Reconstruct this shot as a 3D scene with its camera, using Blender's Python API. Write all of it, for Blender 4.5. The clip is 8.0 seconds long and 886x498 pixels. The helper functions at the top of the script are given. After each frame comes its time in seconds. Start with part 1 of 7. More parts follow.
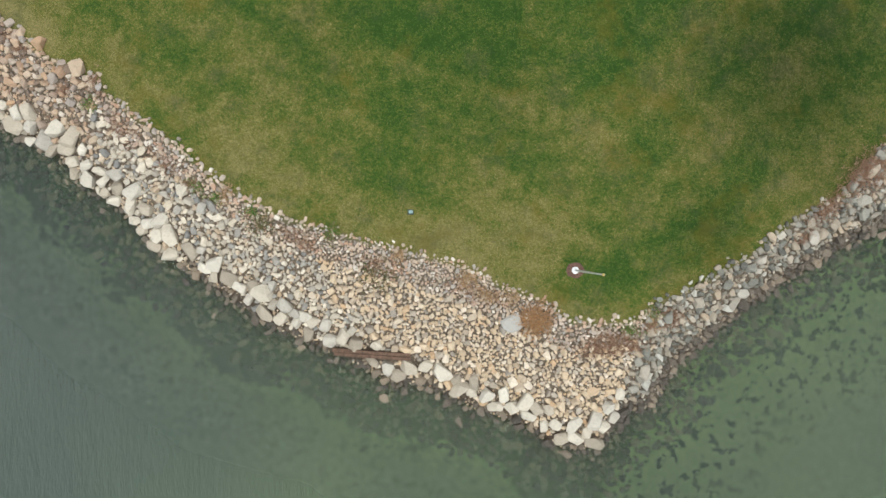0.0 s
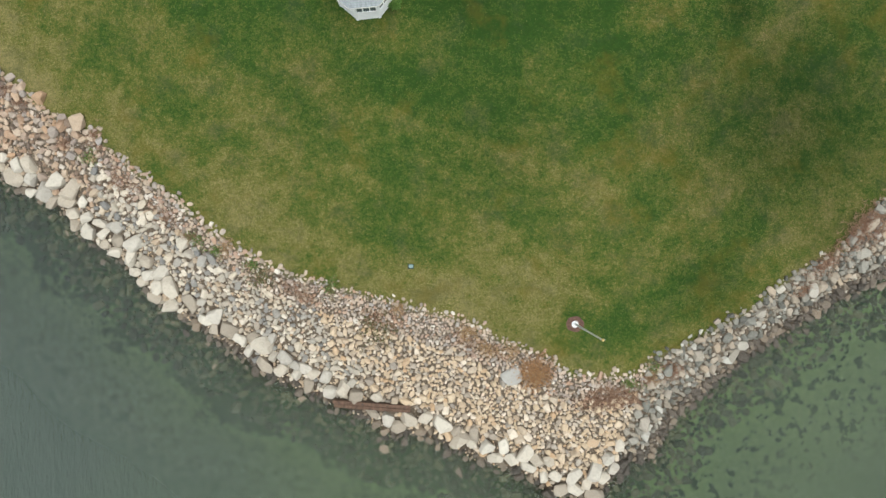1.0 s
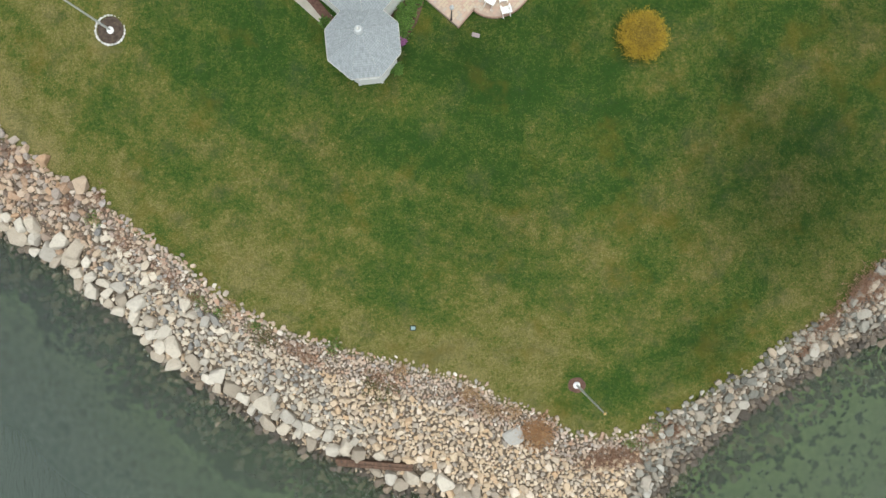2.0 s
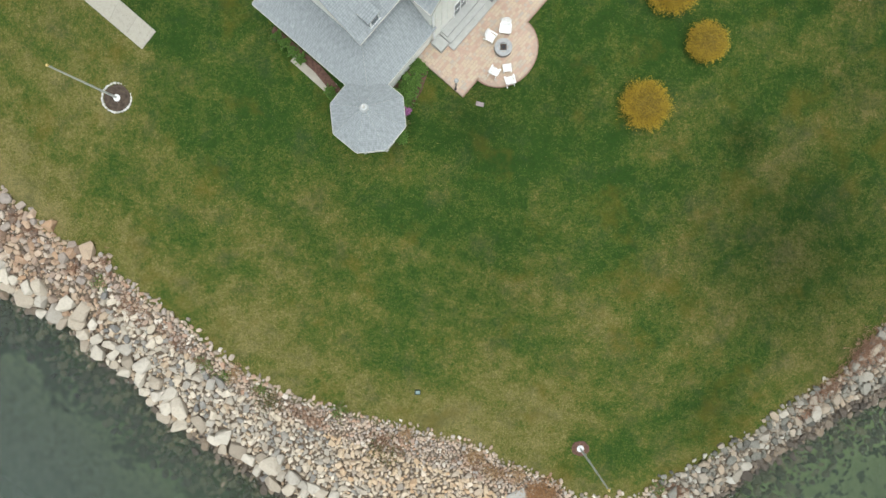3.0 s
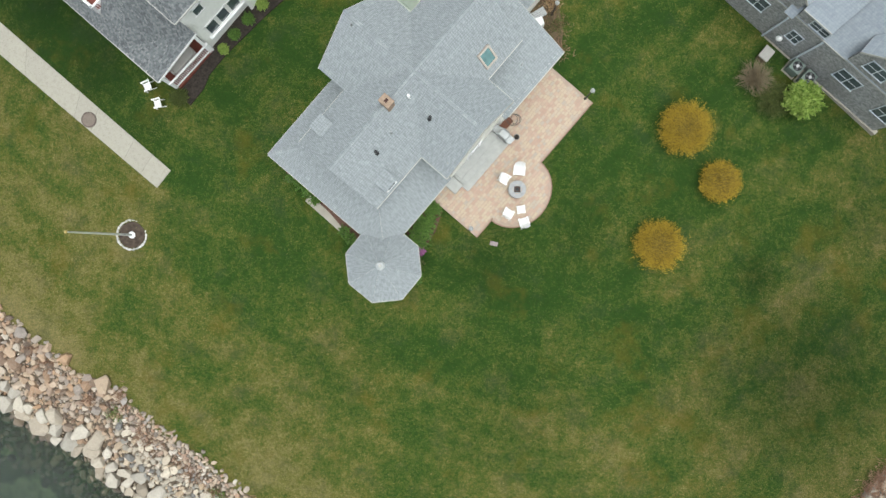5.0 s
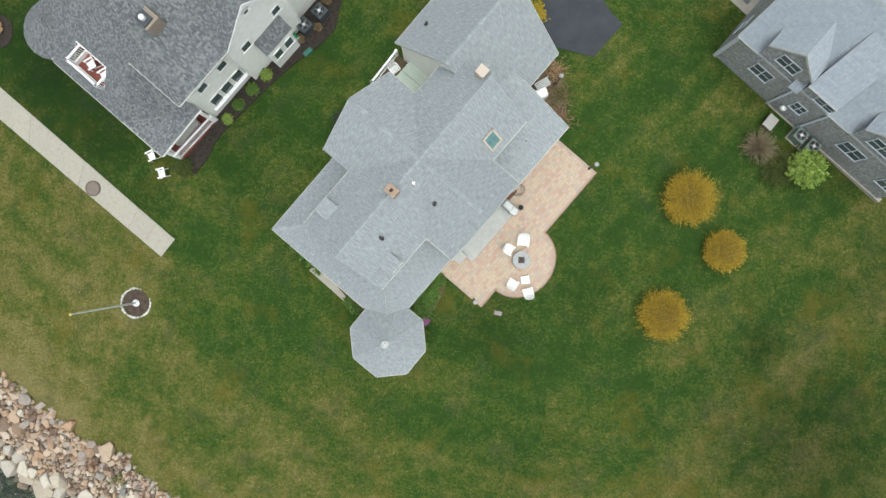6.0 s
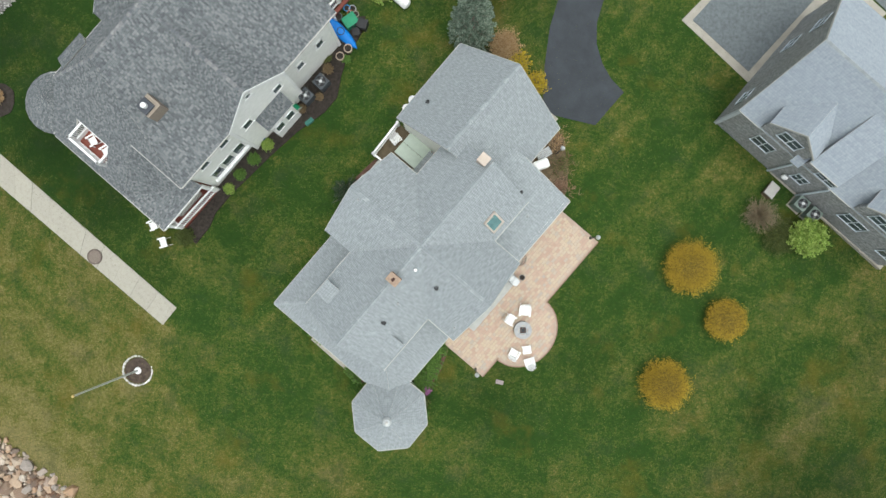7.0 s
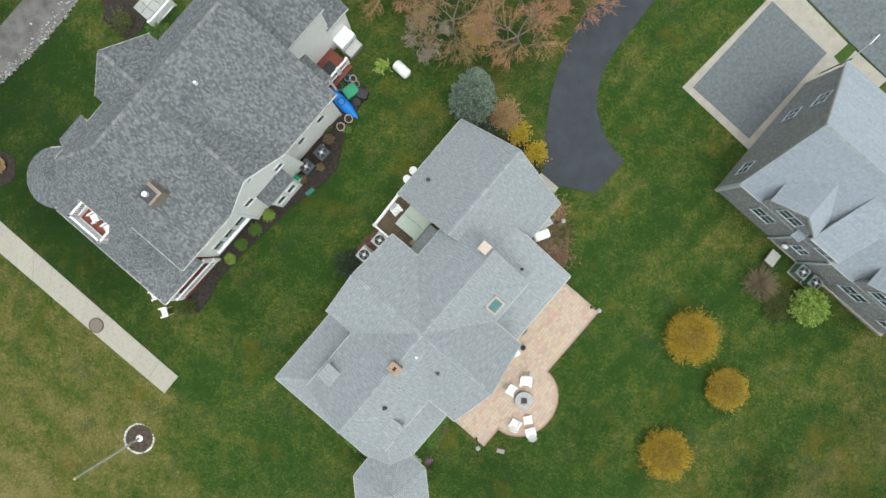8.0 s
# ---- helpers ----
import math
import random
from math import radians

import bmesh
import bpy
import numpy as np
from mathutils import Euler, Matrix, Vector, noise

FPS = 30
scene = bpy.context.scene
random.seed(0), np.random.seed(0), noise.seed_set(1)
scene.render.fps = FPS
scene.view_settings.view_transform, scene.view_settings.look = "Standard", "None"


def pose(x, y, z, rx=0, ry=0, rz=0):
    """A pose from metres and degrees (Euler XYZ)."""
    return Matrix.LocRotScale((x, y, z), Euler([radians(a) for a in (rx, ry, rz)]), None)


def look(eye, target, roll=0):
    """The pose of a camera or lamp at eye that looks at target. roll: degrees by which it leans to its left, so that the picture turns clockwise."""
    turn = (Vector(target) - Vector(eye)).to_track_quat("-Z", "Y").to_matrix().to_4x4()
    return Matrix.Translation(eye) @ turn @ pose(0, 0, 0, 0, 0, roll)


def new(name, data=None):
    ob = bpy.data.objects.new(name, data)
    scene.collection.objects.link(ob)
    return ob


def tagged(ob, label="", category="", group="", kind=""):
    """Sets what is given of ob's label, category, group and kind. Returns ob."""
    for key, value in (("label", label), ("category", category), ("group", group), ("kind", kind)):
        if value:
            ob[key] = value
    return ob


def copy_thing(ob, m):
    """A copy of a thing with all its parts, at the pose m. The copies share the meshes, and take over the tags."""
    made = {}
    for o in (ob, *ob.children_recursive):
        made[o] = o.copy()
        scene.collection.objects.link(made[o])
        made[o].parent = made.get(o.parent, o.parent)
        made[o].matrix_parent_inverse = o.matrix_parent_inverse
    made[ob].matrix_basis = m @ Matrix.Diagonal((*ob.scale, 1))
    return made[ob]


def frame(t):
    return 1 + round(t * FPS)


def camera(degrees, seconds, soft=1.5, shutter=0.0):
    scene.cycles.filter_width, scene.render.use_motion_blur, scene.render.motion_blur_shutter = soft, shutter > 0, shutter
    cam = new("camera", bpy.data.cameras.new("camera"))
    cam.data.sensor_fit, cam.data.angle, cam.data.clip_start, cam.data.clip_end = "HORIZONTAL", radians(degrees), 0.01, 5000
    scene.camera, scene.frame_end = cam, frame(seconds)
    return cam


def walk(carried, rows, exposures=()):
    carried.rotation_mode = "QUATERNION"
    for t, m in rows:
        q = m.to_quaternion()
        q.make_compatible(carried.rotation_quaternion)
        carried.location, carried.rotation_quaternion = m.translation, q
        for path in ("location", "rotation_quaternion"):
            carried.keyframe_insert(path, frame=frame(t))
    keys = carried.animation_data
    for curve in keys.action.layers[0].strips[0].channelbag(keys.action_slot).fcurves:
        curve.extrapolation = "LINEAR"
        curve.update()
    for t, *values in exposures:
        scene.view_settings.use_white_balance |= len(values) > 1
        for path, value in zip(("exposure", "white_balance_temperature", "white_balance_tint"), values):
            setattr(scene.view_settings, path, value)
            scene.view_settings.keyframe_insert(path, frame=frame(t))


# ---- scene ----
# ---------------------------------------------------------------- camera
cam = camera(68.4, 8.0)
PATH = [
    (0.0, 0.0, 0.0, 40.476, 0.031, -0.014, 0.0),
    (0.5, 0.01, 1.704, 40.5, -0.016, -0.021, -0.008),
    (1.0, -0.009, 3.581, 40.551, -0.029, -0.026, -0.028),
    (2.5, -0.259, 9.72, 40.861, -0.006, -0.021, -0.117),
    (3.0, -0.412, 11.859, 41.003, 0.008, -0.015, -0.136),
    (3.5, -0.611, 14.047, 41.092, 0.008, -0.022, -0.177),
    (4.0, -0.85, 16.257, 41.143, 0.001, -0.031, -0.224),
    (4.5, -1.09, 18.472, 41.176, -0.007, -0.027, -0.264),
    (6.0, -1.504, 25.082, 41.188, 0.005, 0.005, -0.339),
    (6.5, -1.542, 27.275, 41.195, 0.005, 0.012, -0.363),
    (7.0, -1.559, 29.467, 41.213, -0.005, 0.024, -0.396),
    (7.5, -1.561, 31.68, 41.255, -0.029, 0.048, -0.436),
    (8.0, -1.538, 33.902, 41.256, -0.055, 0.081, -0.486),
]
walk(cam, [(t, pose(x, y, z, rx, ry, rz)) for t, x, y, z, rx, ry, rz in PATH], exposures=[(0.0, 0.63, 6300, 4), (8.0, 0.63, 6300, 4)])

# ---------------------------------------------------------------- overcast daylight
SUN_ELEVATION, SUN_AZIMUTH = radians(82), radians(145)
world = bpy.data.worlds.new("overcast_sky")
scene.world = world
world.use_nodes = True
wn, wl = world.node_tree.nodes, world.node_tree.links
sky = wn.new("ShaderNodeTexSky")
sky.sky_type, sky.sun_disc = "NISHITA", False
sky.sun_elevation, sky.sun_rotation = SUN_ELEVATION, SUN_AZIMUTH
sky.dust_density, sky.ozone_density, sky.air_density = 4.0, 1.0, 1.0
grey = wn.new("ShaderNodeRGBToBW")
veil = wn.new("ShaderNodeMix")
veil.data_type = "RGBA"
veil.inputs["Factor"].default_value = 0.8
wl.new(sky.outputs["Color"], grey.inputs["Color"])
wl.new(sky.outputs["Color"], veil.inputs[6])
wl.new(grey.outputs["Val"], veil.inputs[7])
wl.new(veil.outputs[2], wn["Background"].inputs["Color"])
wn["Background"].inputs["Strength"].default_value = 0.15
sun = new("sun", bpy.data.lights.new("sun", "SUN"))
sun.data.energy, sun.data.angle, sun.data.color = 0.95, radians(70), (1.0, 0.97, 0.93)
sx, sy = math.sin(SUN_AZIMUTH) * math.cos(SUN_ELEVATION), math.cos(SUN_AZIMUTH) * math.cos(SUN_ELEVATION)
sun.matrix_world = look((60 * sx, 60 * sy, 60 * math.sin(SUN_ELEVATION)), (0, 0, 0))


# ---------------------------------------------------------------- materials
class Nodes:
    """A node material with a Principled surface, and short ways to feed it."""

    def __init__(self, name, rough=0.8, metal=0.0, spec=0.3):
        self.mat = bpy.data.materials.new(name)
        self.mat.use_nodes = True
        self.n, self.l = self.mat.node_tree.nodes, self.mat.node_tree.links
        self.bsdf = self.n["Principled BSDF"]
        self.bsdf.inputs["Roughness"].default_value = rough
        self.bsdf.inputs["Metallic"].default_value = metal
        self.bsdf.inputs["Specular IOR Level"].default_value = spec
        self.pos = self.n.new("ShaderNodeNewGeometry").outputs["Position"]

    def put(self, value, socket):
        if hasattr(value, "is_output"):
            self.l.new(value, socket)
        else:
            socket.default_value = value

    def noise(self, scale, detail=4.0, rough=0.55, vec=None):
        t = self.n.new("ShaderNodeTexNoise")
        t.inputs["Scale"].default_value, t.inputs["Detail"].default_value, t.inputs["Roughness"].default_value = scale, detail, rough
        self.l.new(vec or self.pos, t.inputs["Vector"])
        return t.outputs["Fac"]

    def voronoi(self, scale, vec=None, out="Distance", feature="F1"):
        t = self.n.new("ShaderNodeTexVoronoi")
        t.feature = feature
        t.inputs["Scale"].default_value = scale
        self.l.new(vec or self.pos, t.inputs["Vector"])
        return t.outputs[out]

    def math(self, op, a, b=0.0, c=0.0):
        m = self.n.new("ShaderNodeMath")
        m.operation = op
        for v, s in zip((a, b, c), m.inputs):
            self.put(v, s)
        return m.outputs[0]

    def ramp(self, fac, *stops):
        r = self.n.new("ShaderNodeValToRGB")
        while len(r.color_ramp.elements) < len(stops):
            r.color_ramp.elements.new(0.5)
        for e, (p, c) in zip(r.color_ramp.elements, stops):
            e.position, e.color = p, (*c, 1)
        self.put(fac, r.inputs["Fac"])
        return r.outputs["Color"]

    def level(self, value, lo, hi):
        m = self.n.new("ShaderNodeMapRange")
        m.inputs["From Min"].default_value, m.inputs["From Max"].default_value = lo, hi
        self.put(value, m.inputs["Value"])
        return m.outputs["Result"]

    def mix(self, fac, a, b, mode="MIX"):
        m = self.n.new("ShaderNodeMix")
        m.data_type, m.blend_type = "RGBA", mode
        self.put(fac, m.inputs["Factor"])
        self.put(a if hasattr(a, "is_output") else (*a, 1), m.inputs[6])
        self.put(b if hasattr(b, "is_output") else (*b, 1), m.inputs[7])
        return m.outputs[2]

    def attr(self, name):
        a = self.n.new("ShaderNodeAttribute")
        a.attribute_name = name
        return a.outputs["Fac"]

    def island(self):
        return self.n.new("ShaderNodeNewGeometry").outputs["Random Per Island"]

    def each(self):
        return self.n.new("ShaderNodeObjectInfo").outputs["Random"]

    def bump(self, height, strength=0.4, distance=0.02):
        b = self.n.new("ShaderNodeBump")
        b.inputs["Strength"].default_value, b.inputs["Distance"].default_value = strength, distance
        self.put(height, b.inputs["Height"])
        self.l.new(b.outputs["Normal"], self.bsdf.inputs["Normal"])
        return self

    def color(self, c):
        self.put(c if hasattr(c, "is_output") else (*c, 1), self.bsdf.inputs["Base Color"])
        return self


def plain(name, c, rough=0.6, metal=0.0, vary=0.12, scale=3.0, bump=0.1, spec=0.3):
    """Paint, plastic or metal with faint large stains and a fine grain."""
    m = Nodes(name, rough, metal, spec)
    dark, light = tuple(v * (1 - vary) for v in c), tuple(min(1, v * (1 + vary)) for v in c)
    big = m.ramp(m.noise(scale, 5), (0.3, dark), (0.7, light))
    fine = m.mix(0.25, big, m.ramp(m.noise(scale * 14, 3), (0.35, dark), (0.65, light)))
    return m.color(fine).bump(m.noise(scale * 20, 3), bump, 0.004).mat


def leaves(name, *cols):
    m = Nodes(name, 0.7, 0, 0.2)
    n = len(cols) - 1
    c = m.ramp(m.island(), *[(0.08 + 0.84 * i / n, col) for i, col in enumerate(cols)])
    c = m.mix(m.level(m.noise(2.2, 3), 0.3, 0.75), c, m.mix(0.45, c, cols[0]))
    return m.color(c).mat


def stone(name, each, *cols):
    m = Nodes(name, 0.85, 0, 0.25)
    n = len(cols) - 1
    c = m.ramp(m.each() if each else m.island(), *[(0.04 + 0.92 * i / n, col) for i, col in enumerate(cols)])
    c = m.mix(m.level(m.noise(5.0, 6, 0.65), 0.48, 0.85), c, m.mix(0.5, c, (0.16, 0.14, 0.115)))
    c = m.mix(m.level(m.noise(30, 3), 0.5, 0.9), c, m.mix(0.5, c, (0.62, 0.58, 0.52)))
    return m.color(c).bump(m.noise(18, 5, 0.65), 0.5, 0.03).mat


def shingle(name, dark, mid, light, tab=0.3, big=0.25, rows=0.25, streak=0.3, lap_shade=0.35, bleach=0.2):
    """Asphalt shingles: each tab its own shade, by courses laid along the slope."""
    m = Nodes(name, 0.9, 0, 0.2)
    uv = m.n.new("ShaderNodeUVMap").outputs["UV"]
    sep = m.n.new("ShaderNodeSeparateXYZ")
    m.l.new(uv, sep.inputs[0])
    row = m.math("FLOOR", m.math("DIVIDE", sep.outputs["Y"], 0.145))
    w1 = m.n.new("ShaderNodeTexWhiteNoise")
    w1.noise_dimensions = "1D"
    m.l.new(row, w1.inputs["W"])
    col = m.math("FLOOR", m.math("ADD", m.math("DIVIDE", sep.outputs["X"], tab), m.math("MULTIPLY", w1.outputs["Value"], 7.0)))
    comb = m.n.new("ShaderNodeCombineXYZ")
    m.l.new(col, comb.inputs["X"])
    m.l.new(row, comb.inputs["Y"])
    w2 = m.n.new("ShaderNodeTexWhiteNoise")
    w2.noise_dimensions = "2D"
    m.l.new(comb.outputs[0], w2.inputs["Vector"])
    c = m.ramp(w2.outputs["Value"], (0.0, dark), (0.5, mid), (1.0, light))
    c = m.mix(rows, c, m.ramp(w1.outputs["Value"], (0.1, dark), (0.9, light)))
    c = m.mix(big, c, m.ramp(m.noise(0.7, 5), (0.35, dark), (0.65, light)))
    c = m.mix(0.3, c, m.ramp(m.noise(40, 2), (0.35, dark), (0.65, light)))
    # weather streaks that run down the slope
    run = m.n.new("ShaderNodeMapping")
    run.inputs["Scale"].default_value = (14, 2.4, 1)
    m.l.new(uv, run.inputs["Vector"])
    c = m.mix(streak, c, m.ramp(m.noise(1.0, 3, 0.6, run.outputs[0]), (0.38, tuple(v * 0.8 for v in dark)), (0.62, light)))
    # shadow line under each course, painted as a darker lower edge
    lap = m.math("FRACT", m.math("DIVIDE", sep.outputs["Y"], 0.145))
    c = m.mix(m.math("MULTIPLY", m.level(lap, 0.3, 0.0), lap_shade), c, tuple(v * 0.55 for v in dark))
    # paler tabs, bleached or replaced
    c = m.mix(m.math("MULTIPLY", m.level(m.noise(1.3, 4, 0.7), 0.6, 0.75), bleach), c, tuple(v * 1.25 for v in light))
    return m.color(c).bump(m.noise(60, 2), 0.4, 0.006).mat


def ground_material():
    """Lawn in green and winter-tan patches, earth between the stones, silt and weed under water."""
    m = Nodes("ground", 0.95, 0, 0.1)
    dl, dw, dry = m.attr("inland"), m.attr("seaward"), m.attr("dry")
    patch = m.math("ADD", m.math("MULTIPLY", m.noise(0.22, 5, 0.6), 1.0), m.math("MULTIPLY", m.noise(1.1, 5, 0.65), 0.9))
    fine = m.math("ADD", m.math("MULTIPLY", m.noise(5.0, 5, 0.75), 1.1), m.math("MULTIPLY", m.noise(21.0, 3, 0.75), 1.5))
    d = m.math("ADD", m.math("ADD", dry, m.math("MULTIPLY", m.math("SUBTRACT", patch, 0.95), 1.3)), m.math("MULTIPLY", m.math("SUBTRACT", fine, 1.3), 1.45))
    grass = m.ramp(d, (0.0, (0.027, 0.064, 0.012)), (0.28, (0.054, 0.096, 0.015)), (0.52, (0.104, 0.11, 0.021)), (0.78, (0.15, 0.138, 0.04)), (1.0, (0.2, 0.172, 0.07)))
    grass = m.mix(m.level(m.noise(7.0, 4, 0.8), 0.45, 0.72), grass, m.mix(0.6, grass, (0.02, 0.035, 0.009)))
    # single straw blades
    grass = m.mix(m.math("MULTIPLY", m.level(m.noise(15.0, 3, 0.85), 0.55, 0.64), m.level(d, 0.1, 0.75)), grass, (0.31, 0.26, 0.12))
    # worn bluish and olive blotches a stride or two across
    grass = m.mix(m.level(m.noise(0.45, 5, 0.7), 0.52, 0.72), grass, m.mix(0.6, grass, (0.036, 0.06, 0.024)))
    grass = m.mix(m.level(m.noise(0.31, 4, 0.65), 0.56, 0.7), grass, m.mix(0.5, grass, (0.11, 0.09, 0.014)))
    # darker patches of turf
    grass = m.mix(m.attr("dark_turf"), grass, m.mix(1.0, grass, (0.54, 0.56, 0.6), "MULTIPLY"))
    earth = m.ramp(m.noise(6, 5, 0.7), (0.3, (0.035, 0.028, 0.021)), (0.55, (0.085, 0.066, 0.048)), (0.75, (0.18, 0.14, 0.105)))
    grit = m.ramp(m.noise(9, 5, 0.75), (0.3, (0.045, 0.036, 0.027)), (0.5, (0.125, 0.098, 0.072)), (0.72, (0.3, 0.245, 0.185)))
    earth = m.mix(m.level(dw, 0.8, 2.4), earth, grit)
    edge = m.math("ADD", dl, m.math("MULTIPLY", m.math("SUBTRACT", m.noise(1.8, 5, 0.7), 0.5), 1.5))
    land = m.mix(m.level(edge, -0.25, 0.2), earth, grass)
    # a dark belt of weed along the shore, and scattered clumps off the eastern bank
    sep = m.n.new("ShaderNodeSeparateXYZ")
    m.l.new(m.pos, sep.inputs[0])
    east = m.level(sep.outputs["X"], 10.0, 15.0)
    wander = m.math("ADD", m.math("MULTIPLY", m.math("SUBTRACT", m.noise(0.3, 5, 0.62), 0.5), 9.0), m.math("MULTIPLY", m.math("SUBTRACT", m.noise(1.5, 5, 0.7), 0.5), 4.0))
    belt = m.level(m.math("SUBTRACT", m.math("ADD", dw, wander), m.math("MULTIPLY", east, 4.2)), -4.4, -3.3)
    clump = m.level(m.noise(1.35, 4, 0.58), 0.535, 0.585)
    reach = m.level(m.math("ADD", dw, m.math("MULTIPLY", m.math("SUBTRACT", m.noise(0.22, 3), 0.5), 12.0)), -12.0, -6.0)
    spots = m.math("MULTIPLY", m.math("MULTIPLY", clump, reach), m.math("ADD", 0.3, m.math("MULTIPLY", east, 0.7)))
    weed = m.math("MAXIMUM", m.math("MULTIPLY", belt, 0.8), spots)
    silt = m.ramp(m.noise(2.5, 5), (0.3, (0.19, 0.225, 0.11)), (0.7, (0.27, 0.3, 0.155)))
    bed = m.mix(weed, silt, m.ramp(m.noise(4, 4), (0.3, (0.018, 0.03, 0.022)), (0.7, (0.045, 0.06, 0.038))))
    m.color(m.mix(m.level(dw, -0.8, 0.2), bed, land))
    return m.bump(m.math("ADD", m.noise(14, 4, 0.7), m.math("MULTIPLY", m.noise(45, 2), 0.6)), 0.7, 0.06).mat


def water_material():
    """Murky green harbour water: clear in the shallows, clouded with depth, small wind ripples, a sky gloss on top."""
    m = Nodes("harbour_water", 0.06, 0, 0.5)
    out = m.n["Material Output"]
    murk = m.attr("murk")
    clear = m.n.new("ShaderNodeBsdfTransparent")
    clear.inputs["Color"].default_value = (0.6, 0.72, 0.6, 1)
    cloud = m.n.new("ShaderNodeBsdfDiffuse")
    tone = m.ramp(m.noise(0.05, 4), (0.35, (0.064, 0.092, 0.058)), (0.65, (0.09, 0.124, 0.069)))
    # bluer water to the west, with the sky's slate reflection painted into its colour
    sep = m.n.new("ShaderNodeSeparateXYZ")
    m.l.new(m.pos, sep.inputs[0])
    west = m.math("ADD", sep.outputs["X"], m.math("MULTIPLY", m.math("SUBTRACT", m.noise(0.12, 3), 0.5), 16.0))
    tone = m.mix(m.level(west, -6.0, -26.0), tone, (0.06, 0.081, 0.067))
    m.l.new(tone, cloud.inputs["Color"])
    body = m.n.new("ShaderNodeMixShader")
    m.l.new(murk, body.inputs[0])
    m.l.new(clear.outputs[0], body.inputs[1])
    m.l.new(cloud.outputs[0], body.inputs[2])
    gloss = m.n.new("ShaderNodeBsdfGlossy")
    gloss.inputs["Roughness"].default_value = 0.12
    fres = m.n.new("ShaderNodeFresnel")
    fres.inputs["IOR"].default_value = 1.33
    turn = m.n.new("ShaderNodeMapping")
    turn.inputs["Rotation"].default_value[2] = radians(18)
    turn.inputs["Scale"].default_value = (3.4, 0.7, 1)
    m.l.new(m.pos, turn.inputs["Vector"])
    wave = m.math("ADD", m.noise(1.0, 4, 0.6, turn.outputs[0]), m.math("MULTIPLY", m.noise(2.6, 3, 0.6, turn.outputs[0]), 0.45))
    b = m.n.new("ShaderNodeBump")
    b.inputs["Strength"].default_value, b.inputs["Distance"].default_value = 0.9, 0.16
    m.l.new(wave, b.inputs["Height"])
    for s in (gloss, fres, cloud):
        m.l.new(b.outputs["Normal"], s.inputs["Normal"])
    top = m.n.new("ShaderNodeMixShader")
    m.l.new(fres.outputs[0], top.inputs[0])
    m.l.new(body.outputs[0], top.inputs[1])
    m.l.new(gloss.outputs[0], top.inputs[2])
    m.l.new(top.outputs[0], out.inputs["Surface"])
    return m.mat


def glass_material(name, tint):
    m = Nodes(name, 0.05, 0, 0.8)
    return m.color(m.ramp(m.noise(1.5, 3), (0.3, tint), (0.7, tuple(v * 1.8 for v in tint)))).mat


def paver_material():
    m = Nodes("clay_pavers", 0.85, 0, 0.2)
    c = m.ramp(m.island(), (0.0, (0.423, 0.288, 0.225)), (0.3, (0.477, 0.347, 0.27)), (0.5, (0.486, 0.401, 0.288)), (0.75, (0.504, 0.414, 0.315)), (1.0, (0.378, 0.347, 0.306)))
    c = m.mix(m.level(m.noise(0.9, 5), 0.35, 0.75), c, m.mix(0.4, c, (0.486, 0.36, 0.288)))
    c = m.mix(m.level(m.noise(3.5, 4), 0.45, 0.8), c, m.mix(0.4, c, (0.45, 0.387, 0.288)))
    return m.color(c).bump(m.noise(25, 4), 0.3, 0.01).mat


GROUND = ground_material()
WATER = water_material()
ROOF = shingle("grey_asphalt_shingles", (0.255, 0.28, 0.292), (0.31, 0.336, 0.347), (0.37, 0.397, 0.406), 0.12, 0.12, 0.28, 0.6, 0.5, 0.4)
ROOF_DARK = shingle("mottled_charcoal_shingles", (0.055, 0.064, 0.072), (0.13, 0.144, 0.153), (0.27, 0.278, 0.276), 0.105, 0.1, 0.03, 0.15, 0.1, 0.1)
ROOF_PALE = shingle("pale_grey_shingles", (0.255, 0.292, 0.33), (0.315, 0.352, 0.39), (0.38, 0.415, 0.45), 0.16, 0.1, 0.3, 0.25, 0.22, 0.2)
WHITE = plain("white_trim_paint", (0.93, 0.93, 0.92), 0.5, vary=0.06)
GUTTER = plain("aged_white_gutter", (0.5, 0.49, 0.455), 0.5, vary=0.15)
SIDING = plain("pale_grey_siding", (0.92, 0.92, 0.885), 0.7, vary=0.06)
CREAM = plain("cream_siding", (0.88, 0.88, 0.82), 0.7, vary=0.06)
GLASS = glass_material("window_glass", (0.06, 0.075, 0.085))
SKYGLASS = glass_material("skylight_glass", (0.09, 0.17, 0.17))
ASPHALT = plain("dark_asphalt", (0.047, 0.053, 0.06), 0.9, vary=0.22, scale=0.8, bump=0.4)
OLD_ASPHALT = plain("weathered_asphalt", (0.135, 0.13, 0.122), 0.95, vary=0.45, scale=1.3, bump=0.6)
GREY_ASPHALT = plain("grey_asphalt", (0.135, 0.152, 0.158), 0.9, vary=0.3, scale=5, bump=0.6)
CONCRETE = plain("tan_concrete", (0.36, 0.335, 0.285), 0.9, vary=0.14, scale=1.4, bump=0.3)
STEPSTONE = plain("grey_composite_steps", (0.41, 0.415, 0.395), 0.8, vary=0.12)
PAVERS = paver_material()
BRICK = plain("tan_brick", (0.34, 0.25, 0.185), 0.9, vary=0.3, scale=7)
METAL = plain("dull_metal", (0.32, 0.33, 0.33), 0.45, 0.7, vary=0.15)
BLACK = plain("black_metal", (0.025, 0.025, 0.027), 0.5, vary=0.3)
PLASTIC = plain("white_plastic", (0.83, 0.83, 0.82), 0.45, vary=0.03)
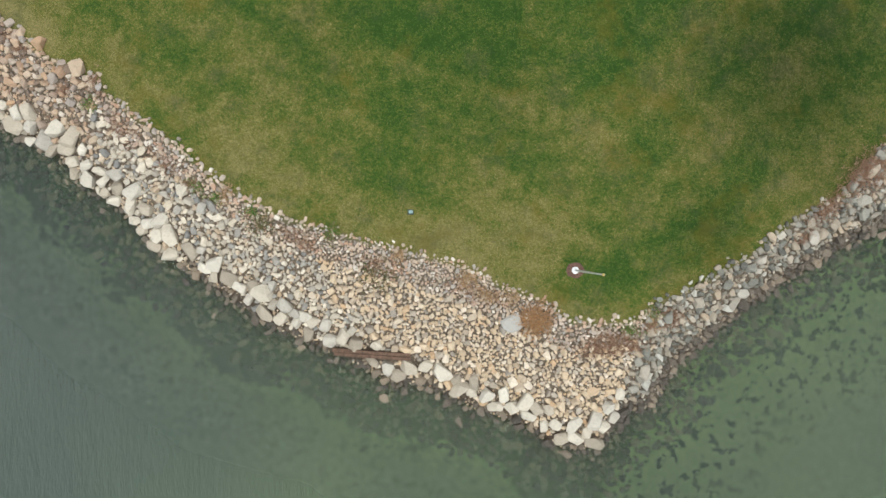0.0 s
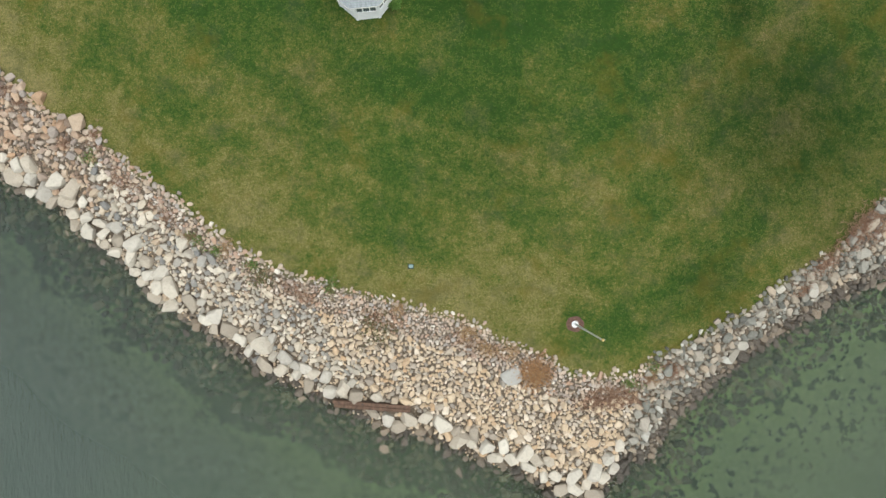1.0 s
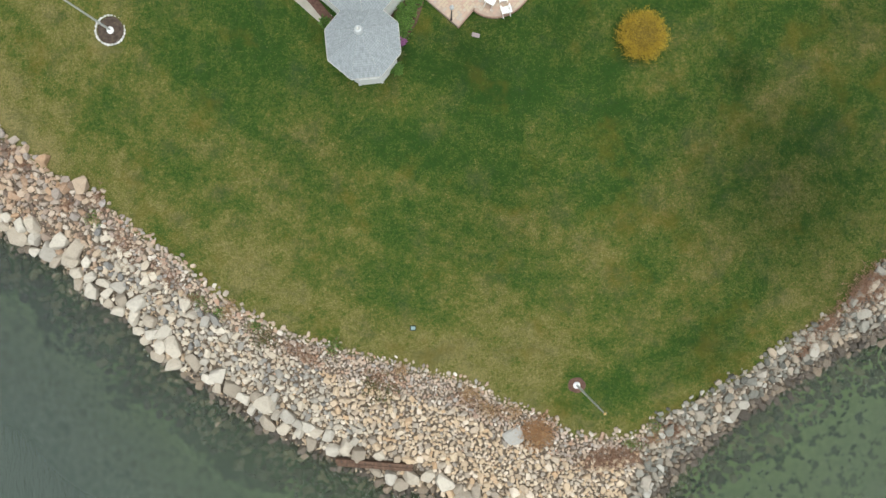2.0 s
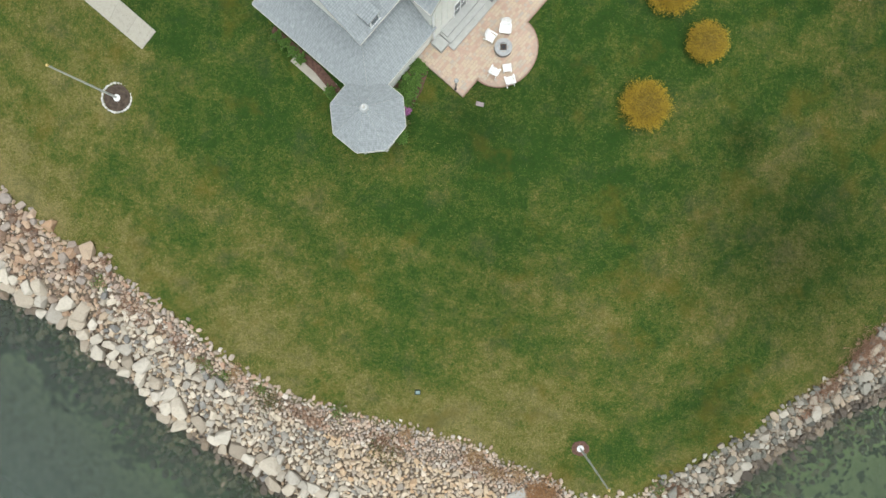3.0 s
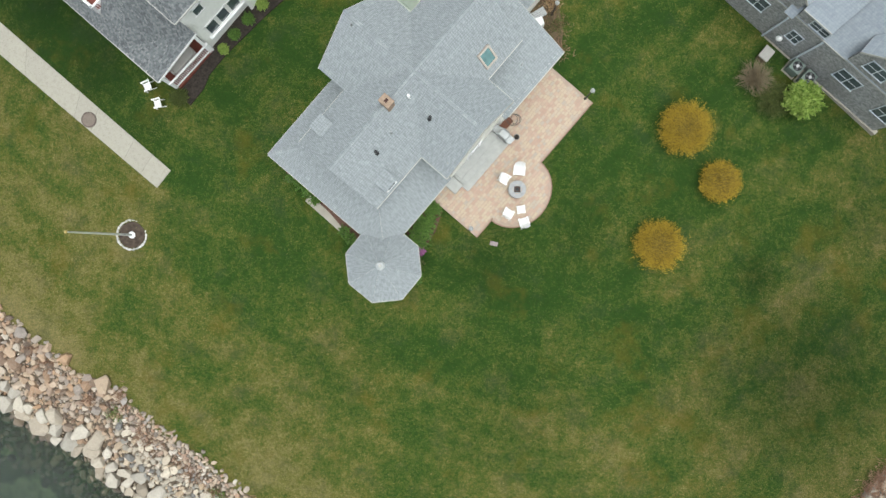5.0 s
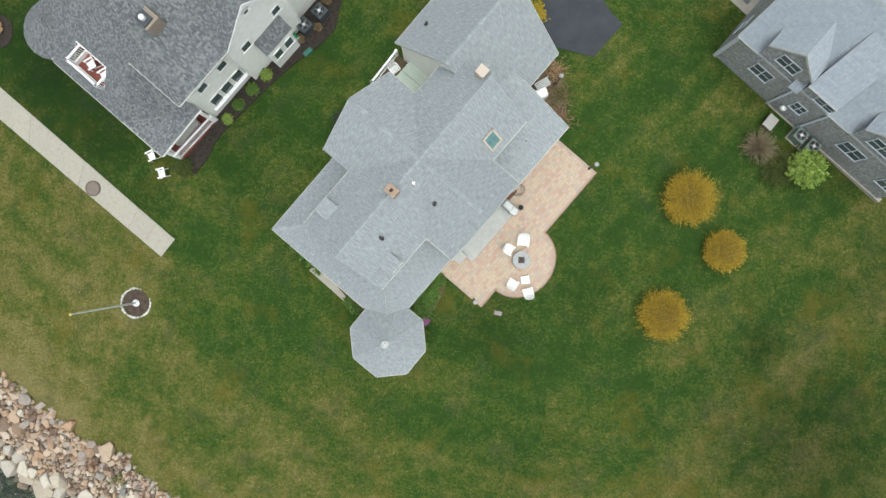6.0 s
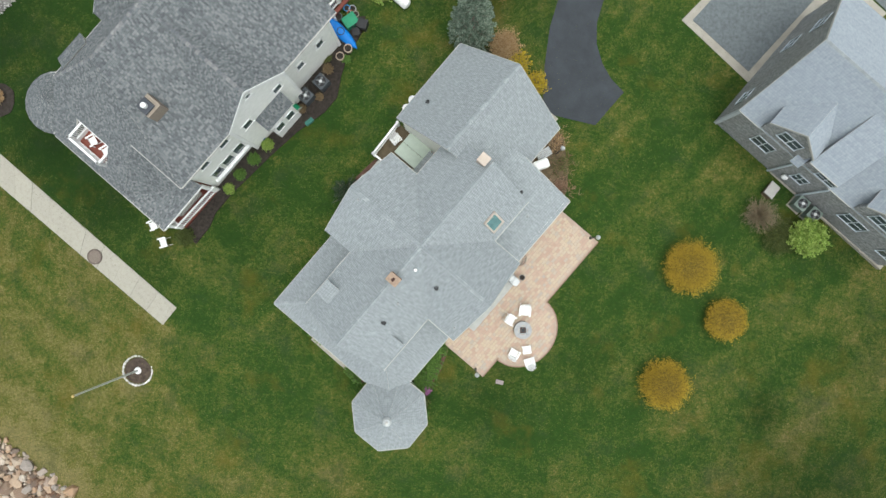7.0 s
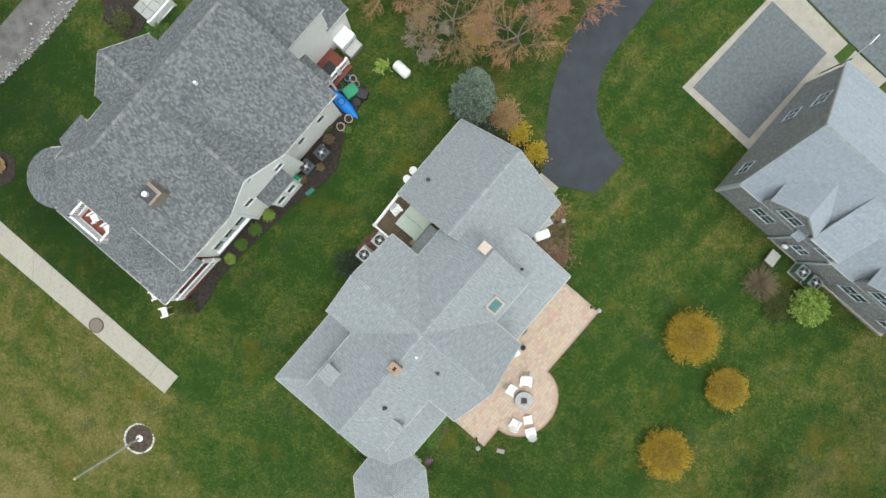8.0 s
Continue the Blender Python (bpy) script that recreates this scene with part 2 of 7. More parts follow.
MULCH = plain("brown_mulch", (0.037, 0.03, 0.025), 1.0, vary=0.55, scale=6, bump=0.8)
RED_MULCH = plain("red_mulch", (0.115, 0.065, 0.05), 1.0, vary=0.5, scale=6, bump=0.8)
REDWOOD = plain("red_stained_decking", (0.2, 0.062, 0.045), 0.7, vary=0.2)
DECKWOOD = plain("brown_decking", (0.13, 0.1, 0.062), 0.8, vary=0.25)
TIMBER = plain("weathered_timber", (0.115, 0.07, 0.048), 0.9, vary=0.55, scale=4, bump=0.8)
BARK = plain("grey_bark", (0.2, 0.165, 0.14), 0.95, vary=0.3, scale=8)


# ---------------------------------------------------------------- mesh helpers
def mesh_object(name, verts, faces, mats, smooth=False, face_mats=None, uvs=None):
    me = bpy.data.meshes.new(name)
    me.from_pydata([tuple(v) for v in verts], [], [tuple(f) for f in faces])
    for mt in mats if isinstance(mats, (list, tuple)) else [mats]:
        me.materials.append(mt)
    if face_mats is not None:
        me.polygons.foreach_set("material_index", np.array(face_mats, dtype=np.int32))
    if uvs is not None:
        me.uv_layers.new(name="UVMap").data.foreach_set("uv", np.array(uvs, dtype=np.float32).ravel())
    if smooth:
        me.polygons.foreach_set("use_smooth", np.ones(len(me.polygons), dtype=bool))
    me.update()
    return new(name, me)


def thing(name, m, label, category, group="", kind=""):
    """An empty at the thing's base, which carries its parts."""
    e = new(name)
    e.empty_display_size = 0.2
    e.matrix_basis = m
    return tagged(e, label, category, group, kind)


def under(ob, parent, label=""):
    ob.parent = parent
    return tagged(ob, label) if label else ob


class Shape:
    """Gathers boxes, tubes, discs and slabs into one mesh."""

    def __init__(self):
        self.bm = bmesh.new()

    def box(self, c, size, rz=0.0, bevel=0.0, rx=0.0, ry=0.0):
        made = bmesh.ops.create_cube(self.bm, size=1.0, matrix=pose(*c, rx, ry, rz) @ Matrix.Diagonal((*size, 1)))
        if bevel:
            edges = {e for v in made["verts"] for e in v.link_edges}
            bmesh.ops.bevel(self.bm, geom=list(edges), offset=bevel, segments=2, affect="EDGES", profile=0.6)
        return self

    def tube(self, a, b, r1, r2=None, n=8):
        a, b = Vector(a), Vector(b)
        d = b - a
        m = Matrix.Translation((a + b) / 2) @ d.to_track_quat("Z", "Y").to_matrix().to_4x4()
        bmesh.ops.create_cone(self.bm, cap_ends=True, segments=n, radius1=r1, radius2=r1 if r2 is None else r2, depth=d.length, matrix=m)
        return self

    def ball(self, c, size, n=2):
        bmesh.ops.create_icosphere(self.bm, subdivisions=n, radius=1.0, matrix=pose(*c) @ Matrix.Diagonal((*size, 1)))
        return self

    def slab(self, pts, down):
        """A flat or sloping polygon with thickness below it."""
        top = [self.bm.verts.new(p) for p in pts]
        low = [self.bm.verts.new((p[0], p[1], p[2] - down)) for p in pts]
        self.bm.faces.new(top)
        self.bm.faces.new(low[::-1])
        for i in range(len(pts)):
            j = (i + 1) % len(pts)
            self.bm.faces.new((top[i], low[i], low[j], top[j]))
        return self

    def ring(self, c, r0, r1, z0, z1, n=32):
        """A round kerb or rim."""
        v = [[self.bm.verts.new((c[0] + r * math.cos(a), c[1] + r * math.sin(a), z)) for r, z in ((r0, z0), (r0, z1), (r1, z1), (r1, z0))] for a in (2 * math.pi * k / n for k in range(n))]
        for k in range(n):
            for i in range(4):
                self.bm.faces.new((v[k][i], v[k][(i + 1) % 4], v[(k + 1) % n][(i + 1) % 4], v[(k + 1) % n][i]))
        return self

    def done(self, name, mat, parent=None, label="", smooth=False):
        bmesh.ops.recalc_face_normals(self.bm, faces=self.bm.faces)
        me = bpy.data.meshes.new(name)
        self.bm.to_mesh(me)
        self.bm.free()
        me.materials.append(mat)
        if smooth:
            me.polygons.foreach_set("use_smooth", np.ones(len(me.polygons), dtype=bool))
        ob = new(name, me)
        if parent is not None:
            ob.parent = parent
        return tagged(ob, label) if label else ob


def clip(poly, t, keep_above):
    out = []
    for i, p in enumerate(poly):
        q = poly[(i + 1) % len(poly)]
        a, b = (p[1] - t, q[1] - t) if keep_above else (t - p[1], t - q[1])
        if a >= 0:
            out.append(p)
        if (a >= 0) != (b >= 0):
            k = a / (a - b)
            out.append((p[0] + k * (q[0] - p[0]), p[1] + k * (q[1] - p[1])))
    return out


COURSE = 0.145


def roof_slope(parent, mat, pts, label="", thick=0.13, name="roof_slope"):
    """A sloping roof plane of overlapping shingle courses on a white-edged deck. The first edge of pts is the eave; pts run counter-clockwise from above."""
    P = [Vector(p) for p in pts]
    n = (P[1] - P[0]).cross(P[2] - P[0]).normalized()
    e = (P[1] - P[0]).normalized()
    up = n.cross(e)
    flat = [((p - P[0]).dot(e), (p - P[0]).dot(up)) for p in P]
    verts, faces, uvs, fm = [], [], [], []
    top = max(t for _, t in flat)
    off = P[0].x * 0.37 + P[0].y * 0.61
    k = 0
    while k * COURSE < top - 1e-4:
        t0, t1 = k * COURSE, (k + 1) * COURSE
        poly = clip(clip(flat, t0, True), t1, False)
        k += 1
        if len(poly) < 3:
            continue
        base = len(verts)
        for s, t in poly:
            lift = 0.034 * (1 - (t - t0) / COURSE) + 0.004
            verts.append(P[0] + e * s + up * t + n * lift)
        faces.append(range(base, base + len(poly)))
        uvs += [(s + off, t + 0.001 + 7 * off - (7 * off) % COURSE if t < t1 - 1e-4 else t - 0.002 + 7 * off - (7 * off) % COURSE) for s, t in poly]
        fm.append(0)
        for i in range(len(poly)):
            (s, t), (s2, t2) = poly[i], poly[(i + 1) % len(poly)]
            if abs(t - t0) < 1e-5 and abs(t2 - t0) < 1e-5 and abs(s - s2) > 1e-4:
                b2 = len(verts)
                verts += [P[0] + e * s2 + up * t + n * 0.038, P[0] + e * s + up * t + n * 0.038, P[0] + e * s + up * t + n * 0.004, P[0] + e * s2 + up * t + n * 0.004]
                faces.append(range(b2, b2 + 4))
                uvs += [(s2 + off, t), (s + off, t), (s + off, t), (s2 + off, t)]
                fm.append(0)
    seen, index, kept = {}, [], []
    for v in verts:
        key = (round(v.x, 3), round(v.y, 3), round(v.z, 3))
        if key not in seen:
            seen[key] = len(kept)
            kept.append(v)
        index.append(seen[key])
    good, loops, at = [], [], 0
    for f in faces:
        ids = [index[i] for i in f]
        if len(set(ids)) == len(ids):
            good.append(ids)
            loops += uvs[at : at + len(ids)]
        at += len(ids)
    ob = under(mesh_object(name, kept, good, mat, uvs=loops), parent, label)
    m = len(P)
    deck = [p - n * 0.004 for p in P] + [p - n * 0.004 - Vector((0, 0, thick)) for p in P]
    sides = [tuple(range(m)), tuple(range(2 * m - 1, m - 1, -1))] + [(i, m + i, m + (i + 1) % m, (i + 1) % m) for i in range(m)]
    under(mesh_object("roof_deck", deck, sides, GUTTER), parent)
    return ob


def upright(d):
    """A frame whose y axis runs along d and whose z axis stays as upright as it can."""
    y = d.normalized()
    x = y.cross(Vector((0, 0, 1))).normalized()
    return Matrix((x, y, x.cross(y))).transposed().to_4x4()


def edge_trim(parent, a, b, mat=None, w=0.13, h=0.1, name="gutter", up=0.0):
    """A gutter or rake board along a roof edge, from a to b."""
    a, b = Vector(a), Vector(b)
    d = b - a
    m = Matrix.Translation((a + b) / 2 + Vector((0, 0, up - h / 2 + (0.02 if name == "gutter" else -0.02)))) @ upright(d)
    s = Shape()
    bmesh.ops.create_cube(s.bm, size=1.0, matrix=m @ Matrix.Diagonal((w, d.length, h, 1)))
    bmesh.ops.bevel(s.bm, geom=s.bm.edges[:], offset=0.012, segments=1, affect="EDGES")
    return s.done(name, mat or GUTTER, parent)


def ridge_caps(parent, mat, a, b, width=0.1, slope=0.9):
    """Folded cap shingles laid one over the next along a ridge or hip."""
    a, b = Vector(a), Vector(b)
    d = (b - a).normalized()
    side = d.cross(Vector((0, 0, 1))).normalized()
    n = max(2, int((b - a).length / 0.2))
    verts, faces = [], []
    for k in range(n):
        p, q = a.lerp(b, k / n), a.lerp(b, (k + 1.15) / n)
        i = len(verts)
        for c, z in ((p, 0.05), (q, 0.028)):
            for s in (-width, 0, width):
                verts.append(c + side * s + Vector((0, 0, z - abs(s) * slope)))
        faces += [(i, i + 1, i + 4, i + 3), (i + 1, i + 2, i + 5, i + 4), (i, i + 1, i + 2)]
    ob = under(mesh_object("ridge_capping", verts, faces, mat), parent)
    ob["kind"] = "stuff"
    return ob


def wall(parent, a, b, z0, z1, mat, peak=None, thick=0.22, label=""):
    """An upright wall from a to b in plan; peak: the gable's height at its middle."""
    a, b = Vector((*a, 0)), Vector((*b, 0))
    d = (b - a).normalized()
    n = Vector((d.y, -d.x, 0)) * thick / 2
    prof = [(a, z0), (b, z0), (b, z1)] + ([((a + b) / 2, peak)] if peak else []) + [(a, z1)]
    front = [Vector((p.x, p.y, z)) + n for p, z in prof]
    back = [Vector((p.x, p.y, z)) - n for p, z in prof]
    k = len(prof)
    faces = [range(k), range(2 * k - 1, k - 1, -1)] + [(i, k + i, k + (i + 1) % k, (i + 1) % k) for i in range(k)]
    return under(mesh_object("wall", front + back, faces, mat), parent, label)


def window(parent, c, face, w, h, panes=2, casing=0.055, glass=None, label="", name="window", frame=None):
    """A framed window standing a little proud of its wall: casing, sill, mullions, and panes behind them. face: degrees of its outward way."""
    m = pose(*c, 0, 0, face)
    s = Shape()
    for sy_ in (-1, 1):
        s.box((0.03, sy_ * (w / 2 - casing / 2), 0), (0.05, casing, h), bevel=0.006)
    s.box((0.03, 0, h / 2 - casing / 2), (0.05, w + 0.03, casing), bevel=0.006)
    s.box((0.035, 0, -h / 2 + casing / 2), (0.08, w + 0.06, casing), bevel=0.008)
    for i in range(1, panes):
        s.box((0.03, -w / 2 + w * i / panes, 0), (0.045, 0.05, h - 0.1))
    if panes > 1:
        s.box((0.025, 0, 0), (0.04, w - 0.12, 0.03))
    fr = s.done(name, frame or WHITE, parent, label)
    fr.matrix_basis = m
    step = (w - 2 * casing) / panes
    for i in range(panes):
        p = Shape().box((0.012, -w / 2 + casing + step * (i + 0.5), 0), (0.03, step - 0.02, h - 2 * casing + 0.02)).done("pane", glass or GLASS, fr)
        p.name = "pane"
    return fr


def vent_pipe(m, h=0.35, r=0.06, mat=None, hood=False, label="small vent pipe standing on grey roof shingles"):
    v = thing("roof_vent", m, label, "roof vent", "roof vents")
    Shape().tube((0, 0, -0.25), (0, 0, h), r, n=12).done("pipe", mat or METAL, v, smooth=False)
    Shape().tube((0, 0, -0.12), (0, 0, 0.04), r * 2.0, r * 1.2, n=12).done("flashing", mat or METAL, v)
    if hood:
        Shape().tube((0, 0, h), (0, 0, h + 0.1), r * 1.8, r * 1.5, n=12).done("hood", mat or METAL, v)
    return v


def rng(seed):
    return np.random.default_rng(seed)


# ---------------------------------------------------------------- the lie of the land
WATER_Z = -4.6
LAWN_EDGE = [(-29.5, 15.3), (-25.9, 12.4), (-23.7, 11.7), (-20.2, 8.5), (-17.0, 6.2), (-15.4, 4.6), (-11.0, 2.1), (-6.9, 0.9), (-3.1, -0.1), (1.4, -1.2), (4.5, -2.9), (6.6, -3.5), (8.5, -4.9), (11.9, -5.0), (13.2, -4.7), (13.7, -3.9), (17.0, -2.3), (20.2, -0.5), (23.3, 2.0), (26.5, 3.6), (28.9, 6.5)]
WATERLINE = [(-30.6, 8.2), (-26.7, 6.1), (-25.3, 4.4), (-22.2, 2.2), (-19.9, -0.5), (-17.7, -1.7), (-14.2, -4.2), (-12.6, -5.4), (-8.3, -7.4), (-5.6, -8.5), (-3.7, -9.9), (-1.7, -9.7), (2.2, -11.5), (5.7, -12.6), (7.3, -14.0), (10.8, -14.4), (13.1, -11.5), (14.7, -11.3), (16.5, -8.1), (19.8, -5.2), (23.3, -2.7), (28.0, 0.1), (30.6, 1.4)]
FAR_LEFT, FAR_RIGHT = [(-2500, 2500), (-2500, 1500), (-400, 300), (-120, 95), (-60, 47)], [(60, 34), (130, 90), (420, 330), (2500, 1500), (2500, 2500)]
LAWN_AREA = np.array(FAR_LEFT + [(-40, 25)] + LAWN_EDGE + [(40, 17)] + FAR_RIGHT, float)
LAND_AREA = np.array([(a - 5, b - 6) for a, b in FAR_LEFT] + [(-41, 17)] + WATERLINE + [(42, 11)] + [(a + 4, b - 5) for a, b in FAR_RIGHT], float)


def signed(area, x, y):
    """Distance to the outline of an area; positive inside it."""
    x, y = np.asarray(x, float), np.asarray(y, float)
    best, inside = np.full(x.shape, 1e9), np.zeros(x.shape, bool)
    for (ax, ay), (bx, by) in zip(area, np.roll(area, -1, 0)):
        dx, dy = bx - ax, by - ay
        k = np.clip(((x - ax) * dx + (y - ay) * dy) / (dx * dx + dy * dy), 0, 1)
        best = np.minimum(best, np.hypot(x - ax - k * dx, y - ay - k * dy))
        if ay != by:
            inside ^= ((ay > y) != (by > y)) & (x < dx * (y - ay) / dy + ax)
    return np.where(inside, best, -best)


def lawn_height(x, y):
    """A low rise under the house that falls away to the shore."""
    x, y = np.clip(np.asarray(x, float), -45, 45), np.clip(np.asarray(y, float), -15, 70) - 29
    z = 0.09 - 0.0103 * x + 0.0049 * y - 0.00223 * x * x - 0.00227 * x * y - 0.0029 * y * y
    floor = -1.5 - 1.1 * np.clip((5 - y) / 25, 0, 1)
    k = 0.5
    return k * np.logaddexp(z / k, floor / k) - 0.03


def land_height(x, y):
    x, y = np.asarray(x, float), np.asarray(y, float)
    dl, dw = signed(LAWN_AREA, x, y), signed(LAND_AREA, x, y)
    top = lawn_height(x, y)
    f = np.clip(dw / np.maximum(dw - dl, 0.1), 0, 1)
    bank = WATER_Z - 0.25 + (top - WATER_Z + 0.1) * f**0.75
    sea = np.maximum(WATER_Z - 0.25 + 0.16 * dw, -7.5)
    return np.where(dl > 0, top, np.where(dw > 0, bank, sea)), dl, dw


def ground_at(x, y):
    return float(land_height(np.array([x]), np.array([y]))[0][0])


def axis(lo, hi, step):
    grow = [step * 1.25**k for k in range(1, 36)]
    out = np.cumsum(grow)
    out = out[out < 2400]
    return np.concatenate([lo - out[::-1], np.arange(lo, hi + step / 2, step), hi + out])


def sheet(name, xs, ys, zfun, mat):
    X, Y = np.meshgrid(xs, ys)
    x, y = X.ravel(), Y.ravel()
    z, extra = zfun(x, y)
    nx, ny = len(xs), len(ys)
    i = (np.arange(ny - 1)[:, None] * nx + np.arange(nx - 1)[None]).ravel()
    faces = np.stack([i, i + 1, i + nx + 1, i + nx], 1)
    me = bpy.data.meshes.new(name)
    me.vertices.add(len(x))
    me.vertices.foreach_set("co", np.stack([x, y, z], 1).ravel())
    me.loops.add(faces.size)
    me.loops.foreach_set("vertex_index", faces.ravel())
    me.polygons.add(len(faces))
    me.polygons.foreach_set("loop_start", np.arange(0, faces.size, 4))
    me.polygons.foreach_set("use_smooth", np.ones(len(faces), bool))
    for key, values in extra.items():
        me.attributes.new(key, "FLOAT", "POINT").data.foreach_set("value", values.astype(np.float32))
    me.update(calc_edges=True)
    me.validate()
    me.materials.append(mat)
    return new(name, me)


# winter-tan (plus) and lush (minus) parts of the lawn: x, y, radius, strength
TAN = [(6.8, 35.4, 1.6, 0.35), (-27, 22, 8, 0.06), (-19, 11, 5, 0.1), (-30, 43, 9, -0.28), (-25, 35, 4, -0.12), (-15, 7.5, 3, 0.1), (-9, 5.5, 4.5, 0.22), (1, 1.5, 4, 0.26), (6, 1, 3, 0.2), (8, 8, 6, 0.14), (-14, 15, 3, 0.12), (24.6, 14.4, 1.0, 0.15), (21, 16.5, 1.3, 0.2), (23, 11.5, 6, -0.1), (22, 19, 2.5, 0.1), (19, 8, 4, 0.08), (13, 33, 8, -0.1), (-2, 41, 3.5, 0.12), (12.5, 18.0, 1.2, 0.25),
       (4, 17, 6, -0.2), (12, 24, 5, -0.14), (-12, 21, 4, -0.18), (-15, 36, 8, -0.2), (-6, 38, 6, -0.1), (17.5, 2.0, 3, -0.25), (11, -2.2, 2, -0.15), (-4, 4.5, 2.2, -0.2), (-1, 8, 3, -0.08)]
# darker turf: x, y, radius, strength
DARK_TURF = [(22.5, 12, 7.5, 1.0), (19, 18.6, 1.9, 1.0), (27, 22, 5, 0.5), (17.5, 1.5, 3.2, 0.45), (25, 6, 4, 0.6), (-33, 44, 9, 1.0), (-23.5, 32.5, 3.5, 0.9), (-27, 37, 5, 1.0), (-20.5, 28.5, 2.5, 0.5), (-14, 30.5, 4, 0.3), (1.5, 20.2, 2.6, 0.5), (7.5, 21.5, 2.2, 0.35), (4, 10.5, 4, 0.25), (-8, 13.5, 3, 0.2), (27, 30, 5, 0.4), (2, 49, 6, 0.5)]


# the neighbour's drier lawn, mown in stripes
NEXT_LAWN = np.array([(-18.8, 24.6), (-44, 45.6), (-70, 60), (-70, 5), (-25.7, 13.2), (-23.8, 15.9), (-20.3, 21.5)], float)


def lawn_fields(x, y):
    z, dl, dw = land_height(x, y)
    dry = 0.285 - 0.07 * np.clip((dl - 8) / 8, 0, 1) + 0.12 * np.exp(-np.clip(dl, 0, 99) / 2.2) + 0.165 * np.exp(-np.clip(dl, 0, 99) / 9.0) + 0.085 * np.sin(1.15 * dl + 1.6 * np.sin(0.17 * x + 0.1 * y)) + 0.05 * np.sin(2.9 * dl + 1.2 * np.sin(0.3 * x))
    for px, py, r, s in TAN:
        dry = dry + s * np.exp(-((x - px) ** 2 + (y - py) ** 2) / (r * r))
    # mowing lines along the houses
    dry = dry + np.clip((y - 26) / 4, 0, 1) * 0.05 * np.sin(4.6 * (0.656 * y - 0.755 * x) + 1.5 * np.sin(0.2 * x + 0.3 * y))
    side = np.clip(signed(NEXT_LAWN, x, y) / 0.5 + 0.5, 0, 1)
    dry = dry + side * (0.2 + 0.1 * np.sin(2.6 * (0.6 * x + 0.8 * y)))
    dark_turf = np.zeros_like(dry)
    for px, py, r, s in DARK_TURF:
        dark_turf = np.maximum(dark_turf, s * np.exp(-((x - px) ** 2 + (y - py) ** 2) / (r * r)))
    return z, {"inland": dl, "seaward": dw, "dry": dry, "dark_turf": dark_turf}


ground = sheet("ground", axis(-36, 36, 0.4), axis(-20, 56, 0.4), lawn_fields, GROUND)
tagged(ground, "mown lawn in green and winter-tan patches above a stony shore", "lawn", kind="structure")


def water_fields(x, y):
    z, dl, dw = land_height(x, y)
    return np.full(x.shape, WATER_Z), {"murk": 0.1 + 0.8 * (1 - np.exp(-np.clip(-dw, 0, 99) / (5.5 + 4.0 * np.clip((x - 9) / 6, 0, 1))))}


water = sheet("water", axis(-40, 40, 1.0), axis(-24, 20, 1.0), water_fields, WATER)
tagged(water, "murky green harbour water with small wind ripples", "water", kind="structure")


def paved(name, pts, mat, label, category, lift=0.04, drop=0.3, kind="structure", step=0.7):
    """Paving that follows the ground: an outline cut into small cells, each corner laid on the ground, with a kerb face round it."""
    bm = bmesh.new()
    bm.faces.new([bm.verts.new((x, y, 0)) for x, y in pts])
    xs, ys = [p[0] for p in pts], [p[1] for p in pts]
    for lo, hi, n in ((min(xs), max(xs), (1, 0, 0)), (min(ys), max(ys), (0, 1, 0))):
        for c in np.arange(lo + step, hi, step):
            bmesh.ops.bisect_plane(bm, geom=bm.verts[:] + bm.edges[:] + bm.faces[:], plane_co=tuple(c * v for v in n), plane_no=n)
    bmesh.ops.recalc_face_normals(bm, faces=bm.faces)
    if bm.faces and sum(f.normal.z for f in bm.faces) < 0:
        bmesh.ops.reverse_faces(bm, faces=bm.faces)
    ext = bmesh.ops.extrude_edge_only(bm, edges=[e for e in bm.edges if e.is_boundary])
    low = {v for v in ext["geom"] if isinstance(v, bmesh.types.BMVert)}
    hs = land_height(np.array([v.co.x for v in bm.verts]), np.array([v.co.y for v in bm.verts]))[0]
    for v, z in zip(bm.verts, hs):
        v.co.z = z + lift - (drop if v in low else 0)
    me = bpy.data.meshes.new(name)
    bm.to_mesh(me)
    bm.free()
    me.materials.append(mat)
    return tagged(new(name, me), label, category, kind=kind)


# ---------------------------------------------------------------- paving and beds
def walkway():
    """Concrete slabs laid end to end, with open joints, each resting on the ground."""
    w = thing("walkway", pose(-30, 35, ground_at(-30, 35)), "straight path of pale concrete slabs across the lawn", "path", kind="structure")
    o = w.matrix_basis.translation
    r = rng(21)
    A, B = [Vector(p) for p in ((-18.7, 25.8), (-30.4, 35.98), (-43, 47.0))], [Vector(p) for p in ((-19.65, 24.7), (-30.42, 33.87), (-44, 45.4))]
    for a0, a1, b0, b1 in ((A[0], A[1], B[0], B[1]), (A[1], A[2], B[1], B[2])):
        n = 10
        for k in range(n):
            g = 0.004 / n
            c = [b0.lerp(b1, k / n + g), b0.lerp(b1, (k + 1) / n - g), a0.lerp(a1, (k + 1) / n - g), a0.lerp(a1, k / n + g)]
            lift = 0.05 + r.uniform(-0.008, 0.008)
            Shape().slab([(p.x - o.x, p.y - o.y, ground_at(p.x, p.y) + lift - o.z) for p in c[::-1]], 0.25).done("slab", SLAB, w)


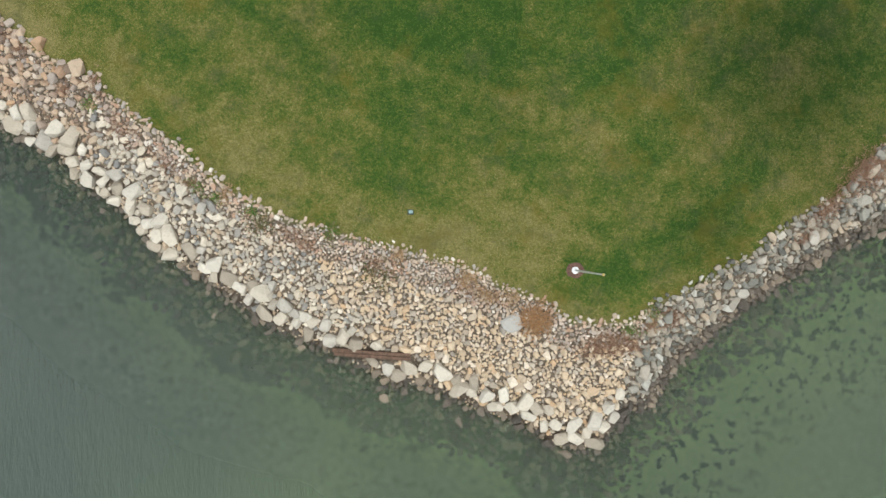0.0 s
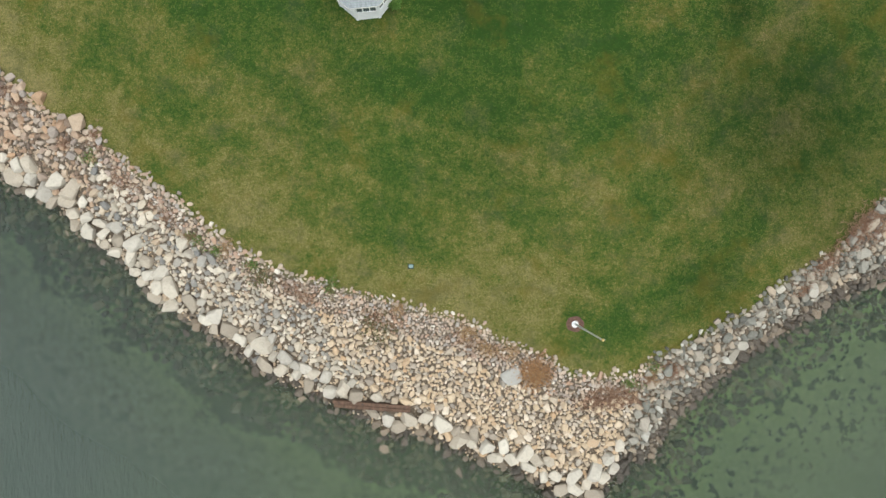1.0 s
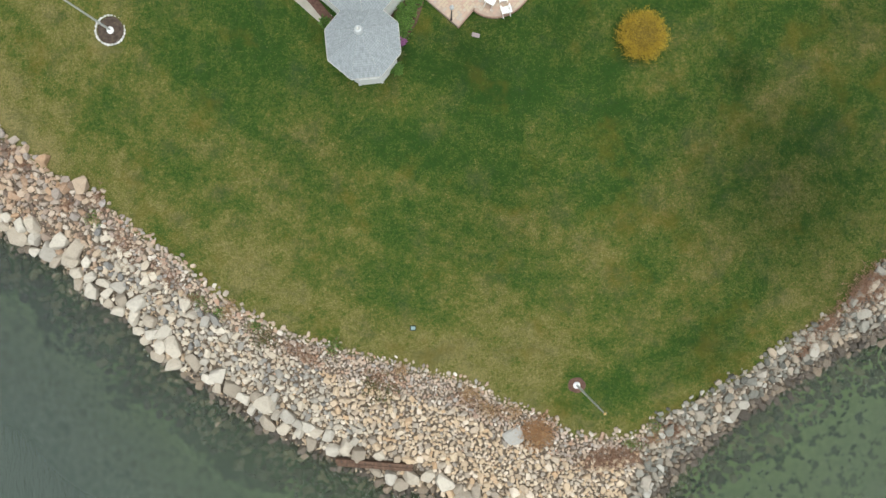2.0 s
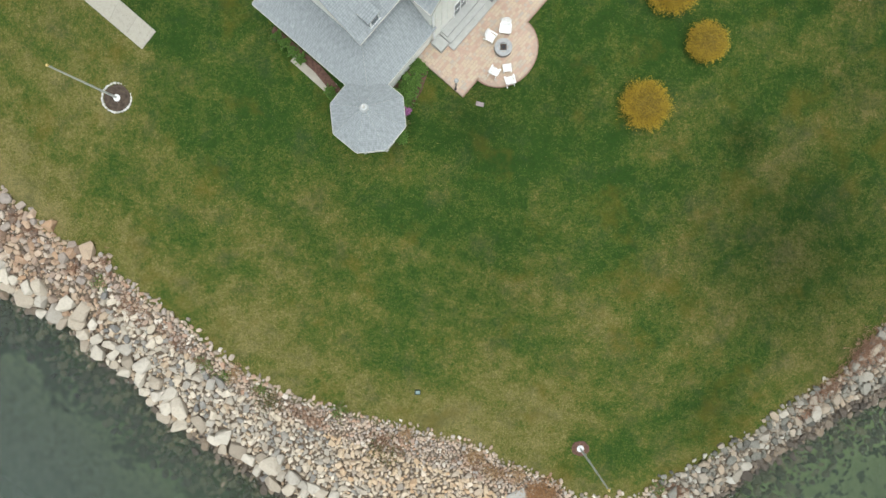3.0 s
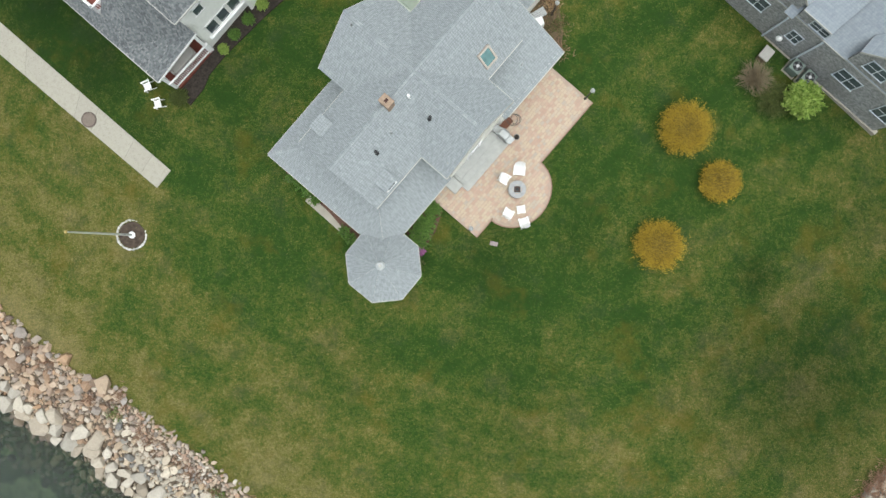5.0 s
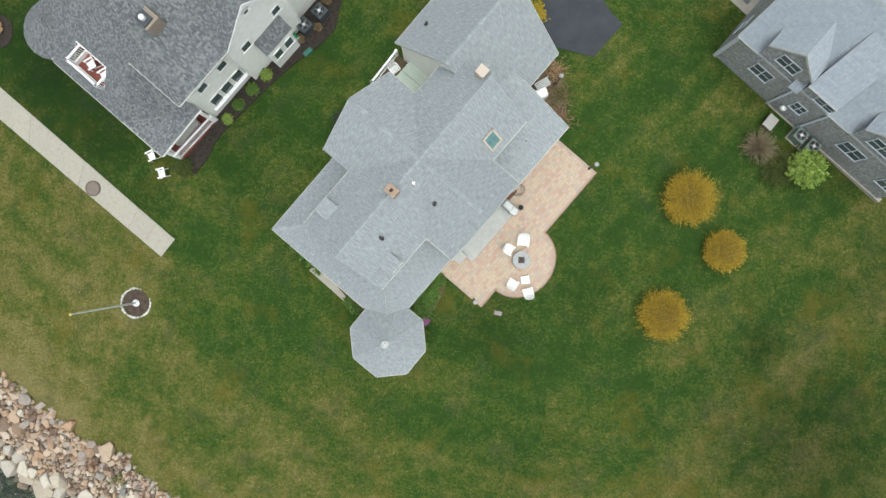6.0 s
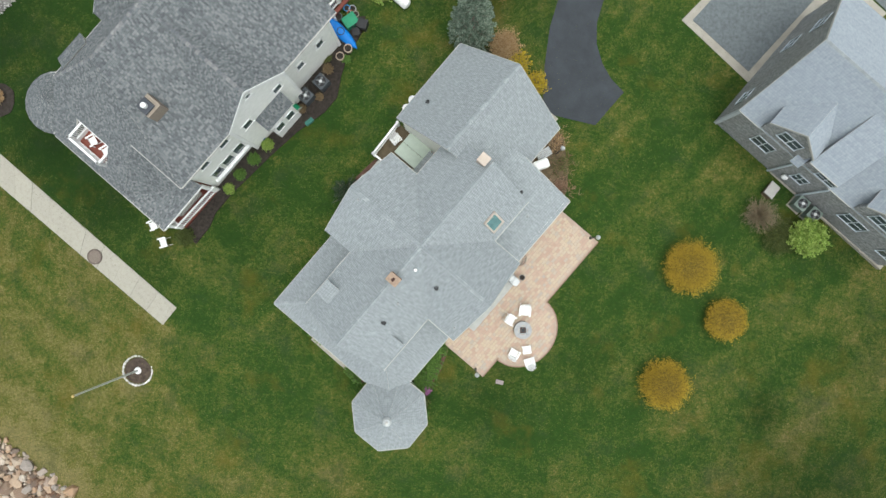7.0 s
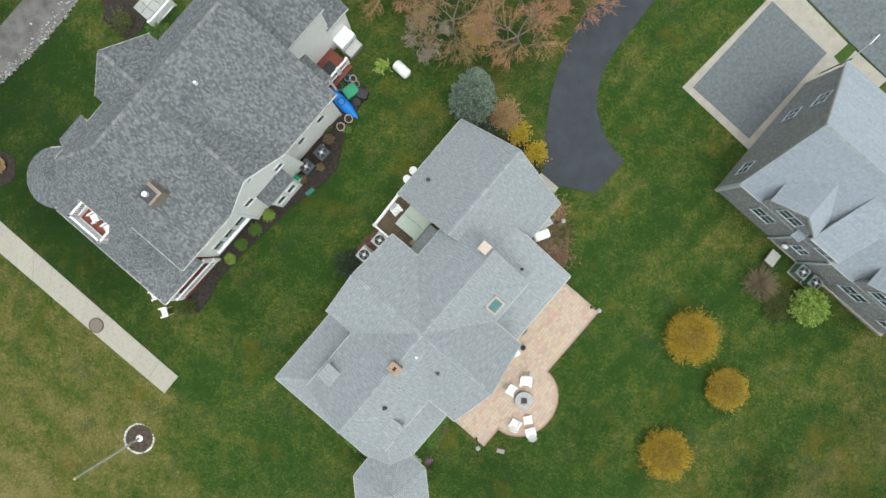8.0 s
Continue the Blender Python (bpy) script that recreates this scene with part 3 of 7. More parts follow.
SLAB = stone("path_concrete", True, (0.35, 0.33, 0.275), (0.365, 0.345, 0.29), (0.375, 0.355, 0.295))
walkway()
paved("driveway", [(4.8, 38.1), (8.2, 37.3), (10.1, 39.45), (9.3, 40.3), (8.75, 41.3), (8.4, 42.6), (8.45, 44.0), (8.9, 45.4), (9.8, 46.8), (12.6, 50.3), (17, 55.5), (22, 64), (17.5, 64), (11.5, 54), (9.0, 50.2), (7.4, 48.6), (6.6, 47.0), (5.9, 45.3), (5.4, 43.7), (5.0, 41.2)], ASPHALT, "smooth dark asphalt driveway curving to the garage", "driveway")
paved("gravel_road", [(-25.0, 50.2), (-26.6, 48.3), (-28.0, 46.8), (-30.3, 44.8), (-44, 34.5), (-46.5, 38.0), (-30.4, 48.4), (-28.7, 50.3), (-22, 58), (-18.5, 56.5)], OLD_ASPHALT, "worn grey road with pale gravel along its edge", "road")
court = [(14.06, 44.25), (18.33, 40.17), (19.1, 40.6), (22.45, 44.35), (24.9, 42.3), (27.6, 44.7), (25.03, 47.08), (21.04, 51.3)]
paved("concrete_apron", court, CONCRETE, "pale concrete apron round a dark asphalt square", "pavement")
paved("asphalt_court", [(14.77, 44.25), (18.39, 40.88), (23.62, 46.46), (20.09, 49.9)], GREY_ASPHALT, "grey asphalt square inside a concrete border", "pavement", lift=0.075, drop=0.05)
paved("parking_area", [(25.15, 47.2), (27.7, 44.75), (44, 58), (38, 66), (21.15, 51.4)], GREY_ASPHALT, "grey asphalt parking area", "pavement", lift=0.05)
paved("turf_square", [(24.12, 46.25), (25.05, 47.1), (25.5, 46.6), (24.56, 45.65)], plain("short_turf", (0.045, 0.085, 0.015), 1.0, vary=0.35, scale=7, bump=0.8), "small square of green turf let into the concrete", "grass", lift=0.06, drop=0.1)

HOUSE = pose(-2.69, 29.6, 0, 0, 0, 49)


def hp(x, y):
    v = HOUSE @ Vector((x, y, 0))
    return v.x, v.y


# patio of clay pavers in the house's own lines, bays rounded towards the lawn
def patio():
    p = thing("patio", HOUSE @ pose(0, 0, 0.17), "salmon and tan clay paver patio with a round bay, beside the house", "patio", kind="structure")
    outline = [(-3.85, -4.2), (-3.85, -8.05), (-2.3, -8.05)]
    arc = [(-0.05 + 2.38 * math.cos(a), -8.05 + 2.1 * math.sin(a)) for a in np.linspace(math.pi, 2 * math.pi, 25)]
    outline += arc + [(2.33, -8.05), (7.32, -8.05), (7.32, -4.2)]
    Shape().slab([(x, y, -0.012) for x, y in outline], 0.4).done("bedding", plain("paver_joints", (0.4, 0.31, 0.25), 1.0), p)
    edge = Shape()
    ring = outline[1:-1]
    for a, b in zip(ring, ring[1:]):
        d = Vector((b[0] - a[0], b[1] - a[1], 0))
        edge.box(((a[0] + b[0]) / 2, (a[1] + b[1]) / 2, -0.06), (d.length + 0.02, 0.075, 0.14), math.degrees(math.atan2(d.y, d.x)))
    edge.done("edging", plain("edging_brick", (0.3, 0.2, 0.15), 0.9, vary=0.25, scale=6), p)
    r = rng(5)
    bay = lambda x, y: (abs(x + 0.05) < 2.33 and y < -7.9 and ((x + 0.05) / 2.33) ** 2 + ((y + 8.05) / 2.05) ** 2 < 0.98)
    inside = lambda x, y: (-3.8 < x < 7.27 and -8.0 < y < -4.2) or bay(x, y)
    verts, faces = [], []
    near = []
    row, y = 0, -10.2
    while y < -4.2:
        x = -4.0 + (row % 2) * 0.15
        while x < 7.4:
            w = 0.29 if r.random() < 0.55 else 0.19
            if inside(x + 0.02, y + 0.03) and inside(x + w - 0.02, y + 0.16) and inside(x + 0.02, y + 0.16) and inside(x + w - 0.02, y + 0.03):
                z = r.uniform(-0.004, 0.004)
                cx, cy, hw, hh = x + w / 2, y + 0.095, w / 2 - 0.006, 0.087
                i = len(verts)
                for k, (ins, dz) in enumerate(((0, -0.03), (0.008, 0))):
                    verts += [(cx + sx_ * (hw - ins), cy + sy_ * (hh - ins), z + dz) for sx_, sy_ in ((-1, -1), (1, -1), (1, 1), (-1, 1))]
                faces += [(i + 4, i + 5, i + 6, i + 7)] + [(i + k, i + (k + 1) % 4, i + 4 + (k + 1) % 4, i + 4 + k) for k in range(4)]
            x += w
        y += 0.19
        row += 1
    pv = under(mesh_object("pavers", verts, faces, PAVERS), p)
    pv["kind"] = "stuff"


patio()


# ---------------------------------------------------------------- the house on the point
house = thing("house", HOUSE, "two-storey house with grey shingled cross gables and pale trim", "house")
EAVE, RIDGE = 5.8, 8.6


def main_house():
    h = house
    rs = lambda *pts: roof_slope(h, ROOF, pts)
    E_, R_ = EAVE, RIDGE
    a = 2.75
    rs((-6.5, -a, E_), (-a, -a, E_), (0, 0, R_), (-6.5, 0, R_))
    rs((-a, a, E_), (-6.5, a, E_), (-6.5, 0, R_), (0, 0, R_))
    rs((a, -a, E_), (5.6, -a, E_), (5.6, 0, R_), (0, 0, R_))
    rs((5.6, a, E_), (a, a, E_), (0, 0, R_), (5.6, 0, R_))
    rs((-a, 4.6, E_), (-a, a, E_), (0, 0, R_), (0, 4.6, R_))
    rs((a, a, E_), (a, 4.6, E_), (0, 4.6, R_), (0, 0, R_))
    rs((-a, -a, E_), (-a, -4.6, E_), (0, -4.6, R_), (0, 0, R_))
    rs((a, -4.6, E_), (a, -a, E_), (0, 0, R_), (0, -4.6, R_))
    for p, q in (((-6.5, 0, R_), (0, 0, R_)), ((0, 0, R_), (5.5, 0, R_)), ((0, 0, R_), (0, 4.6, R_)), ((0, -4.6, R_), (0, 0, R_))):
        ridge_caps(h, CAPS, p, q)
    # skirt roof round the south-west wing
    L, T = 2.65, 4.8
    rs((-8.3, 4.55, L), (-8.3, -4.55, L), (-6.12, -2.4, T), (-6.12, 2.4, T))
    rs((-2.3, 4.55, L), (-8.3, 4.55, L), (-6.12, 2.4, T), (-2.3, 2.4, T))
    rs((-8.3, -4.55, L), (-2.3, -4.55, L), (-2.3, -2.4, T), (-6.12, -2.4, T))
    ridge_caps(h, CAPS, (-8.3, 4.55, L), (-6.12, 2.4, T), slope=0.6)
    # east room and garage
    e = lambda y: 2.9 + 0.4 * (4.75 + y)
    rs((2.35, -4.75, e(-4.75)), (7.6, -4.75, e(-4.75)), (7.6, -0.25, e(-0.25)), (5.2, -0.25, e(-0.25)), (2.35, -2.3, e(-2.3)))
    G, GR = 3.2, 7.7
    rs((10.4, 6.07, G), (4.65, 6.07, G), (4.65, 2.25, GR), (10.4, 2.25, GR))
    rs((5.3, -1.5, G), (10.4, -1.5, G), (10.4, 2.25, GR), (4.65, 2.25, GR))
    ridge_caps(h, CAPS, (4.75, 2.25, GR), (10.4, 2.25, GR))
    # low roof in the notch beside the tub
    rs((4.55, 3.45, 2.4), (2.7, 3.45, 2.4), (2.7, 2.5, 2.85), (4.55, 2.5, 2.85))
    # gutters and rake boards
    for p, q in (((-8.3, 4.55, L), (-8.3, -2.55, L)), ((-8.3, 4.55, L), (-2.75, 4.55, L)), ((-6.6, -4.55, L), (-2.75, -4.55, L)), ((2.6, -4.75, 2.9), (7.6, -4.75, 2.9)), ((10.4, 6.07, G), (4.65, 6.07, G)), ((7.6, -1.5, G), (10.4, -1.5, G)), ((2.75, 2.75, E_), (2.75, 4.6, E_)), ((2.75, 2.75, E_), (4.8, 2.75, E_)), ((2.75, -2.75, E_), (5.6, -2.75, E_)), ((2.75, -2.75, E_), (2.75, -4.6, E_)), ((-2.75, -2.75, E_), (-2.75, -4.6, E_)), ((-2.75, -2.75, E_), (-6.5, -2.75, E_)), ((-2.75, 2.75, E_), (-6.5, 2.75, E_))):
        edge_trim(h, p, q)
    for p, q in (((7.62, -4.75, 2.9), (7.62, -1.1, e(-1.1))), ((10.42, -1.5, G), (10.42, 2.25, GR)), ((10.42, 6.07, G), (10.42, 2.25, GR)), ((-2.75, 4.62, E_), (0, 4.62, R_)), ((2.75, 4.62, E_), (0, 4.62, R_)), ((-2.75, -4.62, E_), (0, -4.62, R_)), ((2.75, -4.62, E_), (0, -4.62, R_))):
        edge_trim(h, p, q, GUTTER, 0.04, 0.16, "rake_board")
    # walls
    for args in (((-8.0, -4.2), (-8.0, 4.2), 2.7), ((-8.0, 4.2), (-2.4, 4.2), 2.7), ((-8.0, -4.2), (-2.4, -4.2), 2.7), ((-6.1, 2.4), (-2.4, 2.4), 5.85), ((-6.1, -2.4), (-2.4, -2.4), 5.85), ((-2.4, 2.4), (-2.4, 4.3), 5.85), ((2.4, 2.4), (2.4, 4.3), 5.85), ((2.4, 2.4), (5.4, 2.4), 5.85), ((-2.4, -2.4), (-2.4, -4.3), 5.85), ((2.4, -2.4), (2.4, -4.3), 5.85), ((2.4, -2.4), (5.4, -2.4), 5.85), ((2.4, -4.45), (7.3, -4.45), 3.0), ((7.3, -4.45), (7.3, -1.2), 3.0), ((4.9, 5.75), (10.1, 5.75), 3.25), ((5.4, -1.2), (10.1, -1.2), 3.25)):
        wall(h, args[0], args[1], -0.6, args[2], CREAM)
    wall(h, (-6.1, -2.4), (-6.1, 2.4), -0.6, 5.95, CREAM, 8.3)
    wall(h, (5.4, -2.4), (5.4, 2.4), -0.6, 5.95, CREAM, 8.3)
    wall(h, (-2.4, 4.3), (2.4, 4.3), -0.6, 5.95, CREAM, 8.3)
    wall(h, (-2.4, -4.3), (2.4, -4.3), -0.6, 5.95, CREAM, 8.3)
    wall(h, (4.9, -1.2), (4.9, 5.75), -0.6, 3.4, CREAM, 7.4)
    wall(h, (10.1, -1.2), (10.1, 5.75), -0.6, 3.4, CREAM, 7.4)
    # skylight
    s = 2.8 / 2.75
    tilt = math.degrees(math.atan(s))
    sk = Shape()
    for dx, dy, sx_, sy_ in ((-0.38, 0, 0.11, 1.06), (0.38, 0, 0.11, 1.06), (0, -0.475, 0.86, 0.11), (0, 0.475, 0.86, 0.11)):
        sk.box((dx, dy, 0.05), (sx_, sy_, 0.14), bevel=0.01)
    sk = sk.done("skylight", plain("tan_flashing", (0.5, 0.44, 0.38), 0.5), h, "skylight with a tan frame and greenish glass")
    sk.matrix_basis = pose(3.46, -2.03, RIDGE - 2.03 * s + 0.02, tilt, 0, 0)
    Shape().box((0, 0, 0.05), (0.68, 0.88, 0.04)).done("pane", SKYGLASS, sk)
    # small dormers of the south-west wing
    for sign in (1, -1):
        Shape().box((-5.05, sign * 2.12, 6.2), (0.82, 0.94, 1.0)).done("dormer_wall", CAPS, h)
        pts = [(-5.52, sign * 2.68, 6.7), (-4.58, sign * 2.68, 6.7), (-4.58, sign * 1.72, 6.84), (-5.52, sign * 1.72, 6.84)]
        roof_slope(h, ROOF, pts if sign < 0 else [pts[1], pts[0], pts[3], pts[2]], thick=0.06, name="dormer_roof")
        window(h, (-5.05, sign * 2.6, 6.25), 90 * sign, 0.74, 0.82, 1, 0.1)
    # windows and a door of the patio front
    for k in range(9):
        Shape().box((-2.2 + 0.55 * k, -4.43, 3.6), (0.06, 0.05, 4.4)).done("batten", CREAM, h)
    window(h, (0.0, -4.44, 1.4), -90, 1.2, 2.1, 2, label="glazed patio door in a white frame", name="door")
    window(h, (5.0, -4.58, 1.6), -90, 2.2, 1.3, 3)
    for y in (-3.3, 0.6, 2.6):
        window(h, (-8.13, y, 1.5), 180, 0.9, 1.3, 2)
    # downpipe corner boards
    for x in (-2.4, 2.4):
        for y in (-4.42, 4.42):
            Shape().box((x, y, 2.6), (0.14, 0.08, 6.1), bevel=0.01).done("corner_board", WHITE, h)


def cap_material():
    """Cap shingles bleached in uneven patches along the ridge."""
    m = Nodes("ridge_cap_shingles", 0.9, 0, 0.2)
    c = m.ramp(m.island(), (0.1, (0.285, 0.31, 0.32)), (0.9, (0.335, 0.36, 0.37)))
    c = m.mix(m.level(m.noise(1.7, 4, 0.7), 0.52, 0.68), c, (0.44, 0.465, 0.475))
    return m.color(c).bump(m.noise(60, 2), 0.4, 0.006).mat


CAPS = cap_material()
main_house()


def chimney(m, w, d, h, mat, label, flue=True, cap=None):
    cap = cap or mat
    c = thing("chimney", m, label, "chimney")
    Shape().box((0, 0, h / 2 - 0.6), (w, d, h + 1.2), bevel=0.015).done("stack", mat, c)
    Shape().box((0, 0, h + 0.03), (w + 0.04, d + 0.04, 0.07), bevel=0.015).done("cap", cap, c)
    if flue:
        Shape().box((0, 0, h + 0.1), (0.2, 0.14, 0.1), bevel=0.01).done("flue", plain("sooty_flue", (0.06, 0.03, 0.025), 0.9), c)
    return c


chimney(HOUSE @ pose(-2.1, -0.05, 8.3), 0.46, 0.62, 0.8, BRICK, "tan brick chimney with a dark flue, on the grey roof")
chimney(HOUSE @ pose(5.35, 0.43, 7.7), 0.5, 0.5, 1.1, plain("cream_chimney", (0.52, 0.44, 0.37), 0.8), "square cream chimney at the end of the ridge", False)
slope_z = lambda d: RIDGE - d * 2.8 / 2.75
for x, y, z, hood, mat in ((-1.08, -0.57, slope_z(0.57), True, PLASTIC), (-1.1, -2.0, slope_z(1.1), False, BLACK), (-3.01, -1.0, slope_z(1.0), False, METAL), (-4.27, -1.05, slope_z(1.05), False, BLACK), (-2.17, -4.13, slope_z(2.17), False, METAL), (-0.26, 3.92, slope_z(0.26), False, METAL), (6.39, 5.12, 3.2 + 0.95 * 1.18, False, BLACK), (5.25, -3.43, 3.43, False, METAL), (6.0, -2.2, 3.92, False, BLACK)):
    vent_pipe(HOUSE @ pose(x, y, z), 0.3 if not hood else 0.34, 0.085 if mat is BLACK else 0.05, mat, hood)


# ---------------------------------------------------------------- the porch pavilion at its corner
def pavilion():
    g = thing("porch_pavilion", pose(-4.8, 19.76, 0), "octagonal screened porch with a grey shingled roof and pale trim", "porch")
    R, lo, hi = 2.29, 2.6, 4.72
    ang = [radians(28 + 45 * k) for k in range(8)]
    P = [(R * math.cos(a), R * math.sin(a)) for a in ang]
    for k in range(8):
        p, q = P[k], P[(k + 1) % 8]
        roof_slope(g, ROOF, [(*p, lo), (*q, lo), (0, 0, hi)], thick=0.1)
        edge_trim(g, (*p, lo), (*q, lo))
        p2, q2 = [(0.8 * v[0], 0.8 * v[1]) for v in (p, q)]
        Shape().box((*p2, 1.1), (0.16, 0.16, 3.2), math.degrees(ang[k]), bevel=0.012).done("post", WHITE, g)
        mid = ((p2[0] + q2[0]) / 2, (p2[1] + q2[1]) / 2)
        d = math.degrees(math.atan2(mid[1], mid[0]))
        wall(g, p2, q2, -0.6, 0.75, WHITE, thick=0.1)
        wall(g, p2, q2, 2.2, 2.55, WHITE, thick=0.1)
        window(g, (*mid, 1.48), d, 1.3, 1.45, 3, 0.06)
    Shape().slab([(0.8 * x, 0.8 * y, 0.35) for x, y in P], 0.6).done("floor", DECKWOOD, g)
    Shape().tube((0, 0, hi - 0.14), (0, 0, hi + 0.06), 0.27, 0.18, 16).done("hub_cap", plain("pale_hub_cap", (0.5, 0.52, 0.52), 0.6), g)
    Shape().ball((0, 0, hi + 0.14), (0.1, 0.1, 0.1)).done("finial", GUTTER, g, smooth=True)


pavilion()


# ---------------------------------------------------------------- the neighbour's pale house
WH = pose(-15.61, 32.83, 0, 0, 0, 48.4)
white_house = thing("neighbour_house", WH, "large pale grey house with mottled charcoal shingles and white trim", "house")


def neighbour_house():
    h = white_house
    rs = lambda *pts, **k: roof_slope(h, ROOF_DARK, pts, **k)
    E_, R_, yr, yn = 6.2, 9.0, 6.6, 9.1
    rs((0, 0, E_), (3.85, 0, E_), (6.1, 5.66, 8.6), (6.1, yr, R_), (2.4, yr, R_))
    rs((8.35, 0, E_), (12.6, 0, E_), (12.6, yr, R_), (6.1, yr, R_), (6.1, 5.66, 8.6))
    rs((12.6, 3.55, E_), (15.6, 3.55, E_), (15.6, yr, R_), (12.6, yr, R_))
    rs((15.2, 3.72, 3.0), (17.05, 3.72, 3.0), (17.05, yr, 5.4), (15.2, yr, 5.4))
    rs((17.05, yn, 3.0), (15.2, yn, 3.0), (15.2, yr, 5.4), (17.05, yr, 5.4))
    rs((15.6, yn, E_), (0, yn, E_), (2.4, yr, R_), (15.6, yr, R_))
    rs((0, yn, E_), (0, 0, E_), (2.4, yr, R_))
    # long porch slope with a balcony let into it
    cz = lambda x: 2.4 + 3.8 * (x + 3.3) / 3.3
    q = lambda y0, y1, x0, x1: rs((x0, y1, cz(x0)), (x0, y0, cz(x0)), (x1, y0, cz(x1)), (x1, y1, cz(x1)))
    q(3.6, 5.1, -3.3, 0.02)
    q(7.45, 9.1, -3.3, 0.02)
    q(5.1, 7.45, -3.3, -2.45)
    q(5.1, 7.45, -1.15, 0.02)
    rs((-3.3, 3.6, 2.4), (-3.3, 0.5, 2.4), (0.38, 0.14, 3.6))
    rs((-3.3, 3.6, 2.4), (0.38, 0.14, 3.6), (-0.06, 3.6, 6.13))
    # cross gables
    rs((3.85, 0.15, E_), (3.85, -0.03, E_), (6.1, -0.03, 8.6), (6.1, 5.66, 8.6))
    rs((8.35, -0.03, E_), (8.35, 0.15, E_), (6.1, 5.66, 8.6), (6.1, -0.03, 8.6))
    rs((4.0, 9.75, E_), (4.0, 9.05, E_), (6.2, 6.96, 8.6), (6.2, 9.75, 8.6))
    rs((8.4, 9.05, E_), (8.4, 9.75, E_), (6.2, 9.75, 8.6), (6.2, 6.96, 8.6))
    rs((2.6, 10.0, 5.5), (0.75, 10.0, 5.5), (0.75, 8.6, 6.85), (2.6, 8.6, 6.85))
    for p, q_ in (((2.4, yr, R_), (15.6, yr, R_)), ((0, yn, E_), (2.4, yr, R_)), ((6.1, 0, 8.6), (6.1, 5.6, 8.6)), ((6.2, 7.0, 8.6), (6.2, 9.75, 8.6))):
        ridge_caps(h, CAPS_DARK, p, q_, slope=0.5)
    # round corner porch
    n = 20
    ring = [(-1.78 + 1.87 * math.cos(2 * math.pi * k / n), 10.3 + 1.87 * math.sin(2 * math.pi * k / n)) for k in range(n)]
    for k in range(n):
        rs((*ring[k], 2.4), (*ring[(k + 1) % n], 2.4), (-1.78, 10.3, 3.9), thick=0.08)
    for p, q_ in (((-3.3, 9.1, 2.4), (-3.3, 0.5, 2.4)), ((0, 3.6, E_), (0, 0, E_)), ((0, yn, E_), (0.7, yn, E_)), ((2.65, yn, E_), (4.0, yn, E_)), ((0, 0, E_), (3.85, 0, E_)), ((8.35, 0, E_), (12.6, 0, E_)), ((12.6, 3.55, E_), (15.6, 3.55, E_)), ((15.5, 3.7, 3.0), (17.05, 3.7, 3.0))):
        edge_trim(h, p, q_)
    for p, q_ in (((3.85, -0.04, E_), (6.1, -0.04, 8.6)), ((8.35, -0.04, E_), (6.1, -0.04, 8.6)), ((4.0, 9.77, E_), (6.2, 9.77, 8.6)), ((8.4, 9.77, E_), (6.2, 9.77, 8.6)), ((-3.3, 0.48, 2.4), (0.38, 0.12, 3.6))):
        edge_trim(h, p, q_, WHITE, 0.04, 0.16, "rake_board")
    # gutter brackets along the long eaves
    for k in range(16):
        Shape().box((-3.26, 0.9 + k * 0.52, 2.44), (0.16, 0.03, 0.03)).done("gutter_bracket", GUTTER, h)
    for k in range(7):
        Shape().box((0.04, 0.3 + k * 0.52, 6.24), (0.16, 0.03, 0.03)).done("gutter_bracket", GUTTER, h)
    # walls
    z0 = -1.2
    wall(h, (0.4, 0.72), (8.3, 0.72), z0, 6.2, SIDING)
    wall(h, (8.2, 0.83), (12.2, 0.83), z0, 6.2, SIDING)
    wall(h, (3.95, 0.36), (8.25, 0.36), z0, 6.2, SIDING, 8.46)
    wall(h, (12.2, 0.8), (12.2, 3.9), z0, 6.2, SIDING)
    wall(h, (12.2, 3.9), (15.4, 3.9), z0, 6.2, SIDING)
    wall(h, (15.4, 4.02), (16.8, 4.02), z0, 3.05, SIDING)
    wall(h, (15.4, 3.9), (15.4, 8.8), z0, 6.2, SIDING, 8.7)
    wall(h, (16.8, 4.02), (16.8, 8.8), z0, 3.1, SIDING, 5.2)
    wall(h, (0.4, 0.7), (0.4, 8.8), z0, 6.2, SIDING)
    wall(h, (0.4, 8.8), (15.4, 8.8), z0, 6.2, SIDING)
    wall(h, (15.4, 8.7), (16.8, 8.7), z0, 3.05, SIDING)
    wall(h, (4.2, 9.5), (8.2, 9.5), z0, 6.2, SIDING, 8.4)
    wall(h, (0.9, 9.75), (2.45, 9.75), z0, 5.55, SIDING)
    wall(h, (0.9, 8.9), (0.9, 9.75), z0, 5.55, SIDING)
    wall(h, (2.45, 8.9), (2.45, 9.75), z0, 5.55, SIDING)
    for x, y in ((3.9, 0.27), (8.3, 0.27), (12.2, 0.7)):
        Shape().box((x, y, 2.5), (0.2, 0.1, 7.3), bevel=0.01).done("corner_board", WHITE, h)
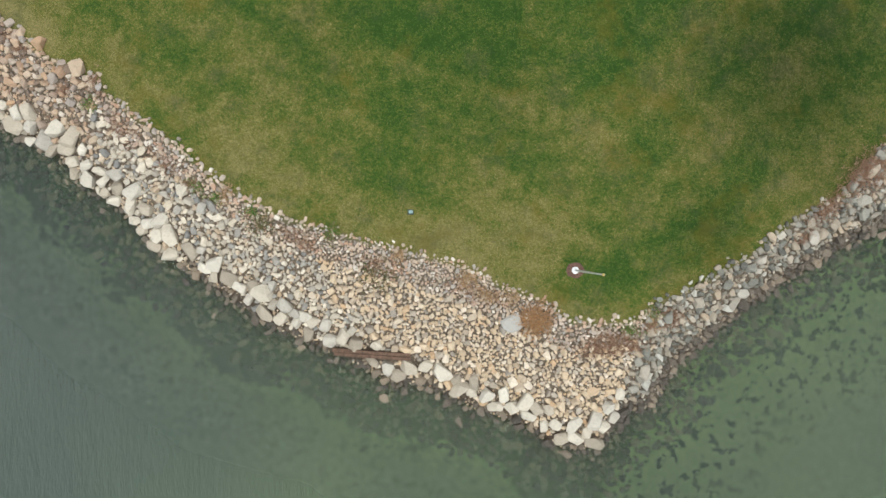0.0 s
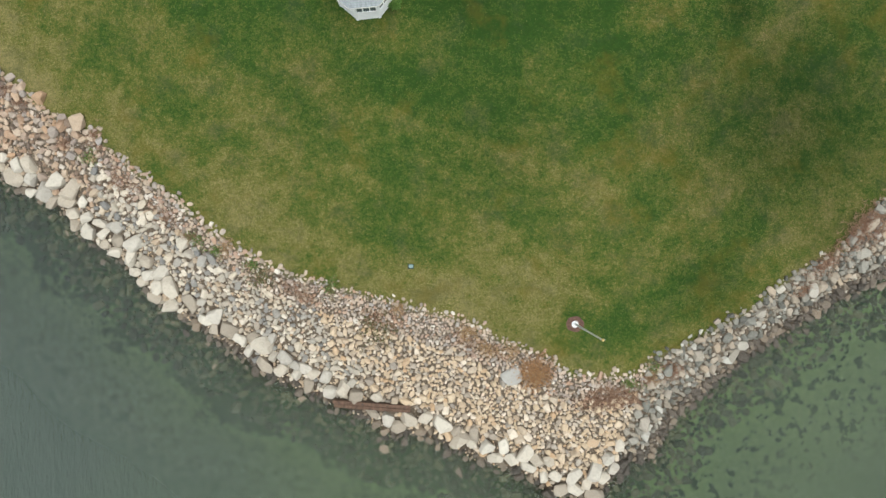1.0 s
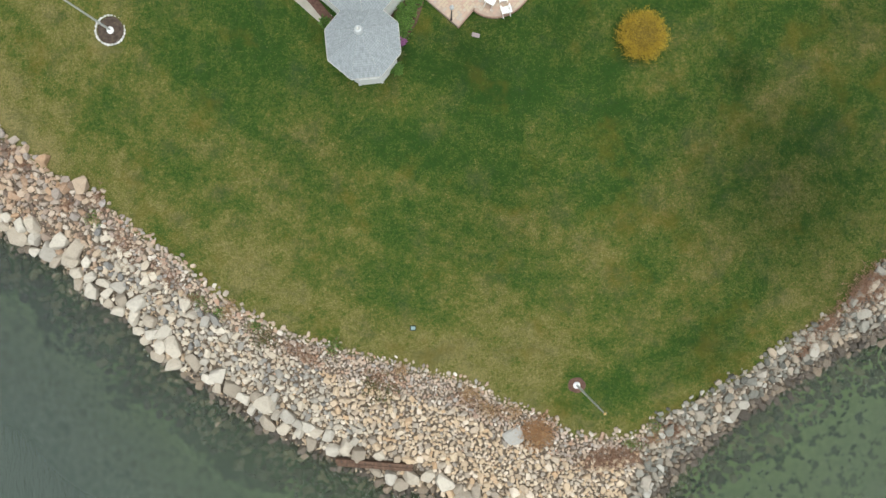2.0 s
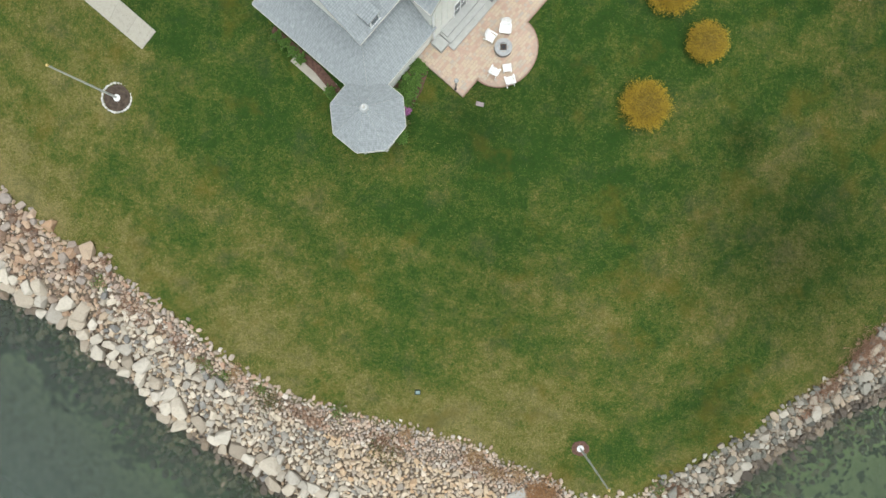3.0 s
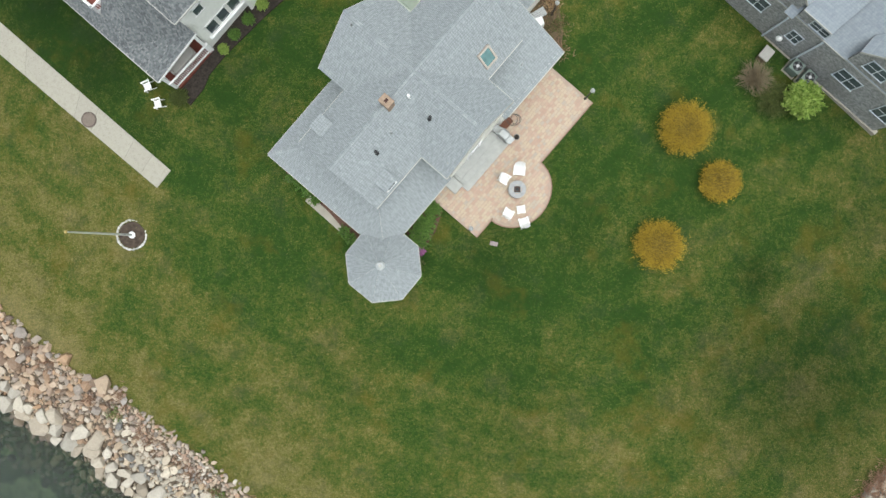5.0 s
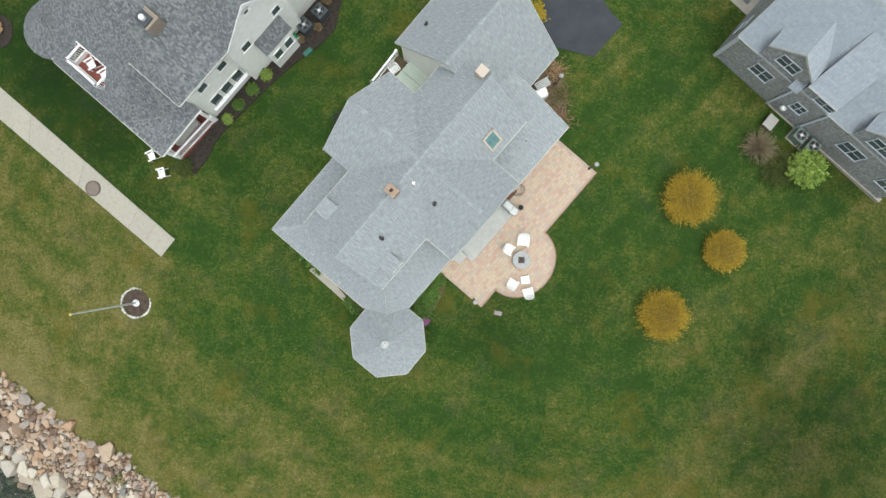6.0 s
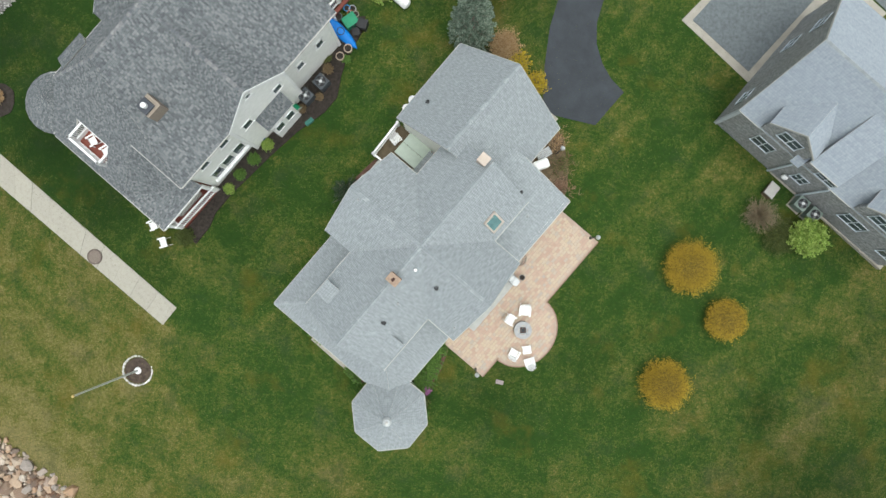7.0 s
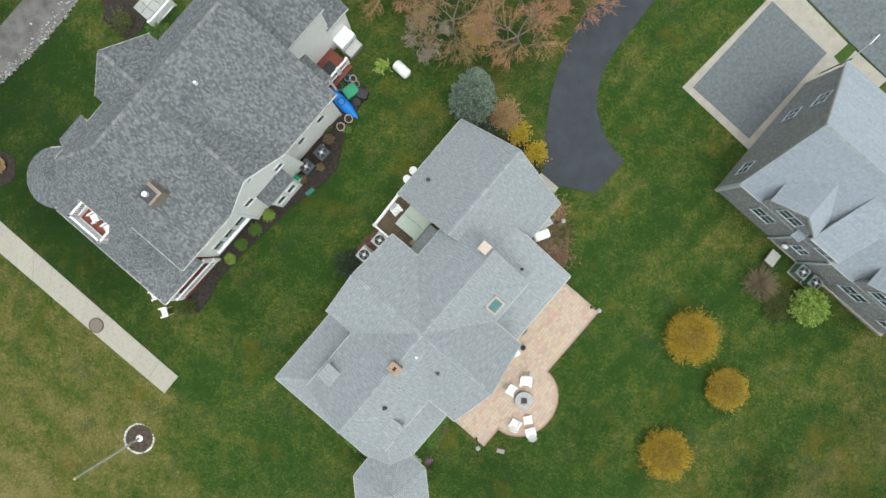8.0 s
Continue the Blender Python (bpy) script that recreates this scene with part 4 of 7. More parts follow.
    # windows of the garden front
    for x, z, w, hh, p in ((1.45, 4.3, 0.8, 0.9, 1), (3.1, 4.3, 0.8, 0.9, 1), (4.85, 4.4, 0.8, 0.9, 1), (7.45, 4.6, 0.75, 0.85, 1), (6.1, 7.2, 0.5, 0.5, 1), (9.4, 2.9, 0.7, 0.85, 1), (11.1, 2.9, 0.7, 0.85, 1), (10.7, 5.3, 0.9, 0.5, 1)):
        window(h, (x, 0.7 if x > 8.3 else 0.59 if x < 3.9 else 0.23, z), -90, w, hh, p, 0.1)
    for x in (1.35, 2.3, 3.25):
        window(h, (x, 0.59, 1.75), -90, 0.9, 1.35, 1, 0.1)
    Shape().box((2.3, 0.5, 1.75 - 0.75), (3.1, 0.22, 0.12), bevel=0.01).done("sill_board", WHITE, h)
    # square bay with its own shingled roof
    Shape().box((6.35, 0.05, 0.9), (1.9, 1.0, 4.2), bevel=0.02).done("bay", WHITE, h, "white square bay window")
    rs((5.25, -0.5, 3.05), (7.45, -0.5, 3.05), (7.45, 0.52, 4.1), (5.25, 0.52, 4.1), thick=0.1)
    for x in (5.9, 6.8):
        window(h, (x, -0.47, 1.9), -90, 0.75, 1.1, 1, 0.09)
    # porch floor, posts and railing at the south corner
    Shape().box((-1.4, 3.2, -0.1), (3.3, 5.6, 0.25)).done("porch_floor", REDWOOD, h, "red-stained porch floor")
    for x, y in ((-3.0, 0.6), (0.15, 0.5), (-3.0, 3.6), (-3.0, 6.6)):
        Shape().box((x, y, 1.0), (0.2, 0.2, 2.9), bevel=0.015).done("post", WHITE, h)
    railing(h, (-3.0, 0.5), (0.3, 0.42), 0.1, 1.0)
    railing(h, (-3.0, 0.6), (-3.0, 3.6), 0.1, 1.0)
    # balcony let into the porch slope
    Shape().box((-1.8, 6.28, 3.15), (1.3, 2.35, 0.16)).done("balcony_floor", REDWOOD, h)
    for y in (5.17, 7.38):
        wall(h, (-2.35, y), (-1.2, y), 3.0, 3.6, WHITE, thick=0.1)
    wall(h, (-1.2, 5.17), (-1.2, 7.38), 3.0, 4.75, WHITE, thick=0.1)
    railing(h, (-2.42, 5.15), (-2.42, 7.4), 3.25, 1.05, 0.12)
    railing(h, (-2.42, 5.15), (-1.25, 5.15), 3.25, 1.05, 0.12)
    railing(h, (-2.42, 7.4), (-1.25, 7.4), 3.25, 1.05, 0.12)


def railing(h, a, b, z, height, gap=0.13):
    """Top rail, bottom rail, two posts and square balusters."""
    a, b = Vector((*a, z)), Vector((*b, z))
    d = b - a
    rz = math.degrees(math.atan2(d.y, d.x))
    mid = (a + b) / 2
    Shape().box((mid.x, mid.y, z + height), (d.length + 0.1, 0.12, 0.08), rz, bevel=0.012).done("top_rail", WHITE, h)
    Shape().box((mid.x, mid.y, z + 0.12), (d.length, 0.07, 0.06), rz).done("bottom_rail", WHITE, h)
    for p in (a, b):
        Shape().box((p.x, p.y, z + height / 2 + 0.05), (0.16, 0.16, height + 0.15), rz, bevel=0.015).done("rail_post", WHITE, h)
    n = max(2, int(d.length / gap))
    s = Shape()
    for k in range(1, n):
        p = a.lerp(b, k / n)
        s.box((p.x, p.y, z + height / 2), (0.04, 0.04, height - 0.08), rz)
    s.done("baluster_row", WHITE, h)["kind"] = "stuff"


CAPS_DARK = stone("dark_ridge_caps", False, (0.11, 0.12, 0.135), (0.17, 0.18, 0.19), (0.25, 0.25, 0.25))
neighbour_house()


# ---------------------------------------------------------------- the grey shingled house
BH = pose(16.17, 37.54, 0, 0, 0, 48.5)
grey_house = thing("grey_house", BH, "grey cedar-shingled house with pale roofs, white windows and dormers", "house")
BLUEWHITE = plain("blue_white_frames", (0.55, 0.61, 0.66), 0.5, vary=0.08)


def cedar():
    """Weathered cedar shingle courses, each row and shingle in its own grey."""
    m = Nodes("weathered_cedar_shingles", 0.9, 0, 0.2)
    row = m.n.new("ShaderNodeMapping")
    row.inputs["Scale"].default_value = (5.0, 5.0, 8.0)
    m.l.new(m.pos, row.inputs["Vector"])
    c = m.ramp(m.noise(1.0, 4, 0.75, row.outputs[0]), (0.33, (0.16, 0.165, 0.165)), (0.5, (0.31, 0.32, 0.32)), (0.68, (0.5, 0.5, 0.49)))
    c = m.mix(m.level(m.noise(0.7, 4), 0.4, 0.75), c, m.mix(0.5, c, (0.24, 0.23, 0.21)))
    return m.color(c).bump(m.noise(14, 3), 0.4, 0.01).mat


CEDAR = cedar()


def shingled_house():
    h = grey_house
    rs = lambda *pts, **k: roof_slope(h, ROOF_PALE, pts, **k)
    L, R_, xr = 2.75, 7.7, 3.3
    Y1 = -14.3
    mz = lambda x: L + (R_ - L) * (x + 0.12) / (xr + 0.12)
    rs((-0.12, 0.15, L), (-0.12, Y1, L), (xr, Y1, R_), (xr, 0.15, R_))
    rs((9.5, Y1, L), (9.5, 0.15, L), (xr, 0.15, R_), (xr, Y1, R_))
    ridge_caps(h, CAPS, (xr, 0.15, R_), (xr, Y1, R_))
    # two gabled dormers over the window wall
    back = lambda z: -0.12 + (z - L) * (xr + 0.12) / (R_ - L)
    ge, gz = 4.4, 6.05
    for g0, g1 in ((-1.33, -4.55), (-8.55, -11.77)):
        gp = (g0 + g1) / 2
        rs((back(ge), g0, ge), (-0.26, g0, ge), (-0.26, gp, gz), (back(gz), gp, gz))
        rs((-0.26, g1, ge), (back(ge), g1, ge), (back(gz), gp, gz), (-0.26, gp, gz))
        wall(h, (0.0, g0 - 0.1), (0.0, g1 + 0.1), 2.0, ge + 0.05, CEDAR, gz - 0.1)
        for g in (g0, g1):
            edge_trim(h, (-0.27, g, ge), (-0.27, gp, gz), GUTTER, 0.03, 0.14, "rake_board")
    # shed dormer beside it
    rs((-0.26, -4.62, 3.95), (-0.26, -6.75, 3.95), (2.6, -6.75, 6.72), (2.6, -4.62, 6.72))
    wall(h, (0.0, -4.72), (0.0, -6.65), 2.0, 3.95, CEDAR)
    for p, q in (((-0.12, 0.1, L), (-0.12, -1.4, L)), ((-0.26, -4.62, 3.95), (-0.26, -6.75, 3.95)), ((-0.12, -6.75, L), (-0.12, -8.55, L)), ((-0.12, -11.77, L), (-0.12, -14.3, L))):
        edge_trim(h, p, q)
    for p, q in (((-0.12, 0.17, L), (xr, 0.17, R_)), ((9.5, 0.17, L), (xr, 0.17, R_))):
        edge_trim(h, p, q, GUTTER, 0.03, 0.14, "rake_board")
    z0 = -2.6
    wall(h, (0.05, 0.0), (0.05, Y1 + 0.3), z0, 2.8, CEDAR)
    wall(h, (0.05, 0.0), (9.2, 0.0), z0, 2.85, CEDAR)
    tri = [(0.05, 0.11, 2.8), (9.2, 0.11, 2.8), (xr, 0.11, 7.45)]
    verts = tri + [(x, -0.11, z) for x, _, z in tri]
    under(mesh_object("wall", verts, [(0, 1, 2), (5, 4, 3), (0, 3, 4, 1), (1, 4, 5, 2), (2, 5, 3, 0)], CEDAR), h)
    wall(h, (9.2, 0.0), (9.2, Y1 + 0.3), z0, 2.8, CEDAR)
    wall(h, (0.05, Y1 + 0.3), (9.2, Y1 + 0.3), z0, 2.8, CEDAR)
    Shape().box((-0.02, 0.02, 0.2), (0.22, 0.22, 5.1), bevel=0.015).done("corner_board", plain("grey_white_board", (0.5, 0.53, 0.55), 0.6), h)
    # footing that shows below the shingles
    Shape().box((-0.02, Y1 / 2, -1.75), (0.3, -Y1, 1.4)).done("footing", CONCRETE, h)
    for y, z, w, hh in ((-2.6, 1.3, 1.4, 1.25), (-2.95, 4.0, 1.4, 1.1), (-5.8, 1.0, 0.9, 1.1), (-9.9, 1.3, 1.6, 1.3), (-10.15, 3.85, 1.5, 1.1), (-6.2, 3.3, 1.3, 0.7), (-13.1, 1.2, 1.3, 1.5)):
        window(h, (-0.13 if z > 2.8 else -0.08, y, z), 180, w, hh, 2, frame=BLUEWHITE)
    for x, z in ((1.4, 1.3), (5.7, 1.3), (6.2, 3.9)):
        window(h, (x, 0.13, z), 90, 0.95, 1.3, 2, frame=BLUEWHITE)
    # downpipes
    for y, z in ((-4.55, 2.2), (-7.0, 2.6)):
        Shape().box((-0.16, y, (z - 1.2) / 2), (0.09, 0.12, z + 1.2), bevel=0.012).done("downpipe", BLUEWHITE, h)
        Shape().box((-0.45, y, -1.2), (0.6, 0.1, 0.09), bevel=0.012).done("downpipe_shoe", BLUEWHITE, h)
    # low roof of a side entry
    rs((-0.5, -4.0, 2.9), (-0.5, -4.65, 2.9), (0.1, -4.65, 3.5), (0.1, -4.0, 3.5), thick=0.1)


shingled_house()


# ---------------------------------------------------------------- the stone revetment
def rock_shape(seed, n=14, flat=0.75, round_=0.0):
    """One angular stone about 1 m across: the hull of scattered points, with worn edges."""
    r = rng(seed)
    bm = bmesh.new()
    p = r.normal(size=(n, 3))
    p /= np.linalg.norm(p, axis=1)[:, None]
    p = np.sign(p) * np.abs(p) ** 0.72
    p *= np.array([0.5 * r.uniform(1.0, 1.25), 0.5 * r.uniform(0.8, 1.0), 0.5 * flat * r.uniform(0.85, 1.1)]) * r.uniform(0.88, 1.05, (n, 1))
    for v in p:
        bm.verts.new(v)
    hull = bmesh.ops.convex_hull(bm, input=bm.verts)
    bmesh.ops.delete(bm, geom=list({g for g in hull["geom_interior"] + hull["geom_unused"] if isinstance(g, bmesh.types.BMVert)}), context="VERTS")
    if round_:
        bmesh.ops.bevel(bm, geom=bm.edges[:], offset=round_, segments=1, affect="EDGES", clamp_overlap=True)
    bmesh.ops.triangulate(bm, faces=bm.faces)
    bm.verts.ensure_lookup_table()
    for i, v in enumerate(bm.verts):
        v.index = i
    out = np.array([v.co for v in bm.verts]), np.array([[v.index for v in f.verts] for f in bm.faces])
    bm.free()
    return out


BOULDER = stone("pale_boulder", True, (0.294, 0.249, 0.192), (0.393, 0.337, 0.264), (0.483, 0.424, 0.339), (0.536, 0.485, 0.402), (0.357, 0.328, 0.281), (0.589, 0.538, 0.452))
GREY_BOULDER = stone("grey_boulder", True, (0.13, 0.13, 0.11), (0.21, 0.205, 0.175), (0.3, 0.28, 0.235), (0.34, 0.28, 0.21), (0.43, 0.41, 0.36))
WET = stone("wet_weedy_stone", False, (0.045, 0.038, 0.03), (0.08, 0.064, 0.049), (0.13, 0.105, 0.08), (0.22, 0.17, 0.12))
COBBLE = stone("tan_and_grey_stones", False, (0.284, 0.248, 0.206), (0.469, 0.355, 0.231), (0.559, 0.443, 0.305), (0.479, 0.318, 0.18), (0.607, 0.502, 0.369), (0.402, 0.35, 0.287), (0.529, 0.397, 0.258), (0.665, 0.571, 0.455))
MIXED = stone("white_grey_and_tan_stones", False, (0.184, 0.181, 0.172), (0.369, 0.335, 0.28), (0.504, 0.432, 0.331), (0.262, 0.256, 0.237), (0.582, 0.516, 0.413), (0.446, 0.33, 0.215), (0.349, 0.316, 0.262), (0.533, 0.456, 0.348), (0.66, 0.591, 0.486))
GRAVEL = stone("shore_gravel", False, (0.22, 0.185, 0.155), (0.4, 0.32, 0.24), (0.5, 0.39, 0.29), (0.35, 0.33, 0.305), (0.42, 0.26, 0.17), (0.64, 0.58, 0.5))
GREY_STONE = stone("grey_rubble", False, (0.08, 0.08, 0.068), (0.17, 0.165, 0.138), (0.3, 0.255, 0.195), (0.21, 0.21, 0.185), (0.37, 0.29, 0.205), (0.44, 0.42, 0.365))
BROWN_STONE = stone("brown_shore_stones", False, (0.14, 0.1, 0.075), (0.36, 0.235, 0.15), (0.46, 0.36, 0.26), (0.3, 0.26, 0.23), (0.42, 0.27, 0.16), (0.54, 0.47, 0.39))


class Packing:
    """Stones laid side by side without much overlap."""

    def __init__(self):
        self.cells = {}

    def free(self, x, y, r, close=0.8):
        k = int(max(1, math.ceil(r + 0.9)))
        cx, cy = int(math.floor(x)), int(math.floor(y))
        for i in range(cx - k, cx + k + 1):
            for j in range(cy - k, cy + k + 1):
                for px, py, pr in self.cells.get((i, j), ()):
                    if (x - px) ** 2 + (y - py) ** 2 < (close * (r + pr)) ** 2:
                        return False
        return True

    def add(self, x, y, r):
        self.cells.setdefault((int(math.floor(x)), int(math.floor(y))), []).append((x, y, r))


def revetment():
    rv = thing("rock_revetment", pose(9, -9, -4.4), "sloping shore wall of loose pale boulders, cobbles and gravel", "rocks")
    base = rv.matrix_basis.translation
    r = rng(11)
    pack = Packing()
    big = [rock_shape(100 + k, 22, 0.75, 0.05) for k in range(14)]
    meshes = {}
    for kind, mt in (("pale", BOULDER), ("grey", GREY_BOULDER)):
        meshes[kind] = []
        for v, f in big:
            me = bpy.data.meshes.new("boulder")
            me.from_pydata([tuple(p) for p in v], [], [tuple(q) for q in f])
            me.materials.append(mt)
            meshes[kind].append(me)
    # the timber's bed stays clear of large stones
    beam = lambda x, y: -7.8 < x < -2.0 and abs(y + 7.05 + 0.065 * (x + 7.5)) < 0.42
    N = 110000
    X, Y = r.uniform(-40, 40, N), r.uniform(-18, 24, N)
    Z, DL, DW = land_height(X, Y)
    keep = (DL < 0.35) & (DW > -4.5)
    X, Y, Z, DL, DW = X[keep], Y[keep], Z[keep], DL[keep], DW[keep]
    F = DW / np.maximum(DW - DL, 0.1)
    east = X > 13.4 + 0.25 * (Y + 5)
    shore = {True: 0, False: 0}
    # boulders: a pale row along the water, grey ones on the eastern bank
    for x, y, z, f, dw, e in zip(X, Y, Z, F, DW, east):
        if shore[bool(e)] >= (70 if e else 220) or beam(x, y):
            continue
        if e:
            if f > 0.95 or dw < 1.3:
                continue
            rad = 0.24 + 0.26 * r.random() ** 1.5
        else:
            first = shore[False] < 120
            if not (0.5 if x < -18 else 1.0) < dw < (2.2 if first else 3.4):
                continue
            rad = r.uniform(0.42, 0.76) if first else r.uniform(0.26, 0.46)
            if y < -10:
                rad = min(rad, 0.64)
        if abs(x) > 34 or not pack.free(x, y, rad, 0.72):
            continue
        pack.add(x, y, rad)
        k = int(r.integers(14))
        ob = new("boulder", meshes["grey" if e else "pale"][k])
        ob.parent = rv
        s = 2 * rad
        ob.matrix_basis = Matrix.Translation(Vector((x, y, z + rad * 0.28)) - base) @ Euler((r.uniform(-0.3, 0.3), r.uniform(-0.3, 0.3), r.uniform(0, 6.3))).to_matrix().to_4x4() @ Matrix.Diagonal((s * r.uniform(0.9, 1.15), s * r.uniform(0.85, 1.05), s * r.uniform(0.8, 1.1), 1))
        shore[bool(e)] += 1
    # smaller stones, joined by zone
    small = [rock_shape(300 + k, 18, 0.72) for k in range(16)]
    zones = {"wet_rubble": ([], WET), "cobbles": ([], COBBLE), "mixed_cobbles": ([], MIXED), "gravel": ([], GRAVEL), "rubble": ([], GREY_STONE), "shore_rubble": ([], BROWN_STONE)}
    M = 330000
    X, Y = r.uniform(-40, 40, M), r.uniform(-19, 24, M)
    Z, DL, DW = land_height(X, Y)
    fringe = DL + r.normal(0, 0.22, M)
    keep = (fringe < 0.12) & (DW > -3.2)
    X, Y, Z, DL, DW = X[keep], Y[keep], Z[keep], DL[keep], DW[keep]
    F = DW / np.maximum(DW - DL, 0.1)
    east = X > 13.4 + 0.25 * (Y + 5)
    left = X < -22
    pebble = noise.noise
    for x, y, z, f, dw, e, lf in zip(X, Y, Z, F, DW, east, left):
        if beam(x, y):
            continue
        n = pebble(Vector((x * 0.35, y * 0.35, 3.1)))
        if dw < (1.3 if e else 0.5 if x < -18 else 0.95):
            if dw < -0.6 and r.random() > math.exp((dw + 0.6) / 0.9):
                continue
            zone, rad = "wet_rubble", 0.13 + 0.27 * r.random() ** 1.4
        elif e:
            zone, rad = "rubble", r.uniform(0.13, 0.34) if r.random() < 0.6 else r.uniform(0.1, 0.2)
        elif lf and f > 0.2 and x < -23.5 + 1.5 * n:
            zone, rad = "shore_rubble", 0.14 + 0.32 * r.random() ** 1.5
        elif f < 0.45:
            zone, rad = "mixed_cobbles" if x < -5 + 6 * n else "cobbles", 0.13 + 0.25 * r.random() ** 1.6
        elif f < 0.78:
            zone, rad = "mixed_cobbles" if x < -8 + 6 * n else "cobbles", (0.1 + 0.17 * r.random() ** 1.8) * (1.3 if x < -10 else 1)
        else:
            zone, rad = "gravel", r.uniform(0.07, 0.17) * (1.5 if lf else 1.15 if x < -10 else 1)
        if f > 0.4 and not e:
            rad *= 1 + 0.45 * n
        if not pack.free(x, y, rad, 0.8):
            continue
        pack.add(x, y, rad)
        zones[zone][0].append((x, y, z, rad))
    # small chips that have settled into the gaps
    for x, y, z, f, dw, e in zip(X[::3], Y[::3], Z[::3], F[::3], DW[::3], east[::3]):
        rad = r.uniform(0.05, 0.1)
        if dw > 0.4 and not beam(x, y) and pack.free(x, y, rad, 0.68):
            pack.add(x, y, rad)
            zones["rubble" if e else "gravel" if f > 0.5 else "cobbles"][0].append((x, y, z - 0.05, rad))
    for zone, (rows, mt) in zones.items():
        vs, fs, at = [], [], 0
        for x, y, z, rad in rows:
            v, f = small[int(r.integers(16))]
            a, t = r.uniform(0, 6.3), r.uniform(-0.25, 0.25)
            rot = np.array(Euler((t, r.uniform(-0.25, 0.25), a)).to_matrix())
            p = (v * (2.12 * rad * r.uniform(0.88, 1.14, 3))) @ rot.T + np.array([x, y, z + rad * 0.36]) - np.array(base)
            vs.append(p)
            fs.append(f + at)
            at += len(v)
        if rows:
            ob = under(mesh_object(zone, np.concatenate(vs), np.concatenate(fs).tolist(), mt), rv)
            ob["kind"] = "stuff"


revetment()

def flat_rock(x, y, size, label, seed, mat):
    """A broad, flat-topped rock, half sunk in the bank."""
    v, f = rock_shape(seed, 40, 0.3, 0.02)
    m = pose(x, y, ground_at(x, y) + 0.12, 8, -4, 20)
    ob = mesh_object("flat_rock", v * np.array([size[0], size[1], size[2]]), f, mat)
    ob.matrix_basis = m
    return tagged(ob, label, "rock")


flat_rock(4.6, -4.95, (1.3, 1.6, 1.0), "broad flat blue-grey rock among the shore stones", 811, stone("blue_grey_slab", True, (0.36, 0.345, 0.315), (0.38, 0.365, 0.335)))

beam_m = pose(-4.85, -7.12, -3.75, 3, -1.5, -3.8)
timber = thing("driftwood_beam", beam_m, "long weathered brown timber beam lying among the shore rocks", "timber beam")
Shape().box((0, 0.13, 0), (5.3, 0.24, 0.3), bevel=0.03).done("baulk", TIMBER, timber)
Shape().box((0.05, -0.13, -0.03), (5.2, 0.23, 0.28), bevel=0.03).done("baulk", TIMBER, timber)
for bx in (-2.2, -0.6, 1.1, 2.3):
    Shape().tube((bx, 0.1, 0.1), (bx, 0.1, 0.19), 0.035, n=8).done("bolt", BLACK, timber)


# ---------------------------------------------------------------- flagpoles
def flagpole(x, y, h, label, dome=True):
    z = ground_at(x, y)
    f = thing("flagpole", pose(x, y, z), label, "flagpole", "flagpoles")
    Shape().tube((0, 0, -0.3), (0, 0, h), 0.075, 0.04, 14).done("pole", plain("pale_pole_paint", (0.62, 0.63, 0.6), 0.4, vary=0.06), f)
    if dome:
        Shape().ball((0, 0, 0.02), (0.24, 0.24, 0.14), 3).done("flash_collar", PLASTIC, f, smooth=True)
    else:
        Shape().tube((0, 0, -0.05), (0, 0, 0.12), 0.2, 0.13, 16).done("flash_collar", PLASTIC, f)
    Shape().ball((0, 0, h + 0.07), (0.085, 0.085, 0.085), 2).done("ball_finial", plain("gold_ball", (0.65, 0.48, 0.2), 0.4, 0.5), f, "gold ball finial", smooth=True)
    Shape().tube((0.07, 0, h - 0.12), (0.16, 0, h - 0.12), 0.03, n=8).done("pulley", METAL, f)
    Shape().box((0.1, 0, 1.2), (0.06, 0.05, 0.18), bevel=0.01).done("cleat", METAL, f)
    return f


flagpole(8.66, -1.37, 7.4, "pale tapered flagpole with a gold ball and a white base dome")
flagpole(-21.47, 21.7, 7.4, "pale tapered flagpole standing in a ring of white stones")


def disc_bed(name, x, y, rad, mat, label, wobble=0.08, lift=0.04, seed=1):
    r = rng(seed)
    n = 36
    ph = r.uniform(0, 6.3, 3)
    pts = []
    for k in range(n):
        a = 2 * math.pi * k / n
        rr = rad * (1 + wobble * (math.sin(2 * a + ph[0]) + 0.6 * math.sin(5 * a + ph[1]) + 0.4 * math.sin(9 * a + ph[2])))
        pts.append((x + rr * math.cos(a), y + rr * math.sin(a)))
    return paved(name, pts, mat, label, "garden bed", lift=lift, drop=0.1, step=0.6)


disc_bed("mulch_ring", 8.66, -1.37, 0.55, RED_MULCH, "worn ring of reddish mulch round a flagpole's foot", 0.06, seed=2)
disc_bed("mulch_ring", -21.47, 21.7, 0.86, plain("brown_bark_mulch", (0.075, 0.056, 0.043), 1.0, vary=0.6, scale=4, bump=0.8), "dark mulch inside a ring of white stones", 0.02, seed=3)
ring = thing("stone_ring", pose(-21.47, 21.7, ground_at(-21.47, 21.7)), "ring of whitewashed kerb stones round a flagpole bed", "kerb stones")
ring_rock = [rock_shape(700 + k, 18, 0.7, 0.04) for k in range(4)]
ring_mesh = []
for v, f in ring_rock:
    me = bpy.data.meshes.new("kerb_stone")
    me.from_pydata([tuple(p) for p in v], [], [tuple(q) for q in f])
    me.materials.append(stone("whitewashed_stone", True, (0.45, 0.44, 0.42), (0.6, 0.59, 0.56), (0.7, 0.69, 0.66)))
    ring_mesh.append(me)
rr_ = rng(31)
